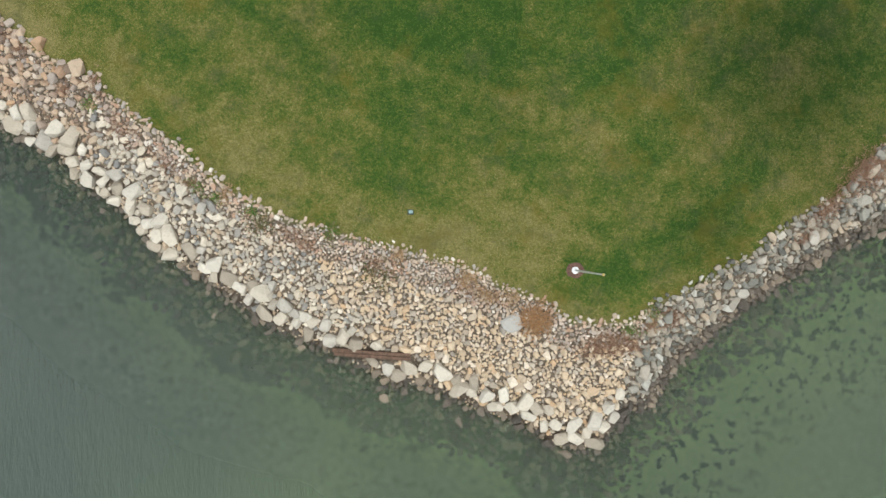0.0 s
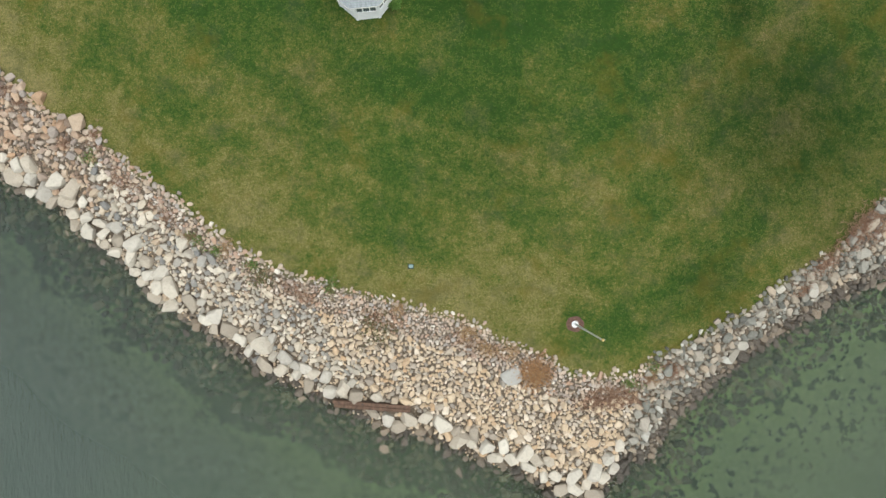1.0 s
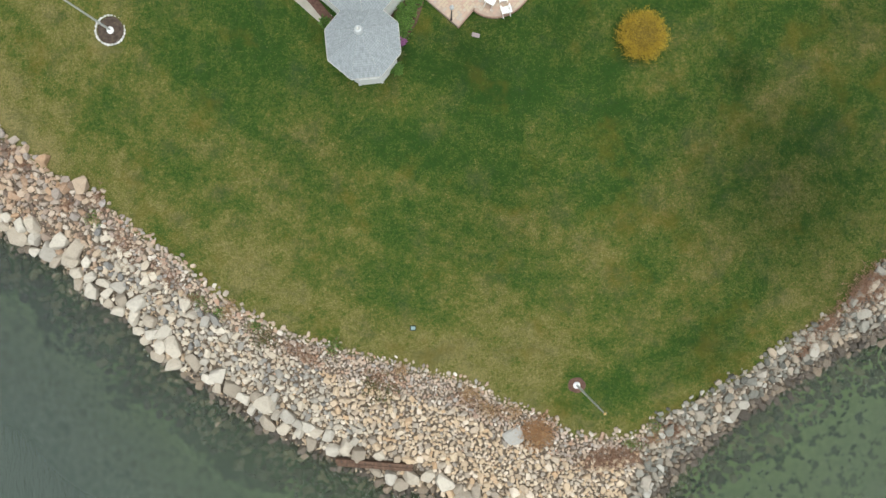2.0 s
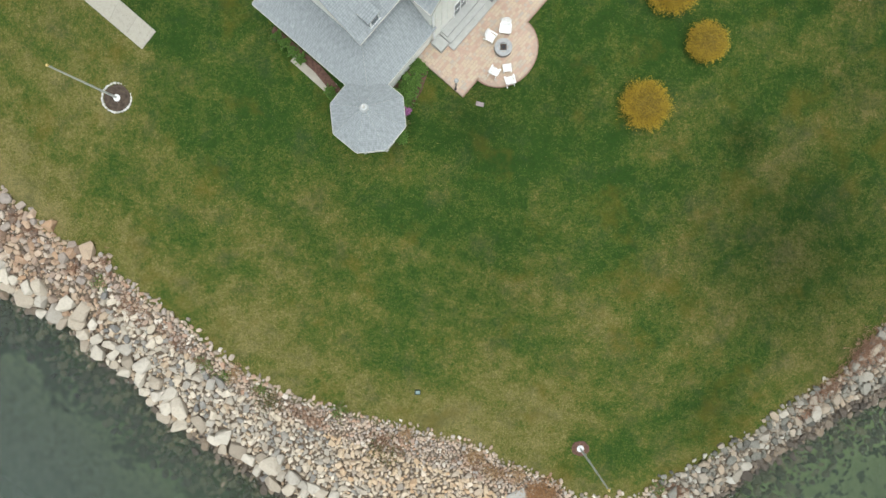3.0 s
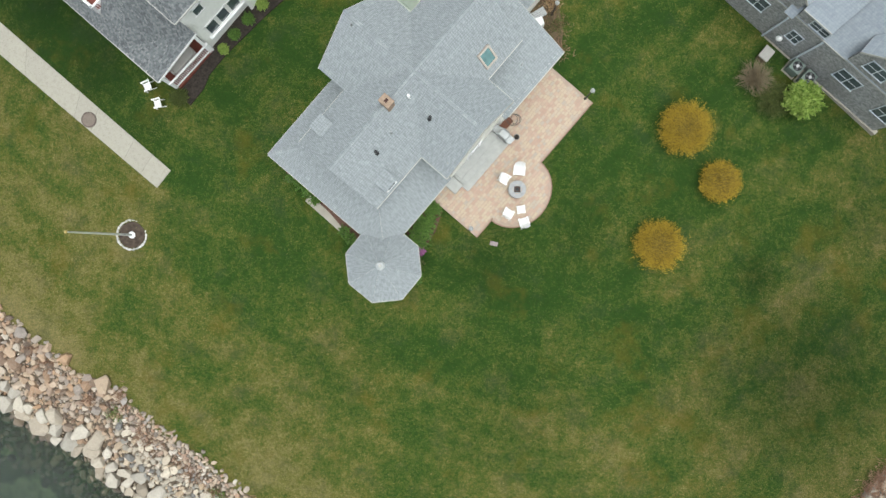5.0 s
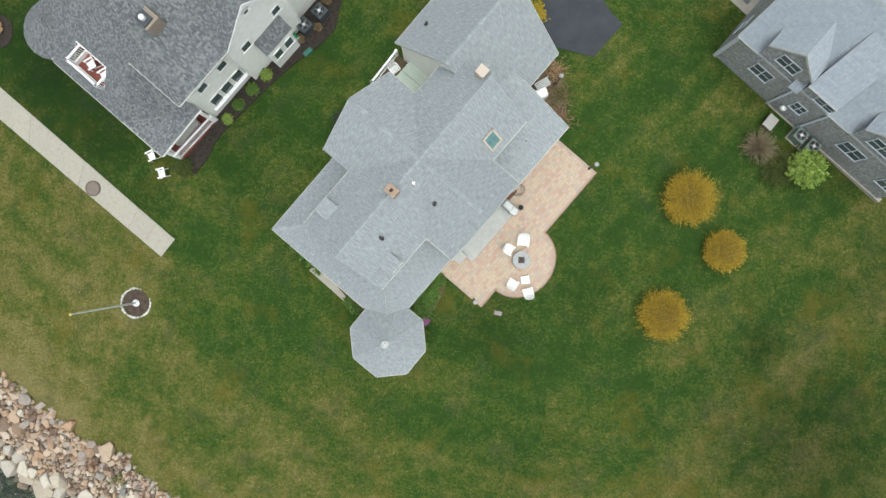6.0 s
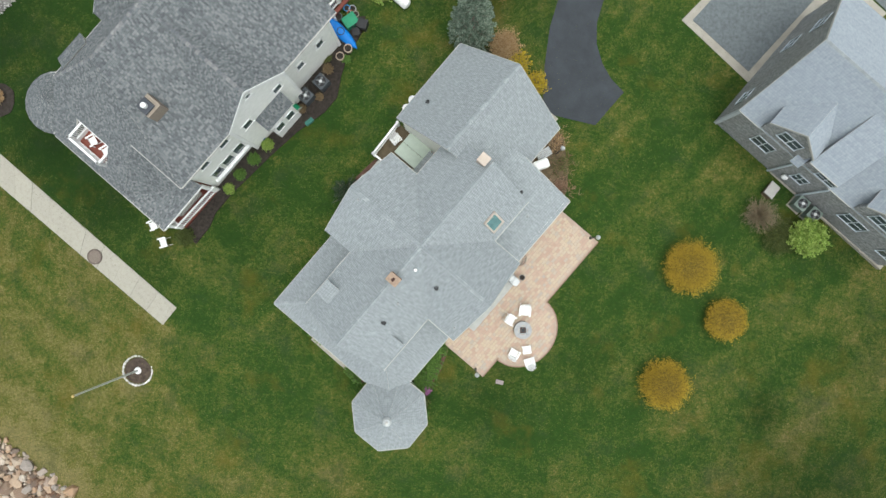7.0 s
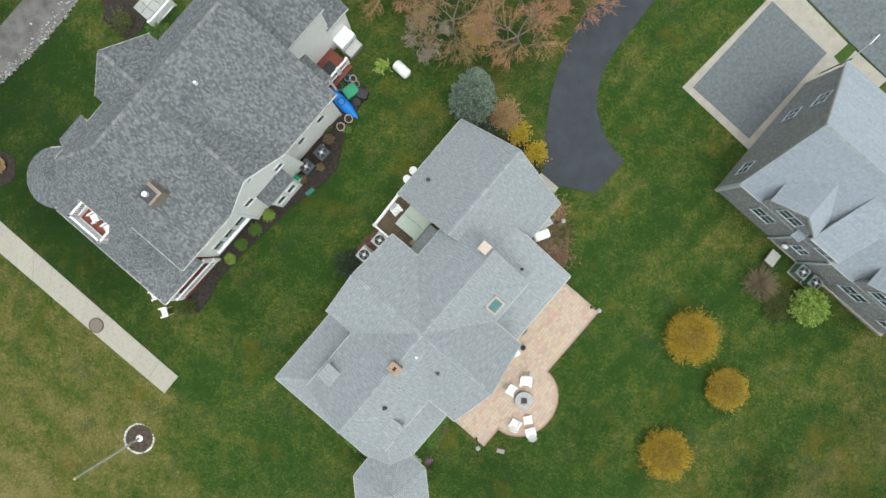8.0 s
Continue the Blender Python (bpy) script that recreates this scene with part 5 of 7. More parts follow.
for k in range(26):
    a = 2 * math.pi * k / 26
    s = new("kerb_stone", ring_mesh[k % 4])
    s.parent = ring
    s.matrix_basis = pose(0.95 * math.cos(a), 0.95 * math.sin(a), 0.05, 0, 0, math.degrees(a) + 90 + rr_.uniform(-12, 12)) @ Matrix.Diagonal((0.24, 0.17, 0.22, 1))


# ---------------------------------------------------------------- garden furniture
def build_chair(m, label):
    """A fan-backed garden chair of white plastic slats. It faces along +x."""
    c = thing("garden_chair", m, label, "chair", "white garden chairs")
    for k in range(6):
        y = -0.25 + 0.1 * k
        Shape().box((0.03, y, 0.33), (0.52, 0.09, 0.025), ry=9, bevel=0.006).done("seat_slat", PLASTIC, c)
    for k in range(7):
        t = (k - 3) / 3
        ln = 0.86 - 0.2 * t * t
        s = Shape().box((0, 0, ln / 2), (0.024, 0.085, ln), bevel=0.006).done("back_slat", PLASTIC, c)
        s.matrix_basis = pose(-0.2, t * 0.24, 0.3, t * -7, -24, 0)
    for y in (-0.36, 0.36):
        Shape().box((0.03, y, 0.56), (0.68, 0.13, 0.03), bevel=0.012).done("armrest", PLASTIC, c)
        Shape().box((0.29, y * 0.93, 0.27), (0.09, 0.035, 0.55), bevel=0.008).done("leg", PLASTIC, c)
        Shape().box((-0.24, y * 0.86, 0.16), (0.62, 0.035, 0.1), ry=-18, bevel=0.008).done("leg", PLASTIC, c)
    Shape().box((-0.33, 0, 0.62), (0.04, 0.72, 0.08), bevel=0.01).done("back_brace", PLASTIC, c)
    Shape().box((0.3, 0, 0.3), (0.03, 0.66, 0.1), bevel=0.008).done("front_apron", PLASTIC, c)
    return c


FIRE = (3.37, 24.37)
CHAIR_SIZE = Matrix.Diagonal((0.87, 0.87, 0.95, 1))
chair0 = None
for x, y, turn in ((3.5, 25.55, 0), (2.62, 25.02, 10), (2.82, 22.9, -8), (3.78, 22.35, 4)):
    ang = math.degrees(math.atan2(FIRE[1] - y, FIRE[0] - x)) + turn
    if chair0 is None:
        chair0 = build_chair(pose(x, y, 0.17, 0, 0, ang) @ CHAIR_SIZE, "white plastic fan-backed garden chair on the paver patio")
    else:
        copy_thing(chair0, pose(x, y, 0.17, 0, 0, ang) @ CHAIR_SIZE)


def footstool(m, label):
    """A low slatted stool that goes with the garden chairs."""
    f = thing("footstool", m, label, "footstool")
    for k in range(5):
        Shape().box((-0.2 + 0.1 * k, 0, 0.36 - 0.012 * k), (0.075, 0.5, 0.024), bevel=0.006).done("slat", PLASTIC, f)
    for y in (-0.24, 0.24):
        Shape().box((0, y, 0.31), (0.52, 0.04, 0.09), bevel=0.008).done("side_rail", PLASTIC, f)
        for x in (-0.2, 0.2):
            Shape().box((x, y, 0.15), (0.06, 0.035, 0.3), bevel=0.006).done("leg", PLASTIC, f)


footstool(pose(3.62, 23.12, 0.17, 0, 0, 98), "white slatted footstool in front of a garden chair")
for x, y, ang in ((-19.95, 31.1, 205), (-19.3, 30.0, 195)):
    c = copy_thing(chair0, pose(x, y, ground_at(x, y), 0, 0, ang) @ CHAIR_SIZE)
    tagged(c, "white fan-backed garden chair standing on the lawn by the path")


def fire_table():
    f = thing("fire_pit", pose(*FIRE, 0.17), "round grey stone fire pit with a square steel burner", "fire pit")
    r = rng(8)
    n = 16
    for row in range(2):
        for k in range(n):
            a = 2 * math.pi * (k + 0.5 * row) / n
            b = Shape().box((0, 0, 0), (0.16, 0.2, 0.2), bevel=0.015).done("block", GREYBLOCK, f)
            b.matrix_basis = pose(0.46 * math.cos(a), 0.46 * math.sin(a), 0.11 + 0.21 * row, 0, 0, math.degrees(a))
    Shape().ring((0, 0, 0), 0.3, 0.55, 0.42, 0.48, 28).done("capstone", GREYCAP, f)
    s = Shape()
    for k in range(4):
        s.box((0.22 * math.cos(k * math.pi / 2), 0.22 * math.sin(k * math.pi / 2), 0.47), (0.05, 0.5, 0.04), 90 * k)
    s.done("burner_frame", METAL, f)
    Shape().box((0, 0, 0.4), (0.42, 0.42, 0.06)).done("burner_pan", plain("rusty_pan", (0.07, 0.045, 0.035), 0.8), f)
    Shape().tube((0, 0, 0.42), (0, 0, 0.5), 0.12, n=16).done("burner", BLACK, f)


GREYBLOCK = stone("grey_block", True, (0.2, 0.19, 0.18), (0.28, 0.265, 0.25), (0.35, 0.33, 0.31))
GREYCAP = plain("grey_capstone", (0.36, 0.36, 0.36), 0.85, vary=0.2, scale=6)
fire_table()


def lamp_post(x, y, z, label):
    l = thing("lamp_post", pose(x, y, z), label, "garden lamp", "patio lamps")
    Shape().tube((0, 0, 0), (0, 0, 1.9), 0.045, 0.035, 12).done("post", BLACK, l)
    Shape().tube((0, 0, 0), (0, 0, 0.12), 0.1, 0.06, 12).done("base", BLACK, l)
    Shape().tube((0, 0, 1.86), (0, 0, 1.94), 0.06, 0.11, 12).done("collar", BLACK, l)
    Shape().ball((0, 0, 2.05), (0.14, 0.14, 0.15), 3).done("globe", plain("milky_globe", (0.4, 0.41, 0.41), 0.3, vary=0.08), l, smooth=True)


lamp_post(*hp(7.2, -7.53), 0.17, "black lamp post with a milky globe at the patio corner")
lamp_post(*hp(-3.78, -7.4), 0.1, "black lamp post with a milky globe beside the lawn")
lamp_post(*hp(9.96, -2.46), ground_at(*hp(9.96, -2.46)), "black lamp post with a milky globe in a planting bed")


def patio_steps():
    s = thing("patio_steps", HOUSE @ pose(0, 0, 0), "grey composite steps and landing at the patio door", "steps")
    for k, (x0, x1, d, z) in enumerate(((-1.75, 1.75, 0.55, 0.62), (-1.9, 1.9, 0.95, 0.46), (-2.05, 2.05, 1.35, 0.32))):
        Shape().box(((x0 + x1) / 2, -4.41 - d / 2, z - 0.2), (x1 - x0, d, 0.4), bevel=0.012).done("step", STEPSTONE, s)
    Shape().box((-2.35, -4.85, 0.35), (0.7, 0.85, 0.5), bevel=0.015).done("side_landing", STEPSTONE, s)


patio_steps()


def grill(m, label, lid_mat):
    g = thing("barbecue_grill", m, label, "grill")
    Shape().box((0, 0, 0.45), (0.9, 0.5, 0.7), bevel=0.02).done("cabinet", METAL, g)
    Shape().box((0, 0, 0.95), (0.66, 0.52, 0.32), bevel=0.1).done("lid", lid_mat, g)
    Shape().tube((-0.24, -0.3, 0.95), (0.24, -0.3, 0.95), 0.015, n=8).done("handle", METAL, g)
    for x in (-0.58, 0.58):
        Shape().box((x, 0, 0.8), (0.28, 0.46, 0.04), bevel=0.01).done("side_shelf", METAL, g)
    for x in (-0.4, 0.4):
        for y in (-0.2, 0.2):
            Shape().tube((x, y - 0.02, 0.06), (x, y + 0.02, 0.06), 0.06, n=12).done("wheel", BLACK, g)


grill(HOUSE @ pose(2.0, -5.15, 0.17, 0, 0, 90), "grey steel barbecue grill standing against the house on the patio", METAL)
pot_m = HOUSE @ pose(2.5, -5.85, 0.17)


def plant_pot(m, r0, h, mat, label, soil=True):
    p = thing("plant_pot", m, label, "plant pot", "plant pots")
    Shape().tube((0, 0, 0), (0, 0, h), r0 * 0.78, r0, 20).done("pot", mat, p)
    Shape().ring((0, 0, 0), r0 * 0.86, r0 * 1.08, h - 0.05, h + 0.03, 24).done("rim", mat, p)
    if soil:
        Shape().tube((0, 0, h - 0.02), (0, 0, h + 0.005), r0 * 0.86, n=20).done("soil", MULCH, p)
    return p


plant_pot(pot_m, 0.17, 0.3, plain("grey_pot", (0.16, 0.16, 0.16), 0.7), "small dark grey plant pot on the patio")
flag = thing("stepping_stone", pose(1.95, 21.0, ground_at(1.95, 21.0) + 0.03, 0, 0, -14), "flat pinkish-grey stepping stone on the lawn", "paving stone")
Shape().box((0, 0, 0), (0.5, 0.26, 0.1), bevel=0.025).done("slab", plain("pink_grey_stone", (0.3, 0.25, 0.25), 0.9, vary=0.2, scale=9), flag)
cap = thing("valve_cover", pose(-2.1, 2.42, ground_at(-2.1, 2.42)), "small pale blue-grey plastic cover on a dark base in the lawn", "utility cover")
Shape().box((0, 0, 0.05), (0.4, 0.34, 0.2), bevel=0.05).done("base", plain("dark_green_plastic", (0.03, 0.045, 0.03), 0.7), cap)
Shape().box((0.02, 0.02, 0.18), (0.28, 0.22, 0.1), bevel=0.04).done("lid", plain("pale_blue_plastic", (0.2, 0.28, 0.28), 0.5), cap)
e_ = 0.4
PATH_TILT = (math.degrees(math.atan((ground_at(-24.03, 29.12 + e_) - ground_at(-24.03, 29.12 - e_)) / (2 * e_))), -math.degrees(math.atan((ground_at(-24.03 + e_, 29.12) - ground_at(-24.03 - e_, 29.12)) / (2 * e_))), 0)
drain = thing("manhole_cover", pose(-24.03, 29.12, ground_at(-24.03, 29.12) + 0.1, *PATH_TILT), "round brown iron cover let into the concrete path", "manhole cover")
Shape().ring((0, 0, 0), 0.42, 0.5, -0.05, 0.012, 32).done("rim", plain("rusty_iron", (0.13, 0.1, 0.085), 0.8), drain)
Shape().tube((0, 0, -0.05), (0, 0, 0.008), 0.415, n=32).done("lid", plain("brown_iron", (0.19, 0.155, 0.13), 0.85, vary=0.2, scale=9), drain)


# ---------------------------------------------------------------- air conditioners and yard things
def condenser(m, mat, label, size=0.8, h=0.75):
    a = thing("air_conditioner", m, label, "air conditioner", "air conditioners")
    Shape().box((0, 0, -0.06), (size + 0.15, size + 0.15, 0.12)).done("plinth", CONCRETE, a)
    Shape().box((0, 0, h / 2), (size, size, h), bevel=0.04).done("casing", mat, a)
    Shape().tube((0, 0, h - 0.02), (0, 0, h + 0.012), size * 0.42, n=28).done("fan_well", BLACK, a)
    Shape().ring((0, 0, 0), size * 0.4, size * 0.45, h - 0.01, h + 0.03, 28).done("fan_ring", mat, a)
    for k in range(4):
        b = Shape().box((size * 0.2, 0, 0), (size * 0.3, 0.14, 0.012)).done("fan_blade", plain("grey_blade", (0.13, 0.135, 0.14), 0.4), a)
        b.matrix_basis = pose(0, 0, h + 0.022, 14, 0, 90 * k + 20)
    Shape().tube((0, 0, h), (0, 0, h + 0.05), 0.1, n=14).done("fan_hub", plain("pale_hub", (0.6, 0.6, 0.6), 0.4), a)
    return a


AC_DARK = plain("dark_grey_casing", (0.07, 0.08, 0.09), 0.5, vary=0.12)
AC_GREEN = plain("grey_green_casing", (0.19, 0.24, 0.21), 0.5, vary=0.1)
AC_PALE = plain("pale_casing", (0.5, 0.5, 0.47), 0.5, vary=0.08)
for x, y, rz, mt, lab in ((-9.1, 39.93, 48, AC_DARK, "dark grey air conditioner in a mulch bed by the pale house"), (-10.05, 39.06, 48, AC_DARK, "dark grey air conditioner in a mulch bed by the pale house"),
                          (21.35, 32.2, 48, AC_GREEN, "grey-green air conditioner behind shrubs at the shingled house"), (22.15, 31.5, 48, AC_GREEN, "grey-green air conditioner behind shrubs at the shingled house")):
    condenser(pose(x, y, ground_at(x, y) + 0.08, 0, 0, rz), mt, lab)
for lx, ly in ((1.8, 5.3), (0.5, 5.45)):
    x, y = hp(lx, ly)
    condenser(pose(x, y, ground_at(x, y) + 0.08, 0, 0, 49), AC_PALE, "pale air conditioner on red mulch beside the house")


def terrace():
    t = thing("hot_tub_terrace", HOUSE @ pose(0, 0, 0), "brown deck with white rails and a stone bench", "deck")
    s = Shape().box((3.55, 4.35, 0.05), (2.5, 3.7, 0.4)).done("decking", DECKWOOD, t)
    for k in range(17):
        Shape().box((2.42 + 0.14 * k, 4.35, 0.262), (0.13, 3.66, 0.03), bevel=0.004).done("board", DECKWOOD, t)
    railing(t, (2.3, 6.15), (4.7, 6.25), 0.25, 0.95)
    railing(t, (2.3, 6.15), (2.3, 4.7), 0.25, 0.95)
    r = rng(17)
    for k in range(9):
        st = Shape().box((0, 0, 0), (0.24, 0.3, 0.26), bevel=0.03).done("bench_stone", FIELD, t)
        st.matrix_basis = pose(2.95 + 0.22 * k, 3.66 + r.uniform(-0.03, 0.03), 0.4 + r.uniform(-0.03, 0.03), 0, 0, r.uniform(-8, 8))


FIELD = stone("tan_field_stone", True, (0.3, 0.22, 0.14), (0.42, 0.33, 0.22), (0.36, 0.33, 0.29), (0.5, 0.42, 0.32))
terrace()
tub = thing("hot_tub", HOUSE @ pose(4.05, 4.4, 0.28), "square hot tub under a pale green folded cover", "hot tub")
Shape().box((0, 0, 0.36), (1.65, 1.65, 0.72), bevel=0.06).done("shell", plain("brown_tub_skirt", (0.2, 0.15, 0.11), 0.7), tub)
for x in (-0.42, 0.42):
    Shape().box((x, 0, 0.77), (0.83, 1.7, 0.11), bevel=0.04).done("cover_half", plain("pale_green_vinyl", (0.45, 0.52, 0.44), 0.5, vary=0.08), tub)
stool = copy_thing(chair0, HOUSE @ pose(3.9, 5.75, 0.28, 0, 0, -100) @ CHAIR_SIZE)
tagged(stool, "white garden chair on the deck beside the hot tub")

# grill corner east of the garage
gx, gy = hp(8.6, -2.15)
cover = thing("covered_grill", pose(gx, gy, ground_at(gx, gy), 0, 0, 20), "barbecue under a rounded white cover in the planting bed", "grill")
Shape().box((0, 0, 0.5), (1.0, 0.6, 0.95), bevel=0.16).done("cover", PLASTIC, cover)
Shape().box((0, 0, 0.06), (0.9, 0.5, 0.14), bevel=0.02).done("base", BLACK, cover)
gx, gy = hp(9.3, -1.85)
bench = thing("garden_bench", pose(gx, gy, ground_at(gx, gy), 0, 0, 30), "small pale grey garden bench with slats by the garage wall", "bench")
for k in range(5):
    Shape().box((0, -0.22 + 0.11 * k, 0.44), (0.95, 0.09, 0.03), bevel=0.006).done("seat_slat", plain("pale_grey_wood", (0.45, 0.46, 0.46), 0.7), bench)
for x in (-0.42, 0.42):
    Shape().box((x, 0, 0.2), (0.06, 0.5, 0.44), bevel=0.01).done("leg", METAL, bench)

tank = thing("propane_tank", pose(-4.1, 45.24, ground_at(-4.1, 45.24), 0, 0, -42), "white propane tank lying on the lawn beside bare shrubs", "gas tank")
Shape().tube((-0.42, 0, 0.42), (0.42, 0, 0.42), 0.34, n=24).ball((-0.42, 0, 0.42), (0.2, 0.34, 0.34), 3).ball((0.42, 0, 0.42), (0.2, 0.34, 0.34), 3).done("vessel", PLASTIC, tank, smooth=True)
Shape().tube((0, 0, 0.74), (0, 0, 0.86), 0.11, n=16).done("dome", PLASTIC, tank)
for x in (-0.35, 0.35):
    Shape().box((x, 0, 0.08), (0.1, 0.5, 0.2)).done("foot", CONCRETE, tank)
hose = thing("garden_hose", HOUSE @ pose(3.25, -5.0, 0.19), "loosely coiled dark garden hose on the patio", "hose")
Shape().ring((0, 0, 0), 0.36, 0.385, 0.0, 0.025, 36).ring((0.12, -0.08, 0), 0.3, 0.325, 0.03, 0.055, 36).ring((-0.06, 0.1, 0), 0.33, 0.355, 0.06, 0.085, 36).done("coil", plain("dark_hose", (0.06, 0.07, 0.07), 0.6), hose)
mat_ = thing("door_mat", HOUSE @ pose(2.75, -4.75, 0.2), "brown door mat on the patio by the wall", "mat")
Shape().box((0, 0, 0), (0.9, 0.55, 0.03), bevel=0.008).done("pile", plain("brown_coir", (0.16, 0.075, 0.05), 1.0, vary=0.3, scale=9), mat_)


# ---------------------------------------------------------------- plants
def blades(rows, width, taper=0.25):
    """Thin twigs or leaf sprays, each a narrow bent strip from a to b: rows of (a, b, scale)."""
    vs, fs = [], []
    for a, b, s in rows:
        a, b = np.array(a), np.array(b)
        d = b - a
        n = np.cross(d, [0.3, 0.2, 1.0])
        n = n / (np.linalg.norm(n) + 1e-9) * width * s / 2
        up = np.cross(n, d)
        up = up / (np.linalg.norm(up) + 1e-9) * width * s * 0.5
        m = (a + b) / 2 + np.array([0, 0, 0.04 * np.linalg.norm(d)])
        i = len(vs)
        vs += [a - n, a + n, a + up, m - n * 0.8, m + n * 0.8, m + up * 0.8, b]
        fs += [(i, i + 1, i + 4, i + 3), (i + 1, i + 2, i + 5, i + 4), (i + 2, i, i + 3, i + 5), (i + 3, i + 4, i + 6), (i + 4, i + 5, i + 6), (i + 5, i + 3, i + 6)]
    return vs, fs


def leaf_cloud(points, size, r, up=0.5):
    """Small folded leaves, one at each point, turned at random."""
    P = np.asarray(points)
    n = len(P)
    d = r.normal(size=(n, 3))
    d[:, 2] = np.abs(d[:, 2]) * up
    d /= np.linalg.norm(d, axis=1)[:, None]
    e = np.cross(d, r.normal(size=(n, 3)))
    e /= np.linalg.norm(e, axis=1)[:, None] + 1e-9
    s = size * r.uniform(0.6, 1.3, (n, 1))
    k = np.cross(d, e) * s * 0.18
    quad = np.stack([P - d * s, P + e * s * 0.45 + k, P + d * s, P - e * s * 0.45 + k], 1).reshape(-1, 3)
    i = np.arange(n)[:, None] * 4
    return quad, np.concatenate([i + [0, 1, 2], i + [0, 2, 3]]).tolist()


def shrub(x, y, rad, h, stems, leaf_n, size, leaf_mat, stem_mat, label, seed, name="shrub", spread=1.0, lean=(0, 0), inner=0.35, even=0.2, twig=0.3):
    """Stems fan out from the foot to an uneven dome; leaves crowd along their outer lengths."""
    r = rng(seed)
    z0 = ground_at(x, y)
    s = thing(name, pose(x, y, z0), label, "shrub", "garden shrubs")
    tips, rows = [], []
    for k in range(stems):
        a, q = r.uniform(0, 6.283), r.uniform(0, 1) ** 0.5
        el = math.sqrt(max(0, 1 - (0.93 * q) ** 2))
        reach = r.uniform(1 - 1.4 * even, 1 + 0.6 * even)
        tip = np.array([rad * q * math.cos(a) * reach * spread + lean[0], rad * q * math.sin(a) * reach * spread + lean[1], max(0.12, h * (0.25 + 0.75 * el) * r.uniform(0.75, 1.08))])
        foot = np.array([r.normal() * rad * 0.08, r.normal() * rad * 0.08, -0.05])
        rows.append((foot, tip, 1.0))
        tips.append((foot, tip))
        for _ in range(2):
            t = r.uniform(0.45, 0.85)
            p = foot + (tip - foot) * t
            rows.append((p, p + (tip - foot) * twig + r.normal(size=3) * rad * 0.43 * twig, 0.6))
            tips.append((p, rows[-1][1]))
    v, f = blades(rows, 0.03)
    under(mesh_object("stem_mass", v, f, stem_mat), s)["kind"] = "stuff"
    if leaf_n:
        pick = r.integers(0, len(tips), leaf_n)
        t = inner + (1.05 - inner) * r.uniform(0, 1, (leaf_n, 1)) ** 0.7
        A, B = np.array([tips[k][0] for k in pick]), np.array([tips[k][1] for k in pick])
        P = A + (B - A) * t + r.normal(size=(leaf_n, 3)) * rad * 0.035
        P[:, 2] = np.maximum(P[:, 2], 0.04)
        v, f = leaf_cloud(P, size, r)
        under(mesh_object("foliage", v, f, leaf_mat), s)["kind"] = "stuff"
    return s


def forsythia_material():
    """Olive-brown wood at the heart, golden flowers towards the tips."""
    m = Nodes("forsythia_sprays", 0.7, 0, 0.2)
    own = m.n.new("ShaderNodeTexCoord").outputs["Object"]
    flat = m.n.new("ShaderNodeVectorMath")
    flat.operation = "MULTIPLY"
    flat.inputs[1].default_value = (1, 1, 0.35)
    m.l.new(own, flat.inputs[0])
    out = m.n.new("ShaderNodeVectorMath")
    out.operation = "LENGTH"
    m.l.new(flat.outputs[0], out.inputs[0])
    gold = m.ramp(m.island(), (0.05, (0.15, 0.13, 0.03)), (0.35, (0.32, 0.225, 0.035)), (0.7, (0.52, 0.34, 0.03)), (0.95, (0.62, 0.43, 0.05)))
    wood = m.ramp(m.island(), (0.1, (0.13, 0.11, 0.03)), (0.6, (0.29, 0.215, 0.06)), (0.95, (0.5, 0.35, 0.05)))
    return m.color(m.mix(m.level(m.math("ADD", out.outputs["Value"], m.math("MULTIPLY", m.noise(3.0, 3), 0.5)), 0.3, 1.5), wood, gold)).mat


FORSYTHIA = forsythia_material()
LIME = leaves("lime_leaves", (0.12, 0.2, 0.035), (0.24, 0.36, 0.065), (0.34, 0.46, 0.1), (0.42, 0.52, 0.15))
GREEN = leaves("green_leaves", (0.05, 0.11, 0.022), (0.115, 0.21, 0.04), (0.19, 0.31, 0.07))
OLIVE = leaves("olive_leaves", (0.05, 0.07, 0.02), (0.09, 0.115, 0.03), (0.15, 0.17, 0.05))
SPRUCE = leaves("spruce_needles", (0.06, 0.095, 0.065), (0.14, 0.19, 0.14), (0.24, 0.3, 0.23), (0.34, 0.41, 0.32))
YEW = leaves("yew_needles", (0.025, 0.045, 0.025), (0.045, 0.075, 0.04), (0.07, 0.1, 0.05))
STRAW = leaves("straw_grass", (0.3, 0.19, 0.09), (0.43, 0.29, 0.15), (0.53, 0.39, 0.23))
DRY = leaves("dry_perennials", (0.13, 0.09, 0.05), (0.23, 0.165, 0.09), (0.33, 0.25, 0.15))
RUSSET = leaves("russet_weeds", (0.19, 0.105, 0.07), (0.28, 0.165, 0.11), (0.38, 0.26, 0.18))
ORANGE = leaves("orange_dead_grass", (0.275, 0.144, 0.0633), (0.413, 0.228, 0.103), (0.525, 0.324, 0.161))
RUSSET_TWIG = plain("russet_twigs", (0.3, 0.19, 0.125), 0.9, vary=0.25, scale=5)
YELLOW = leaves("yellow_leaves", (0.3, 0.22, 0.02), (0.5, 0.36, 0.03), (0.6, 0.46, 0.05))
PINK = leaves("pink_flowers", (0.3, 0.1, 0.25), (0.45, 0.2, 0.4))

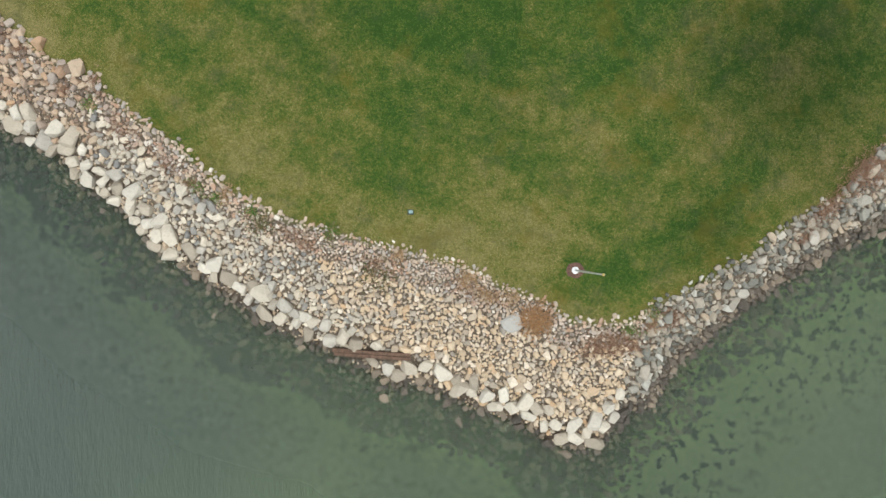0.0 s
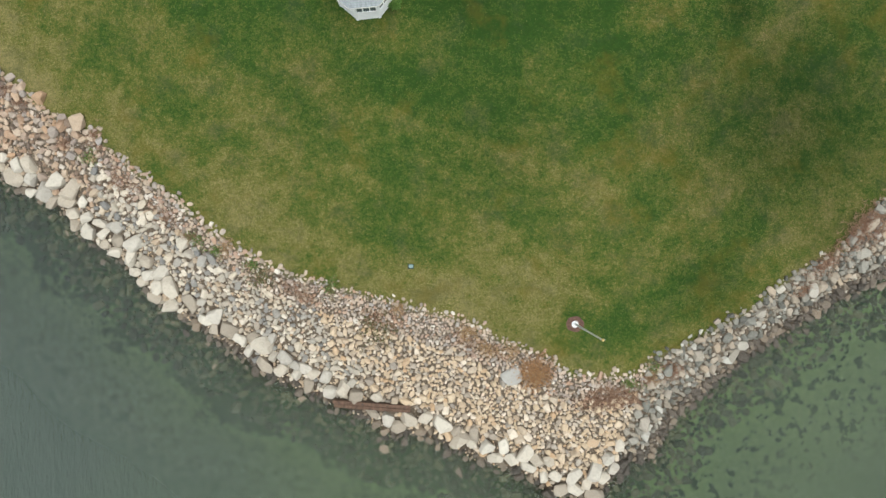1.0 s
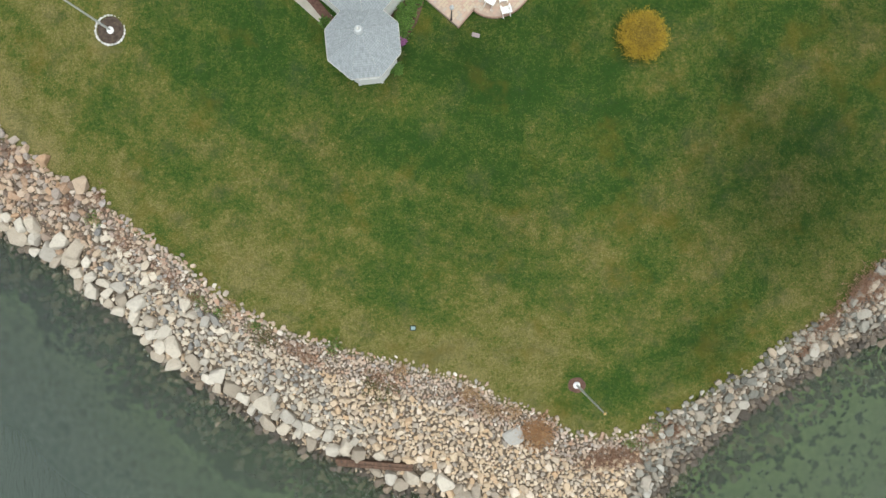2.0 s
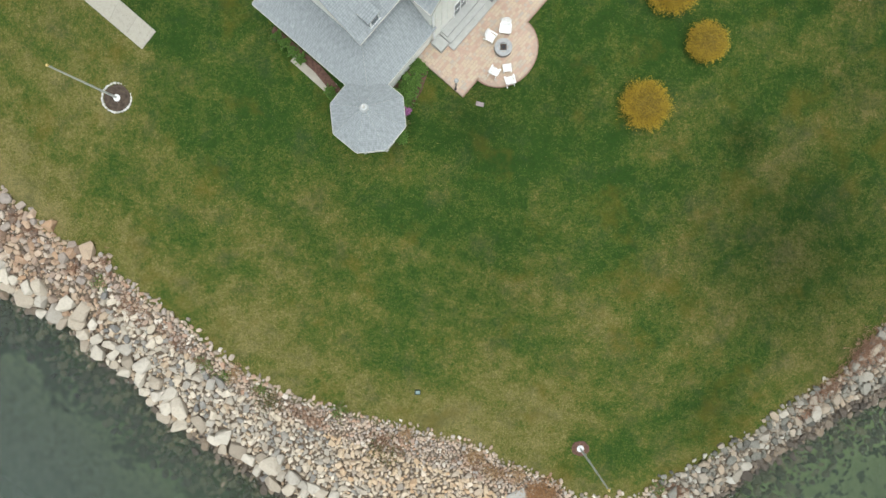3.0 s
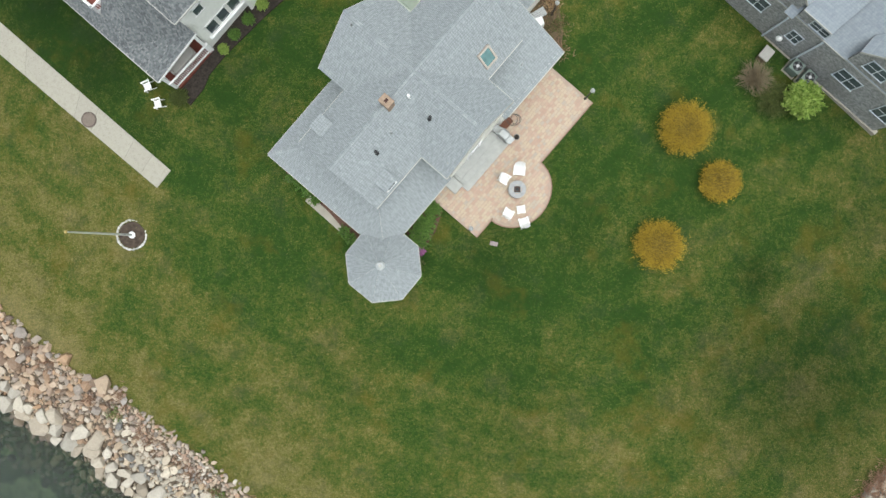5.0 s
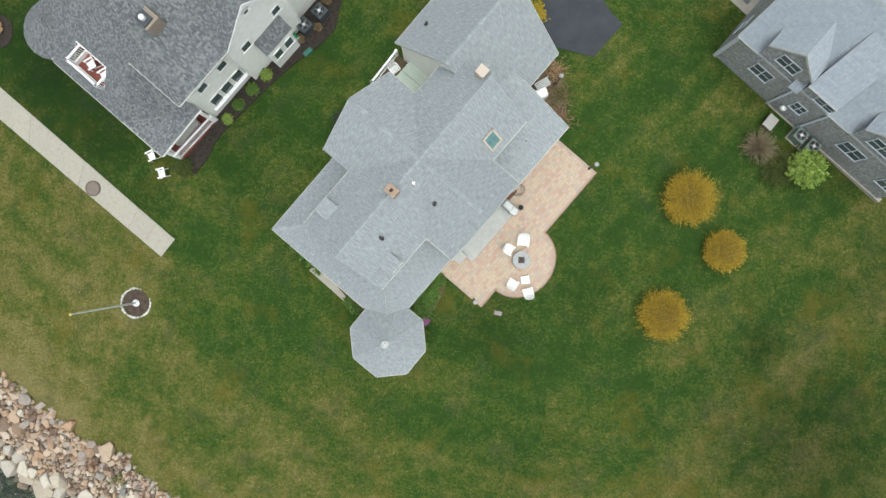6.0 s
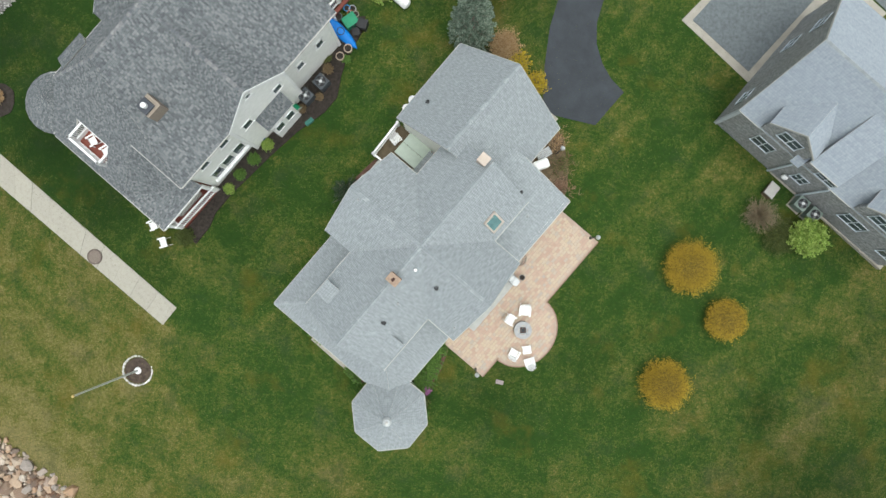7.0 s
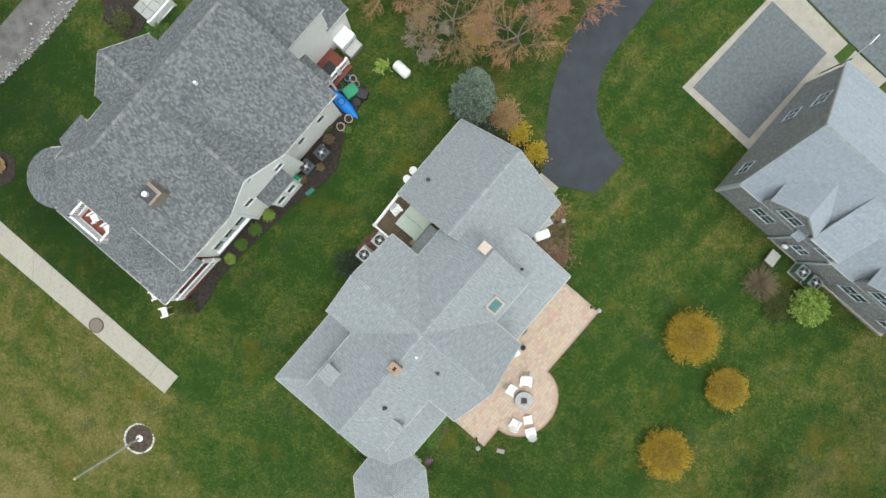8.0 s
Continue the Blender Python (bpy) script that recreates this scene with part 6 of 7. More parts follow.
for x, y, rad, h, seed in ((14.0, 28.2, 2.0, 1.5, 51), (16.25, 24.85, 1.5, 1.3, 52), (12.3, 20.85, 1.85, 1.4, 53)):
    shrub(x, y, 0.95 * rad, h, 1500, 26000, 0.042, FORSYTHIA, FORSYTHIA, "wide golden-yellow forsythia bush on the lawn", seed, inner=0.35, even=0.12, twig=0.14)
shrub(21.55, 30.0, 1.2, 1.9, 320, 20000, 0.085, LIME, BARK, "bright lime-green leafy shrub by the shingled house", 54, inner=0.45, even=0.1, twig=0.2)
shrub(18.7, 31.5, 1.4, 1.2, 380, 1500, 0.03, DRY, plain("brown_twigs", (0.24, 0.2, 0.13), 0.9, vary=0.3), "bare brown twiggy shrub by the shingled house", 55, even=0.1, twig=0.15)
shrub(20.0, 30.2, 1.5, 0.8, 420, 6000, 0.045, OLIVE, OLIVE, "low dark olive shrub at the shingled house", 56, even=0.1, twig=0.15)
shrub(2.35, 42.2, 1.05, 1.2, 900, 5000, 0.05, STRAW, STRAW, "clump of straw-coloured ornamental grass", 57, name="ornamental_grass")
shrub(3.35, 41.05, 0.85, 0.9, 120, 2400, 0.06, YELLOW, BARK, "small yellow-leaved shrub by the driveway", 58)
shrub(4.3, 39.85, 0.85, 0.9, 130, 2600, 0.06, YELLOW, BARK, "small yellow-leaved shrub by the garage", 59)
shrub(1.15, 41.5, 0.8, 0.7, 100, 2400, 0.06, YEW, BARK, "low dark yew behind the garage", 60)
shrub(-5.35, 45.45, 0.55, 0.6, 60, 900, 0.08, LIME, BARK, "small lime-green shrub on the lawn", 61)
hx, hy = hp(-0.6, 5.9)
shrub(hx, hy, 1.0, 1.0, 120, 3000, 0.06, YEW, BARK, "dark evergreen shrub by the house wall", 63)
# planting beds
TAN_MULCH = plain('tan_brown_mulch', (0.115, 0.085, 0.05), 1.0, vary=0.6, scale=2.5, bump=0.8)
BED = [(-17.3, 29.9), (-16.4, 30.95), (-16.0, 31.85), (-14.85, 33.15), (-13.6, 34.3), (-12.35, 35.5), (-10.7, 36.95), (-9.0, 38.15), (-8.2, 39.1), (-7.95, 40.4), (-7.6, 41.6), (-6.6, 43.3), (-6.4, 44.3), (-8.6, 44.2), (-11.5, 40.6), (-15.0, 36.7), (-18.4, 31.8), (-18.1, 30.6)]
paved("planting_bed", BED, MULCH, "dark brown mulch bed along the pale house", "garden bed", lift=0.1, drop=0.2)
for k, (x, y, rad, h, mt, lab) in enumerate((
        (-17.9, 30.35, 0.95, 0.8, OLIVE, "low olive shrub in a mulch bed"), (-15.05, 33.35, 0.5, 0.5, LIME, "fresh green perennial in a mulch bed"), (-14.35, 34.25, 0.55, 0.5, GREEN, "fresh green perennial in a mulch bed"),
        (-12.55, 36.1, 0.6, 0.6, LIME, "fresh green perennial in a mulch bed"), (-13.45, 35.2, 0.6, 0.5, GREEN, "low olive shrub in a mulch bed"), (-10.4, 38.35, 0.55, 0.5, STRAW, "dry tan perennial clump in a mulch bed"),
        (-9.3, 39.1, 0.5, 0.45, STRAW, "dry tan perennial clump in a mulch bed"), (-8.75, 40.85, 0.65, 0.5, STRAW, "dry tan perennial clump in a mulch bed"), (-8.9, 41.6, 0.5, 0.4, OLIVE, "small olive shrub in a mulch bed"), (-7.6, 41.5, 0.4, 0.35, GREEN, "small green shrub in a mulch bed"))):
    shrub(x, y, (0.6 if mt is STRAW else 0.8) * rad, h, 260, 3200, 0.036, DRY if mt is STRAW else mt, DRY if mt is STRAW else mt, lab, 80 + k, even=0.16, twig=0.15)
disc_bed("planting_bed", -30.2, 39.3, 1.05, MULCH, "round dark mulch bed in the lawn", 0.05, seed=5)
shrub(-30.3, 39.5, 0.55, 0.5, 120, 700, 0.08, STRAW, RUSSET_TWIG, "dry tan grasses in a round mulch bed", 95, name="ornamental_grass")
disc_bed("planting_bed", -22.0, 49.3, 1.5, MULCH, "dark planting bed at the corner of the pale house", 0.15, seed=6)
shrub(-22.1, 48.6, 0.9, 0.6, 80, 1000, 0.07, OLIVE, BARK, "low brown-green shrub in a dark bed", 96)
shrub(-19.6, 47.9, 0.85, 0.5, 70, 1600, 0.07, GREEN, BARK, "low green shrub in a dark bed", 97)
paved("planting_bed", [hp(-2.9, -4.4), hp(-3.7, -4.4), hp(-6.4, -4.35), hp(-7.2, -5.3), hp(-8.6, -6.7), hp(-8.3, -7.1), hp(-6.95, -6.05), hp(-5.3, -5.85), hp(-4.05, -5.35), hp(-3.9, -5.0)], RED_MULCH, "reddish mulch bed with green plants beside the porch", "garden bed", lift=0.07, drop=0.15)
for k, (lx, ly, rad, mt) in enumerate(((-4.3, -4.8, 0.45, GREEN), (-5.1, -5.0, 0.6, GREEN), (-5.7, -5.1, 0.6, GREEN), (-6.3, -5.3, 0.6, GREEN), (-6.9, -5.6, 0.45, GREEN), (-6.8, -5.95, 0.22, PINK), (-7.5, -6.2, 0.35, OLIVE), (-8.3, -6.8, 0.35, GREEN))):
    shrub(*hp(lx, ly), 1.25 * rad, 0.5, 90, 3000, 0.065, mt, BARK, "pink-flowering perennial in a mulch bed" if mt is PINK else "leafy green perennial in a mulch bed", 110 + k)
paved("planting_bed", [hp(-8.2, 3.9), hp(-8.6, 3.8), hp(-8.75, 0.0), hp(-9.2, -2.6), hp(-8.6, -2.6), hp(-8.2, 0)], RED_MULCH, "narrow reddish mulch strip under the eaves", "garden bed", lift=0.07, drop=0.15)
for k, (lx, ly) in enumerate(((-8.6, 3.3), (-8.6, 2.6), (-8.65, 1.9), (-8.65, 1.2), (-9.0, -1.5), (-9.1, -2.1), (-9.7, -3.2))):
    shrub(*hp(lx, ly), 0.42, 0.4, 50, 900, 0.06, GREEN, BARK, "leafy green perennial under the eaves", 120 + k)
paved("slate_strip", [hp(-8.35, 1.7), hp(-9.2, 1.7), hp(-9.25, -1.5), hp(-8.4, -1.5)], CONCRETE, "short concrete strip along the house wall", "pavement", lift=0.06, drop=0.1)
paved("planting_bed", [hp(-1.4, 4.5), hp(-1.4, 5.3), hp(0.4, 6.2), hp(2.2, 6.0), hp(2.3, 4.5)], RED_MULCH, "red mulch bed by the house wall", "garden bed", lift=0.07, drop=0.15)
paved("planting_bed", [hp(7.5, -1.3), hp(7.5, -4.7), hp(8.55, -4.5), hp(9.6, -3.7), hp(10.3, -2.9), hp(10.9, -2.2), hp(11.2, -1.25), hp(10.3, -1.2)], TAN_MULCH, "reddish mulch bed east of the garage", "garden bed", lift=0.07, drop=0.15)
paved("planting_bed", [hp(10.45, 5.9), hp(11.3, 5.2), hp(12.0, 3.2), hp(12.5, 1.2), hp(11.6, 0.3), hp(10.4, 0.2)], MULCH, "mulch bed with shrubs behind the garage", "garden bed", lift=0.07, drop=0.15)
paved("garage_step", [hp(10.25, -1.1), hp(11.68, -1.1), hp(11.68, 0.38), hp(10.25, 0.38)], CONCRETE, "concrete slab at the garage side", "pavement", lift=0.08, drop=0.2)


# dead weeds on the upper bank
def weed_patch(x, y, rx, ry, turn, n, leaf_mat, label, seed):
    """Low tufts scattered thinly over an uneven oval, each of a few bent blades and dry leaves."""
    r = rng(seed)
    w = thing("dead_weeds", pose(x, y, ground_at(x, y)), label, "weeds", "dead weeds")
    ca, sa = math.cos(radians(turn)), math.sin(radians(turn))
    u, v = r.normal(size=n) * rx * 0.5, r.normal(size=n) * ry * 0.5
    px, py = u * ca - v * sa, u * sa + v * ca
    pz = land_height(x + px, y + py)[0] - ground_at(x, y)
    rows, pts = [], []
    for k in range(n):
        foot = np.array([px[k], py[k], pz[k] + 0.03])
        for _ in range(4):
            d = r.normal(size=3) * np.array([0.16, 0.16, 0.06])
            tip = foot + d + np.array([0, 0, 0.2])
            rows.append((foot, tip, 1.0))
            pts += [foot + (tip - foot) * q + r.normal(size=3) * 0.03 for q in (0.6, 0.85, 1.0)]
    vs, fs = blades(rows, 0.022)
    under(mesh_object("stem_mass", vs, fs, RUSSET_TWIG), w)["kind"] = "stuff"
    vs, fs = leaf_cloud(np.array(pts), 0.045, r)
    under(mesh_object("foliage", vs, fs, leaf_mat), w)["kind"] = "stuff"


for k, (x, y, rx, ry, turn, n, mt, lab) in enumerate((
        (-4.4, -1.7, 1.3, 1.2, 0, 90, OLIVE, "patch of brown-green weeds among the stones"), (-4.2, -1.0, 1.5, 0.8, -15, 60, RUSSET, "patch of dry reddish weeds among the stones"),
        (6.1, -4.7, 1.1, 1.1, 20, 330, ORANGE, "patch of orange-brown dead grass among the stones"), (10.9, -6.4, 2.0, 0.9, 5, 330, RUSSET, "patch of dry red weeds among the stones"),
        (-21.3, 7.9, 1.5, 1.0, -40, 80, RUSSET, "thin reddish weeds among the stones"), (-18.5, 5.6, 1.3, 0.7, -40, 45, RUSSET, "thin reddish weeds among the stones"), (-9.3, 0.6, 2.0, 0.8, -25, 80, RUSSET, "thin reddish weeds among the stones"),
        (-12.0, 1.7, 1.0, 0.8, 0, 70, OLIVE, "thin olive weeds among the stones"), (1.6, -2.6, 1.5, 0.7, -20, 50, RUSSET, "thin reddish weeds among the stones"), (28.0, 5.0, 2.0, 1.2, 35, 420, RUSSET, "patch of dry reddish weeds on the bank"),
        (25.2, 2.7, 1.6, 0.7, 35, 150, RUSSET, "patch of dry reddish weeds on the bank"), (15.3, -4.6, 0.9, 0.6, 0, 80, RUSSET, "dry red weeds among grey stones"), (3.0, -3.0, 1.0, 0.5, -25, 60, STRAW, "thin straw-coloured weeds among the stones"))):
    weed_patch(x, y, rx, ry, turn, n, mt, lab, 140 + k)
for k, (lx, ly) in enumerate(((8.4, -3.9), (9.6, -3.2), (10.6, -1.8))):
    weed_patch(*hp(lx, ly), 0.9, 0.7, 40 * k, 70, (RUSSET, OLIVE, STRAW)[k], ("dry red weeds in a planting bed", "olive weeds in a planting bed", "straw-coloured weeds in a planting bed")[k], 170 + k)
rw = rng(909)
for k in range(22):
    i = int(rw.integers(len(LAWN_EDGE) - 1))
    t, off = rw.uniform(), rw.uniform(-0.1, 1.6)
    (ax, ay), (bx, by) = LAWN_EDGE[i], LAWN_EDGE[i + 1]
    ln = math.hypot(bx - ax, by - ay)
    x, y = ax + (bx - ax) * t + off * (by - ay) / ln, ay + (by - ay) * t - off * (bx - ax) / ln
    weed_patch(x, y, rw.uniform(0.4, 0.9), rw.uniform(0.3, 0.5), rw.uniform(0, 180), 36, (RUSSET, GREEN, STRAW)[k % 3], ("thin reddish weeds among the stones", "green grass tufts at the edge of the stones", "thin straw-coloured weeds among the stones")[k % 3], 500 + k)


# ---------------------------------------------------------------- trees
def bare_tree(x, y, h, spread, label, seed, twig_mat):
    r = rng(seed)
    t = thing("bare_tree", pose(x, y, ground_at(x, y)), label, "tree", "bare trees")
    trunk, limbs, twigs = Shape(), [], []
    trunk.tube((0, 0, -0.3), (0.05, 0, h * 0.3), 0.15, 0.11, 10)
    trunk.done("trunk", BARK, t)

    def grow(p, d, length, level):
        q = p + d * length
        if level < 3:
            limbs.append((p, q, 1.0 / (1 + 1.3 * level)))
        else:
            twigs.append((p, q, 1.0))
        if level == 5:
            return
        for _ in range((4, 4, 4, 3, 3)[level]):
            n = d + r.normal(size=3) * (0.4 if level else 0.55)
            n[2] = n[2] * 0.6 + (0.16 if level < 2 else 0.04)
            n /= np.linalg.norm(n)
            n[:2] *= spread
            grow(p + (q - p) * r.uniform(0.35, 1.0), n, length * r.uniform(0.55, 0.85), level + 1)

    for k in range(5):
        a = 2 * math.pi * k / 5 + r.uniform(-0.3, 0.3)
        grow(np.array([0.05, 0, h * 0.28]), np.array([0.7 * math.cos(a), 0.7 * math.sin(a), 0.62]), h * 0.34, 0)
    v, f = blades(limbs, 0.1)
    under(mesh_object("branching", v, f, BARK), t)["kind"] = "stuff"
    v, f = blades(twigs, 0.016)
    under(mesh_object("twig_mass", v, f, twig_mat), t)["kind"] = "stuff"


TWIG = plain("orange_brown_twigs", (0.36, 0.2, 0.115), 0.9, vary=0.25, scale=2)
TWIG2 = plain("ochre_twigs", (0.29, 0.2, 0.1), 0.9, vary=0.25, scale=2)
bare_tree(3.1, 47.1, 4.6, 1.0, "leafless tree with orange-brown twigs by the driveway", 201, TWIG)
bare_tree(-0.9, 48.2, 4.4, 1.0, "leafless tree with ochre twigs on the lawn", 202, TWIG2)
bare_tree(7.2, 50.0, 4.2, 1.0, "leafless tree with orange twigs over the driveway", 203, TWIG)
bare_tree(-2.6, 47.0, 2.6, 1.0, "leafless grey twiggy shrub beside the propane tank", 205, plain("grey_tan_twigs", (0.3, 0.25, 0.19), 0.9, vary=0.25))
shrub(0.6, 47.6, 1.5, 0.9, 200, 1800, 0.06, YELLOW, BARK, "thin yellow-green shrub under bare trees", 64)
bare_tree(-4.0, 50.2, 4.2, 1.0, "leafless tree with orange-brown twigs at the lawn's edge", 204, TWIG)


def spruce(x, y, h, rad, label, seed):
    r = rng(seed)
    t = thing("spruce_tree", pose(x, y, ground_at(x, y)), label, "tree")
    Shape().tube((0, 0, -0.2), (0, 0, h * 0.95), 0.14, 0.02, 8).done("trunk", BARK, t)
    rows, pts = [], []
    for k in range(260):
        f = (k + r.uniform(0, 1)) / 260
        z = h * (0.05 + 0.93 * f)
        reach = rad * min(1, 1.25 * (1 - f) ** 0.7) * r.uniform(0.86, 1.06) + 0.06
        a = k * 2.399 + r.uniform(-0.2, 0.2)
        tip = np.array([reach * math.cos(a), reach * math.sin(a), z - 0.05 * reach + 0.1])
        root = np.array([0, 0, z - 0.25 * reach])
        rows.append((root, tip, 1.0))
        side = np.array([-math.sin(a), math.cos(a), 0])
        for s in range(95):
            q = 0.3 + 0.74 * r.uniform() ** 0.6
            spread = (1.08 - q) * 0.5 * reach * 0.5 + 0.05
            pts.append(root + (tip - root) * q + side * r.uniform(-spread, spread) + np.array([0, 0, r.normal() * 0.025]))
    v, f = blades(rows, 0.04)
    under(mesh_object("branching", v, f, BARK), t)["kind"] = "stuff"
    v, f = leaf_cloud(np.array(pts), 0.065, r, 0.35)
    under(mesh_object("foliage", v, f, SPRUCE), t)["kind"] = "stuff"


spruce(0.25, 42.9, 8.6, 1.35, "blue-green spruce tree behind the garage", 301)


# ---------------------------------------------------------------- yard clutter by the pale house
reel = thing("hose_reel", pose(-10.7, 38.35, ground_at(-10.7, 38.35), 0, 0, 48), "green garden hose on a pale wall reel", "hose reel")
Shape().tube((0, -0.2, 0.4), (0, 0.2, 0.4), 0.22, n=18).done("hose", plain("green_hose", (0.02, 0.27, 0.13), 0.5), reel)
for y in (-0.23, 0.23):
    Shape().tube((0, y - 0.02, 0.4), (0, y + 0.02, 0.4), 0.3, n=18).done("flange", plain("pale_reel", (0.5, 0.52, 0.48), 0.5), reel)
    Shape().box((0, y * 1.2, 0.18), (0.5, 0.04, 0.06), bevel=0.01).done("foot", PLASTIC, reel)
TAN_POT = plain("tan_pot", (0.45, 0.36, 0.28), 0.8, vary=0.15)
for x, y in ((-7.45, 42.1), (-7.95, 41.6)):
    plant_pot(pose(x, y, ground_at(x, y)), 0.25, 0.5, TAN_POT, "round tan plant pot filled with soil by the house corner")

for lx, ly in ((5.8, 6.5), (6.45, 6.55)):
    bx, by = hp(lx, ly)
    plant_pot(pose(bx, by, ground_at(bx, by)), 0.24, 0.7, PLASTIC, "tall round white pot by the garage wall", False)

boat = thing("kayak", pose(-7.86, 43.14, ground_at(-7.86, 43.14) + 0.28, 0, 8, -46), "bright blue kayak lying beside the house corner", "kayak")
kv, kf = [], []
n_ = 22
for i in range(n_ + 1):
    t = -1 + 2 * i / n_
    w = 0.36 * (1 - abs(t) ** 2.4) + 0.012
    for a in np.linspace(0, 2 * math.pi, 12, endpoint=False):
        kv.append((1.35 * t, w * math.cos(a), 0.2 * (1 - 0.5 * abs(t) ** 3) * math.sin(a) * (1 if math.sin(a) > 0 else 0.8) + 0.14 * t * t))
for i in range(n_):
    for k in range(12):
        kf.append((12 * i + k, 12 * i + (k + 1) % 12, 12 * (i + 1) + (k + 1) % 12, 12 * (i + 1) + k))
kf += [tuple(range(11, -1, -1)), tuple(range(12 * n_, 12 * n_ + 12))]
under(mesh_object("hull", kv, kf, plain("blue_plastic", (0.01, 0.19, 0.62), 0.4, vary=0.1), smooth=True), boat)
Shape().ring((-0.1, 0, 0), 0.2, 0.25, 0.16, 0.22, 20).done("coaming", BLACK, boat)


def bin_(x, y, mat, label, size=(0.62, 0.66, 0.75), rz=20, z=None):
    b = thing("storage_bin", pose(x, y, ground_at(x, y) if z is None else z, 0, 0, rz), label, "bin", "bins")
    Shape().box((0, 0, size[2] / 2), size, bevel=0.06).done("body", mat, b)
    Shape().box((0, 0, size[2] + 0.04), (size[0] + 0.06, size[1] + 0.06, 0.1), bevel=0.04).done("lid", mat, b)
    Shape().tube((-0.2, -size[1] / 2 - 0.04, size[2]), (0.2, -size[1] / 2 - 0.04, size[2]), 0.025, n=8).done("handle", BLACK, b)


bin_(-7.3, 43.85, plain("green_plastic", (0.03, 0.25, 0.13), 0.5, vary=0.15), "green plastic storage bin beside the deck", (0.85, 0.7, 0.6), 35)
bin_(-6.55, 43.65, BLACK, "black plastic rubbish bin on bare ground", (0.6, 0.55, 0.6), -20)
bin_(-6.95, 43.2, BLACK, "black plastic tub by the kayak", (0.42, 0.42, 0.4), 10)
gd = WH @ Vector((13.75, 2.75, 0))
bin_(gd.x, gd.y, BLACK, "black covered grill on the red deck", (0.85, 0.6, 0.75), 48, 0.45)
for k, (x, y, s, c) in enumerate(((-7.55, 44.75, 0.2, (0.05, 0.25, 0.5)), (-7.2, 44.7, 0.22, (0.4, 0.4, 0.4)), (-7.35, 44.45, 0.16, (0.4, 0.13, 0.05)), (-7.0, 44.35, 0.2, (0.3, 0.26, 0.22)), (-8.1, 44.2, 0.25, (0.08, 0.1, 0.1)))):
    plant_pot(pose(x, y, ground_at(x, y)), s, 0.3, plain("pot_paint", c, 0.6), ("small blue pot", "small grey pot", "small terracotta pot", "small tan pot", "small dark pot")[k] + " on bare ground by the deck")
lid = thing("hose_box", pose(-9.95, 37.55, ground_at(-9.95, 37.55), 0, 0, 40), "teal plastic box on the lawn's edge", "box")
Shape().box((0, 0, 0.1), (0.6, 0.3, 0.24), bevel=0.06).done("body", plain("teal_plastic", (0.04, 0.15, 0.12), 0.6), lid)
sack = thing("garden_sack", pose(-12.95, 36.5, ground_at(-12.95, 36.5), 0, 0, 20), "blue folded garden sack by the wall", "sack")
Shape().box((0, 0, 0.25), (0.5, 0.35, 0.5), bevel=0.1).done("body", plain("blue_sack", (0.03, 0.15, 0.4), 0.6), sack)


def back_deck():
    d = thing("back_deck", WH, "small red-stained back deck with a white railing", "deck")
    Shape().box((13.75, 3.1, 0.25), (2.4, 1.45, 0.3)).done("joists", REDWOOD, d)
    for k in range(10):
        Shape().box((13.75, 2.45 + 0.145 * k, 0.43), (2.4, 0.135, 0.04), bevel=0.005).done("board", REDWOOD, d)
    railing(d, (12.8, 2.3), (14.1, 2.3), 0.45, 0.95)
    railing(d, (14.15, 2.3), (14.95, 2.3), 0.45, 0.95)
    Shape().box((13.85, 2.12, 0.3), (2.2, 0.25, 0.12), bevel=0.01).done("tread", REDWOOD, d)
    # low roof over the back door
    roof_slope(d, ROOF_DARK, [(13.35, 1.75, 3.1), (13.35, 4.05, 3.1), (12.3, 4.05, 3.5), (12.3, 1.75, 3.5)], thick=0.08)
    for y in (1.85, 3.7):
        Shape().box((13.2, y, 1.35), (0.12, 0.12, 3.4), bevel=0.01).done("post", WHITE, d)
    Shape().box((15.9, 3.45, 0.3), (1.2, 0.85, 1.4), bevel=0.03).done("entry_box", WHITE, d, "white boxed cellar entry")
    Shape().box((15.9, 3.45, 1.0), (0.9, 0.6, 0.05), bevel=0.015).done("hatch", PLASTIC, d)
    Shape().box((15.85, 2.75, 0.0), (1.1, 0.55, 1.1), rx=8, bevel=0.02).done("bulkhead", plain("grey_bulkhead", (0.4, 0.4, 0.38), 0.7), d, "grey sloping bulkhead door")


back_deck()
terr_m = pose(-20.0, 49.6, ground_at(-20, 49.6) + 0.1, 0, 0, 48)
front = thing("front_terrace", terr_m, "small pale flagstone terrace with a white rail", "terrace")
r_ = rng(77)
FLAGS = stone("pale_flagstone", True, (0.33, 0.345, 0.33), (0.38, 0.395, 0.375), (0.43, 0.44, 0.41))
for i in range(3):
    for j in range(3):
        Shape().box((-0.64 + 0.64 * i, -0.64 + 0.64 * j, r_.uniform(-0.008, 0.008)), (0.62, 0.62, 0.14), bevel=0.012).done("flagstone", FLAGS, front)
railing(front, (-0.95, -0.98), (0.95, -0.98), 0.05, 0.95)


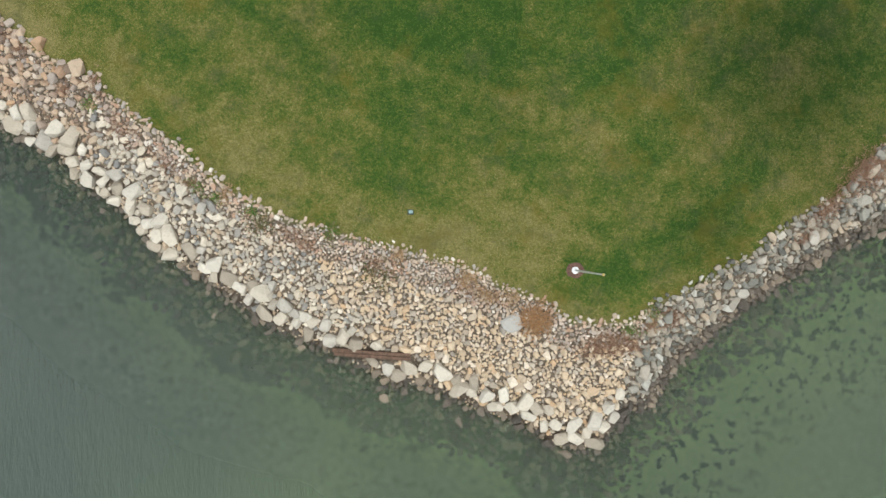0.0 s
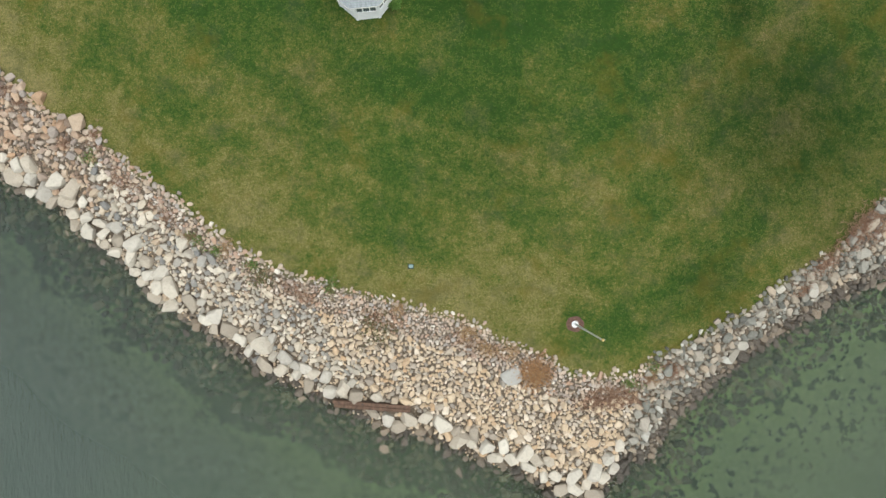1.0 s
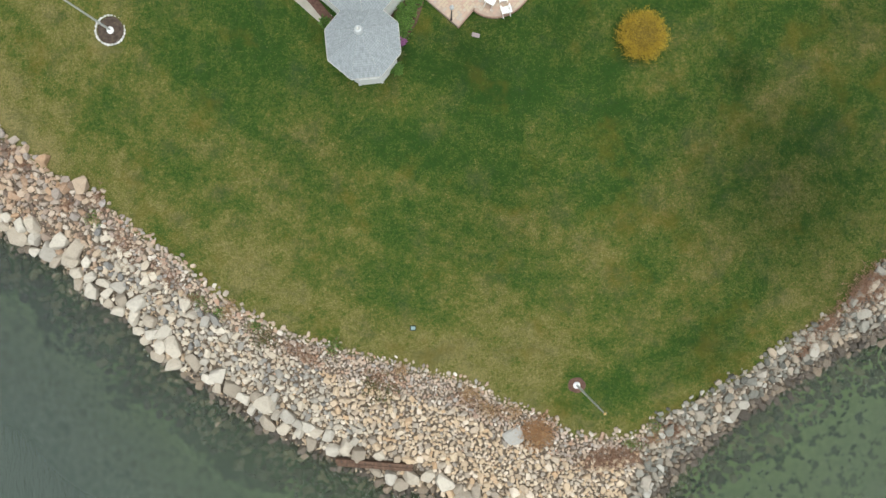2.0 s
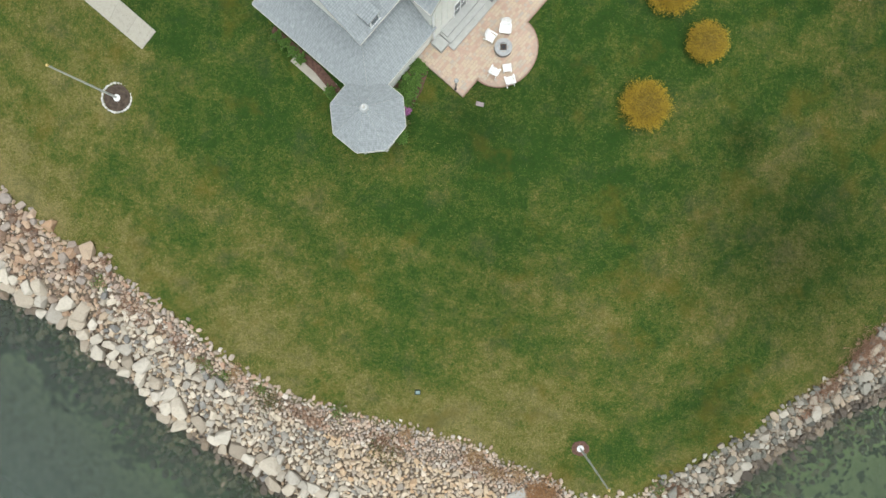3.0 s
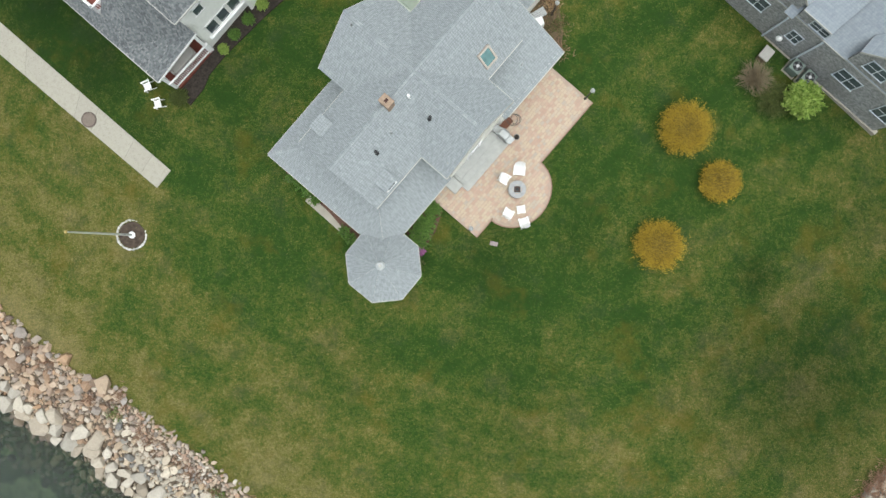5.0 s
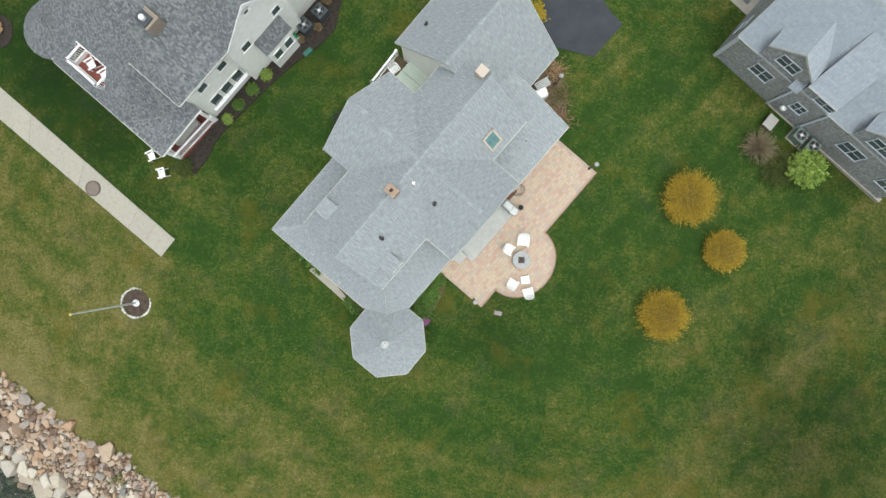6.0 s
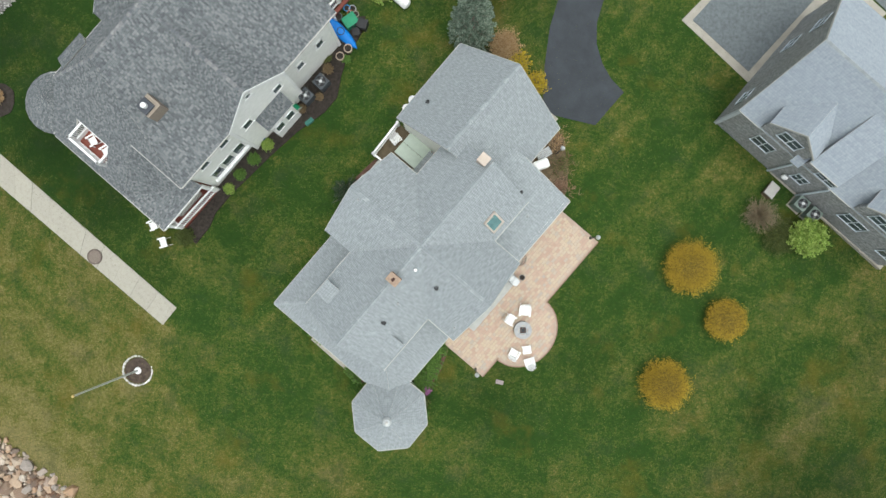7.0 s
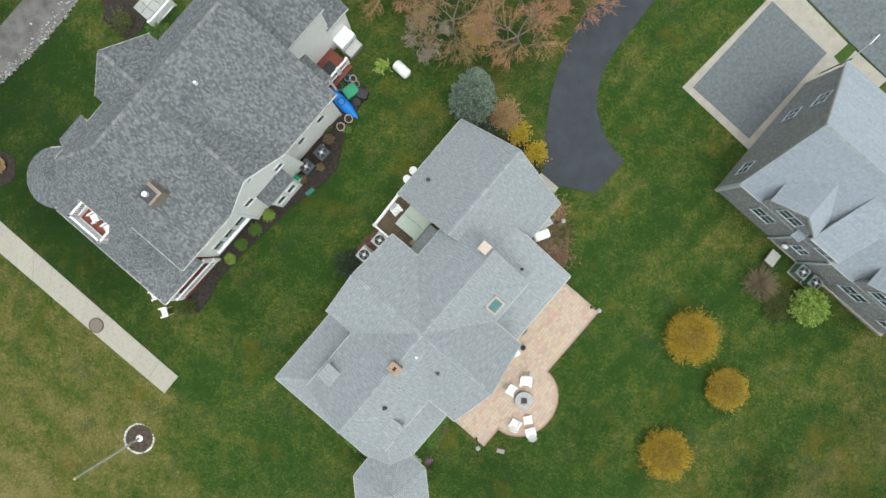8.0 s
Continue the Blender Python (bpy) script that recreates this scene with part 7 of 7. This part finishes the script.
def gravel_edge():
    """Pale gravel that has washed to the side of the old road."""
    r = rng(66)
    g = thing("gravel_edge", pose(-30, 45, ground_at(-30, 45)), "loose pale gravel along the edge of the old road", "gravel", kind="stuff")
    o = np.array(g.matrix_basis.translation)
    shapes = [rock_shape(900 + k, 12, 0.7) for k in range(6)]
    line = [(-25.0, 50.2), (-26.6, 48.3), (-28.0, 46.8), (-30.3, 44.8), (-44, 34.5)]
    spots = []
    for (ax, ay), (bx, by) in zip(line, line[1:]):
        ln = math.hypot(bx - ax, by - ay)
        for _ in range(int(ln * 45)):
            t, off = r.uniform(), -abs(r.normal()) * 0.45 + 0.12
            spots.append((ax + (bx - ax) * t - off * (by - ay) / ln, ay + (by - ay) * t + off * (bx - ax) / ln))
    spots = np.array(spots)
    zs = land_height(spots[:, 0], spots[:, 1])[0]
    vs, fs, at = [], [], 0
    for (x, y), z in zip(spots, zs):
        v, f = shapes[int(r.integers(6))]
        vs.append(v * 2 * (0.025 + 0.07 * r.random() ** 2) + np.array([x, y, z + 0.05]) - o)
        fs.append(f + at)
        at += len(v)
    under(mesh_object("pebbles", np.concatenate(vs), np.concatenate(fs).tolist(), stone("road_gravel", False, (0.16, 0.155, 0.145), (0.28, 0.27, 0.255), (0.45, 0.44, 0.42))), g)["kind"] = "stuff"


gravel_edge()
lamp2 = thing("basketball_stand", pose(23.3, 45.2, ground_at(23.3, 45.2)), "grey steel pole with a white backboard by the parking area", "basketball stand")
Shape().tube((0, 0, 0), (0, 0, 3.3), 0.055, n=10).done("pole", METAL, lamp2)
Shape().tube((0, 0, 3.2), (1.1, 1.0, 3.5), 0.045, n=10).done("arm", METAL, lamp2)
Shape().box((1.12, 1.02, 3.4), (0.05, 0.8, 0.5), -45, bevel=0.015).done("backboard", PLASTIC, lamp2)
Shape().ring((1.4, 1.28, 0), 0.2, 0.225, 3.1, 3.13, 20).done("hoop", BLACK, lamp2)
cellar = thing("shed_lid", pose(19.55, 33.1, ground_at(19.55, 33.1) + 0.4, 0, 12, 48), "pale sloping lid of a garden box by the shingled house", "garden box")
Shape().box((0, 0, 0), (1.0, 0.7, 0.08), bevel=0.015).done("lid", plain("pale_board", (0.42, 0.41, 0.38), 0.8), cellar)
Shape().box((0, 0, -0.3), (0.9, 0.6, 0.55)).done("body", DECKWOOD, cellar)
dish = thing("utility_meter", BH @ pose(-0.25, -5.3, 0.1), "white round meter on the shingled wall", "meter")
Shape().ball((0, 0, 0), (0.16, 0.22, 0.22), 2).done("housing", PLASTIC, dish, smooth=True)
Shape().box((0.1, 0, 0), (0.1, 0.3, 0.4), bevel=0.02).done("backplate", METAL, dish)


# chimney and pots of the pale house
cw = thing("chimney", WH @ pose(2.45, 3.2, 7.4), "brown stone chimney with a dark cap and white flue", "chimney")
Shape().box((0, 0, 0.2), (0.9, 0.9, 1.6), bevel=0.03).done("stack", stone("brown_chimney_stone", False, (0.22, 0.18, 0.14), (0.3, 0.25, 0.2)), cw)
Shape().box((-0.1, 0.05, 1.05), (0.66, 0.7, 0.1), bevel=0.02).done("cap", plain("dark_cap", (0.06, 0.065, 0.075), 0.6), cw)
Shape().tube((-0.1, 0.05, 1.1), (-0.1, 0.05, 1.35), 0.14, n=18).done("flue", PLASTIC, cw)
for lx, ly in ((-1.75, 5.6), (-1.8, 6.6)):
    p = WH @ Vector((lx, ly, 3.23))
    c = copy_thing(chair0, pose(p.x, p.y, 3.23, 0, 0, 210) @ CHAIR_SIZE)
    tagged(c, "white garden chair on the balcony above the porch")
sofa = thing("porch_sofa", WH @ pose(-1.5, 1.3, 0.03), "pale cushioned sofa on the red porch", "sofa")
Shape().box((0, 0, 0.25), (1.9, 0.7, 0.4), bevel=0.08).done("base", plain("pale_cushion", (0.5, 0.48, 0.45), 0.8), sofa)
Shape().box((0, 0.38, 0.55), (1.9, 0.2, 0.5), bevel=0.08).done("backrest", plain("pale_back_cushion", (0.5, 0.48, 0.45), 0.8), sofa)
for lx in (-0.9, 0.9):
    Shape().box((lx, 0, 0.42), (0.18, 0.7, 0.4), bevel=0.07).done("armrest", plain("pale_arm_cushion", (0.48, 0.46, 0.43), 0.8), sofa)
for x, y, z in ((8.2, 5.1, 8.33),):
    vent_pipe(WH @ pose(x, y, z), 0.25, 0.08, PLASTIC, False, "small white vent on charcoal shingles")
for x, y, z in ((2.3, -6.3, 6.25), (1.7, -8.6, 5.4)):
    vent_pipe(BH @ pose(x, y, z), 0.3, 0.08, METAL, False, "small vent pipe on the pale roof")


# ---------------------------------------------------------------- short grass over the lawn
def grass():
    r = rng(404)
    n = 210000
    x, y = r.uniform(-33, 33, n), r.uniform(-7, 54, n)
    z, dl, dw = land_height(x, y)
    hu, hv = (x + 2.69) * math.cos(radians(49)) + (y - 29.6) * math.sin(radians(49)), -(x + 2.69) * math.sin(radians(49)) + (y - 29.6) * math.cos(radians(49))
    ok = (dl > 0.1) & ~((hu > -8.5) & (hu < 10.5) & (np.abs(hv) < 8.2))
    x, y, z = x[ok], y[ok], z[ok]
    n = len(x)
    a, tilt, ln = r.uniform(0, 6.283, n), r.uniform(0.15, 0.9, n), r.uniform(0.05, 0.11, n)
    w = r.uniform(0.01, 0.028, n)
    b = np.stack([x, y, z - 0.005], 1)
    side = np.stack([-np.sin(a), np.cos(a), 0 * a], 1) * w[:, None]
    tip = b + np.stack([np.cos(a) * np.sin(tilt), np.sin(a) * np.sin(tilt), np.cos(tilt)], 1) * ln[:, None]
    v = np.stack([b - side, b + side, tip], 1).reshape(-1, 3)
    me = bpy.data.meshes.new("grass_blades")
    me.vertices.add(len(v))
    me.vertices.foreach_set("co", v.ravel())
    me.loops.add(3 * n)
    me.loops.foreach_set("vertex_index", np.arange(3 * n))
    me.polygons.add(n)
    me.polygons.foreach_set("loop_start", np.arange(0, 3 * n, 3))
    _, extra = lawn_fields(v[:, 0], v[:, 1])
    extra["dry"] = extra["dry"] + np.repeat(r.normal(0.06, 0.42, n), 3)
    for key, values in extra.items():
        me.attributes.new(key, "FLOAT", "POINT").data.foreach_set("value", values.astype(np.float32))
    me.update(calc_edges=True)
    me.materials.append(GROUND)
    tagged(new("grass_blades", me), "short mown grass blades over the lawn", "grass", kind="stuff")


grass()
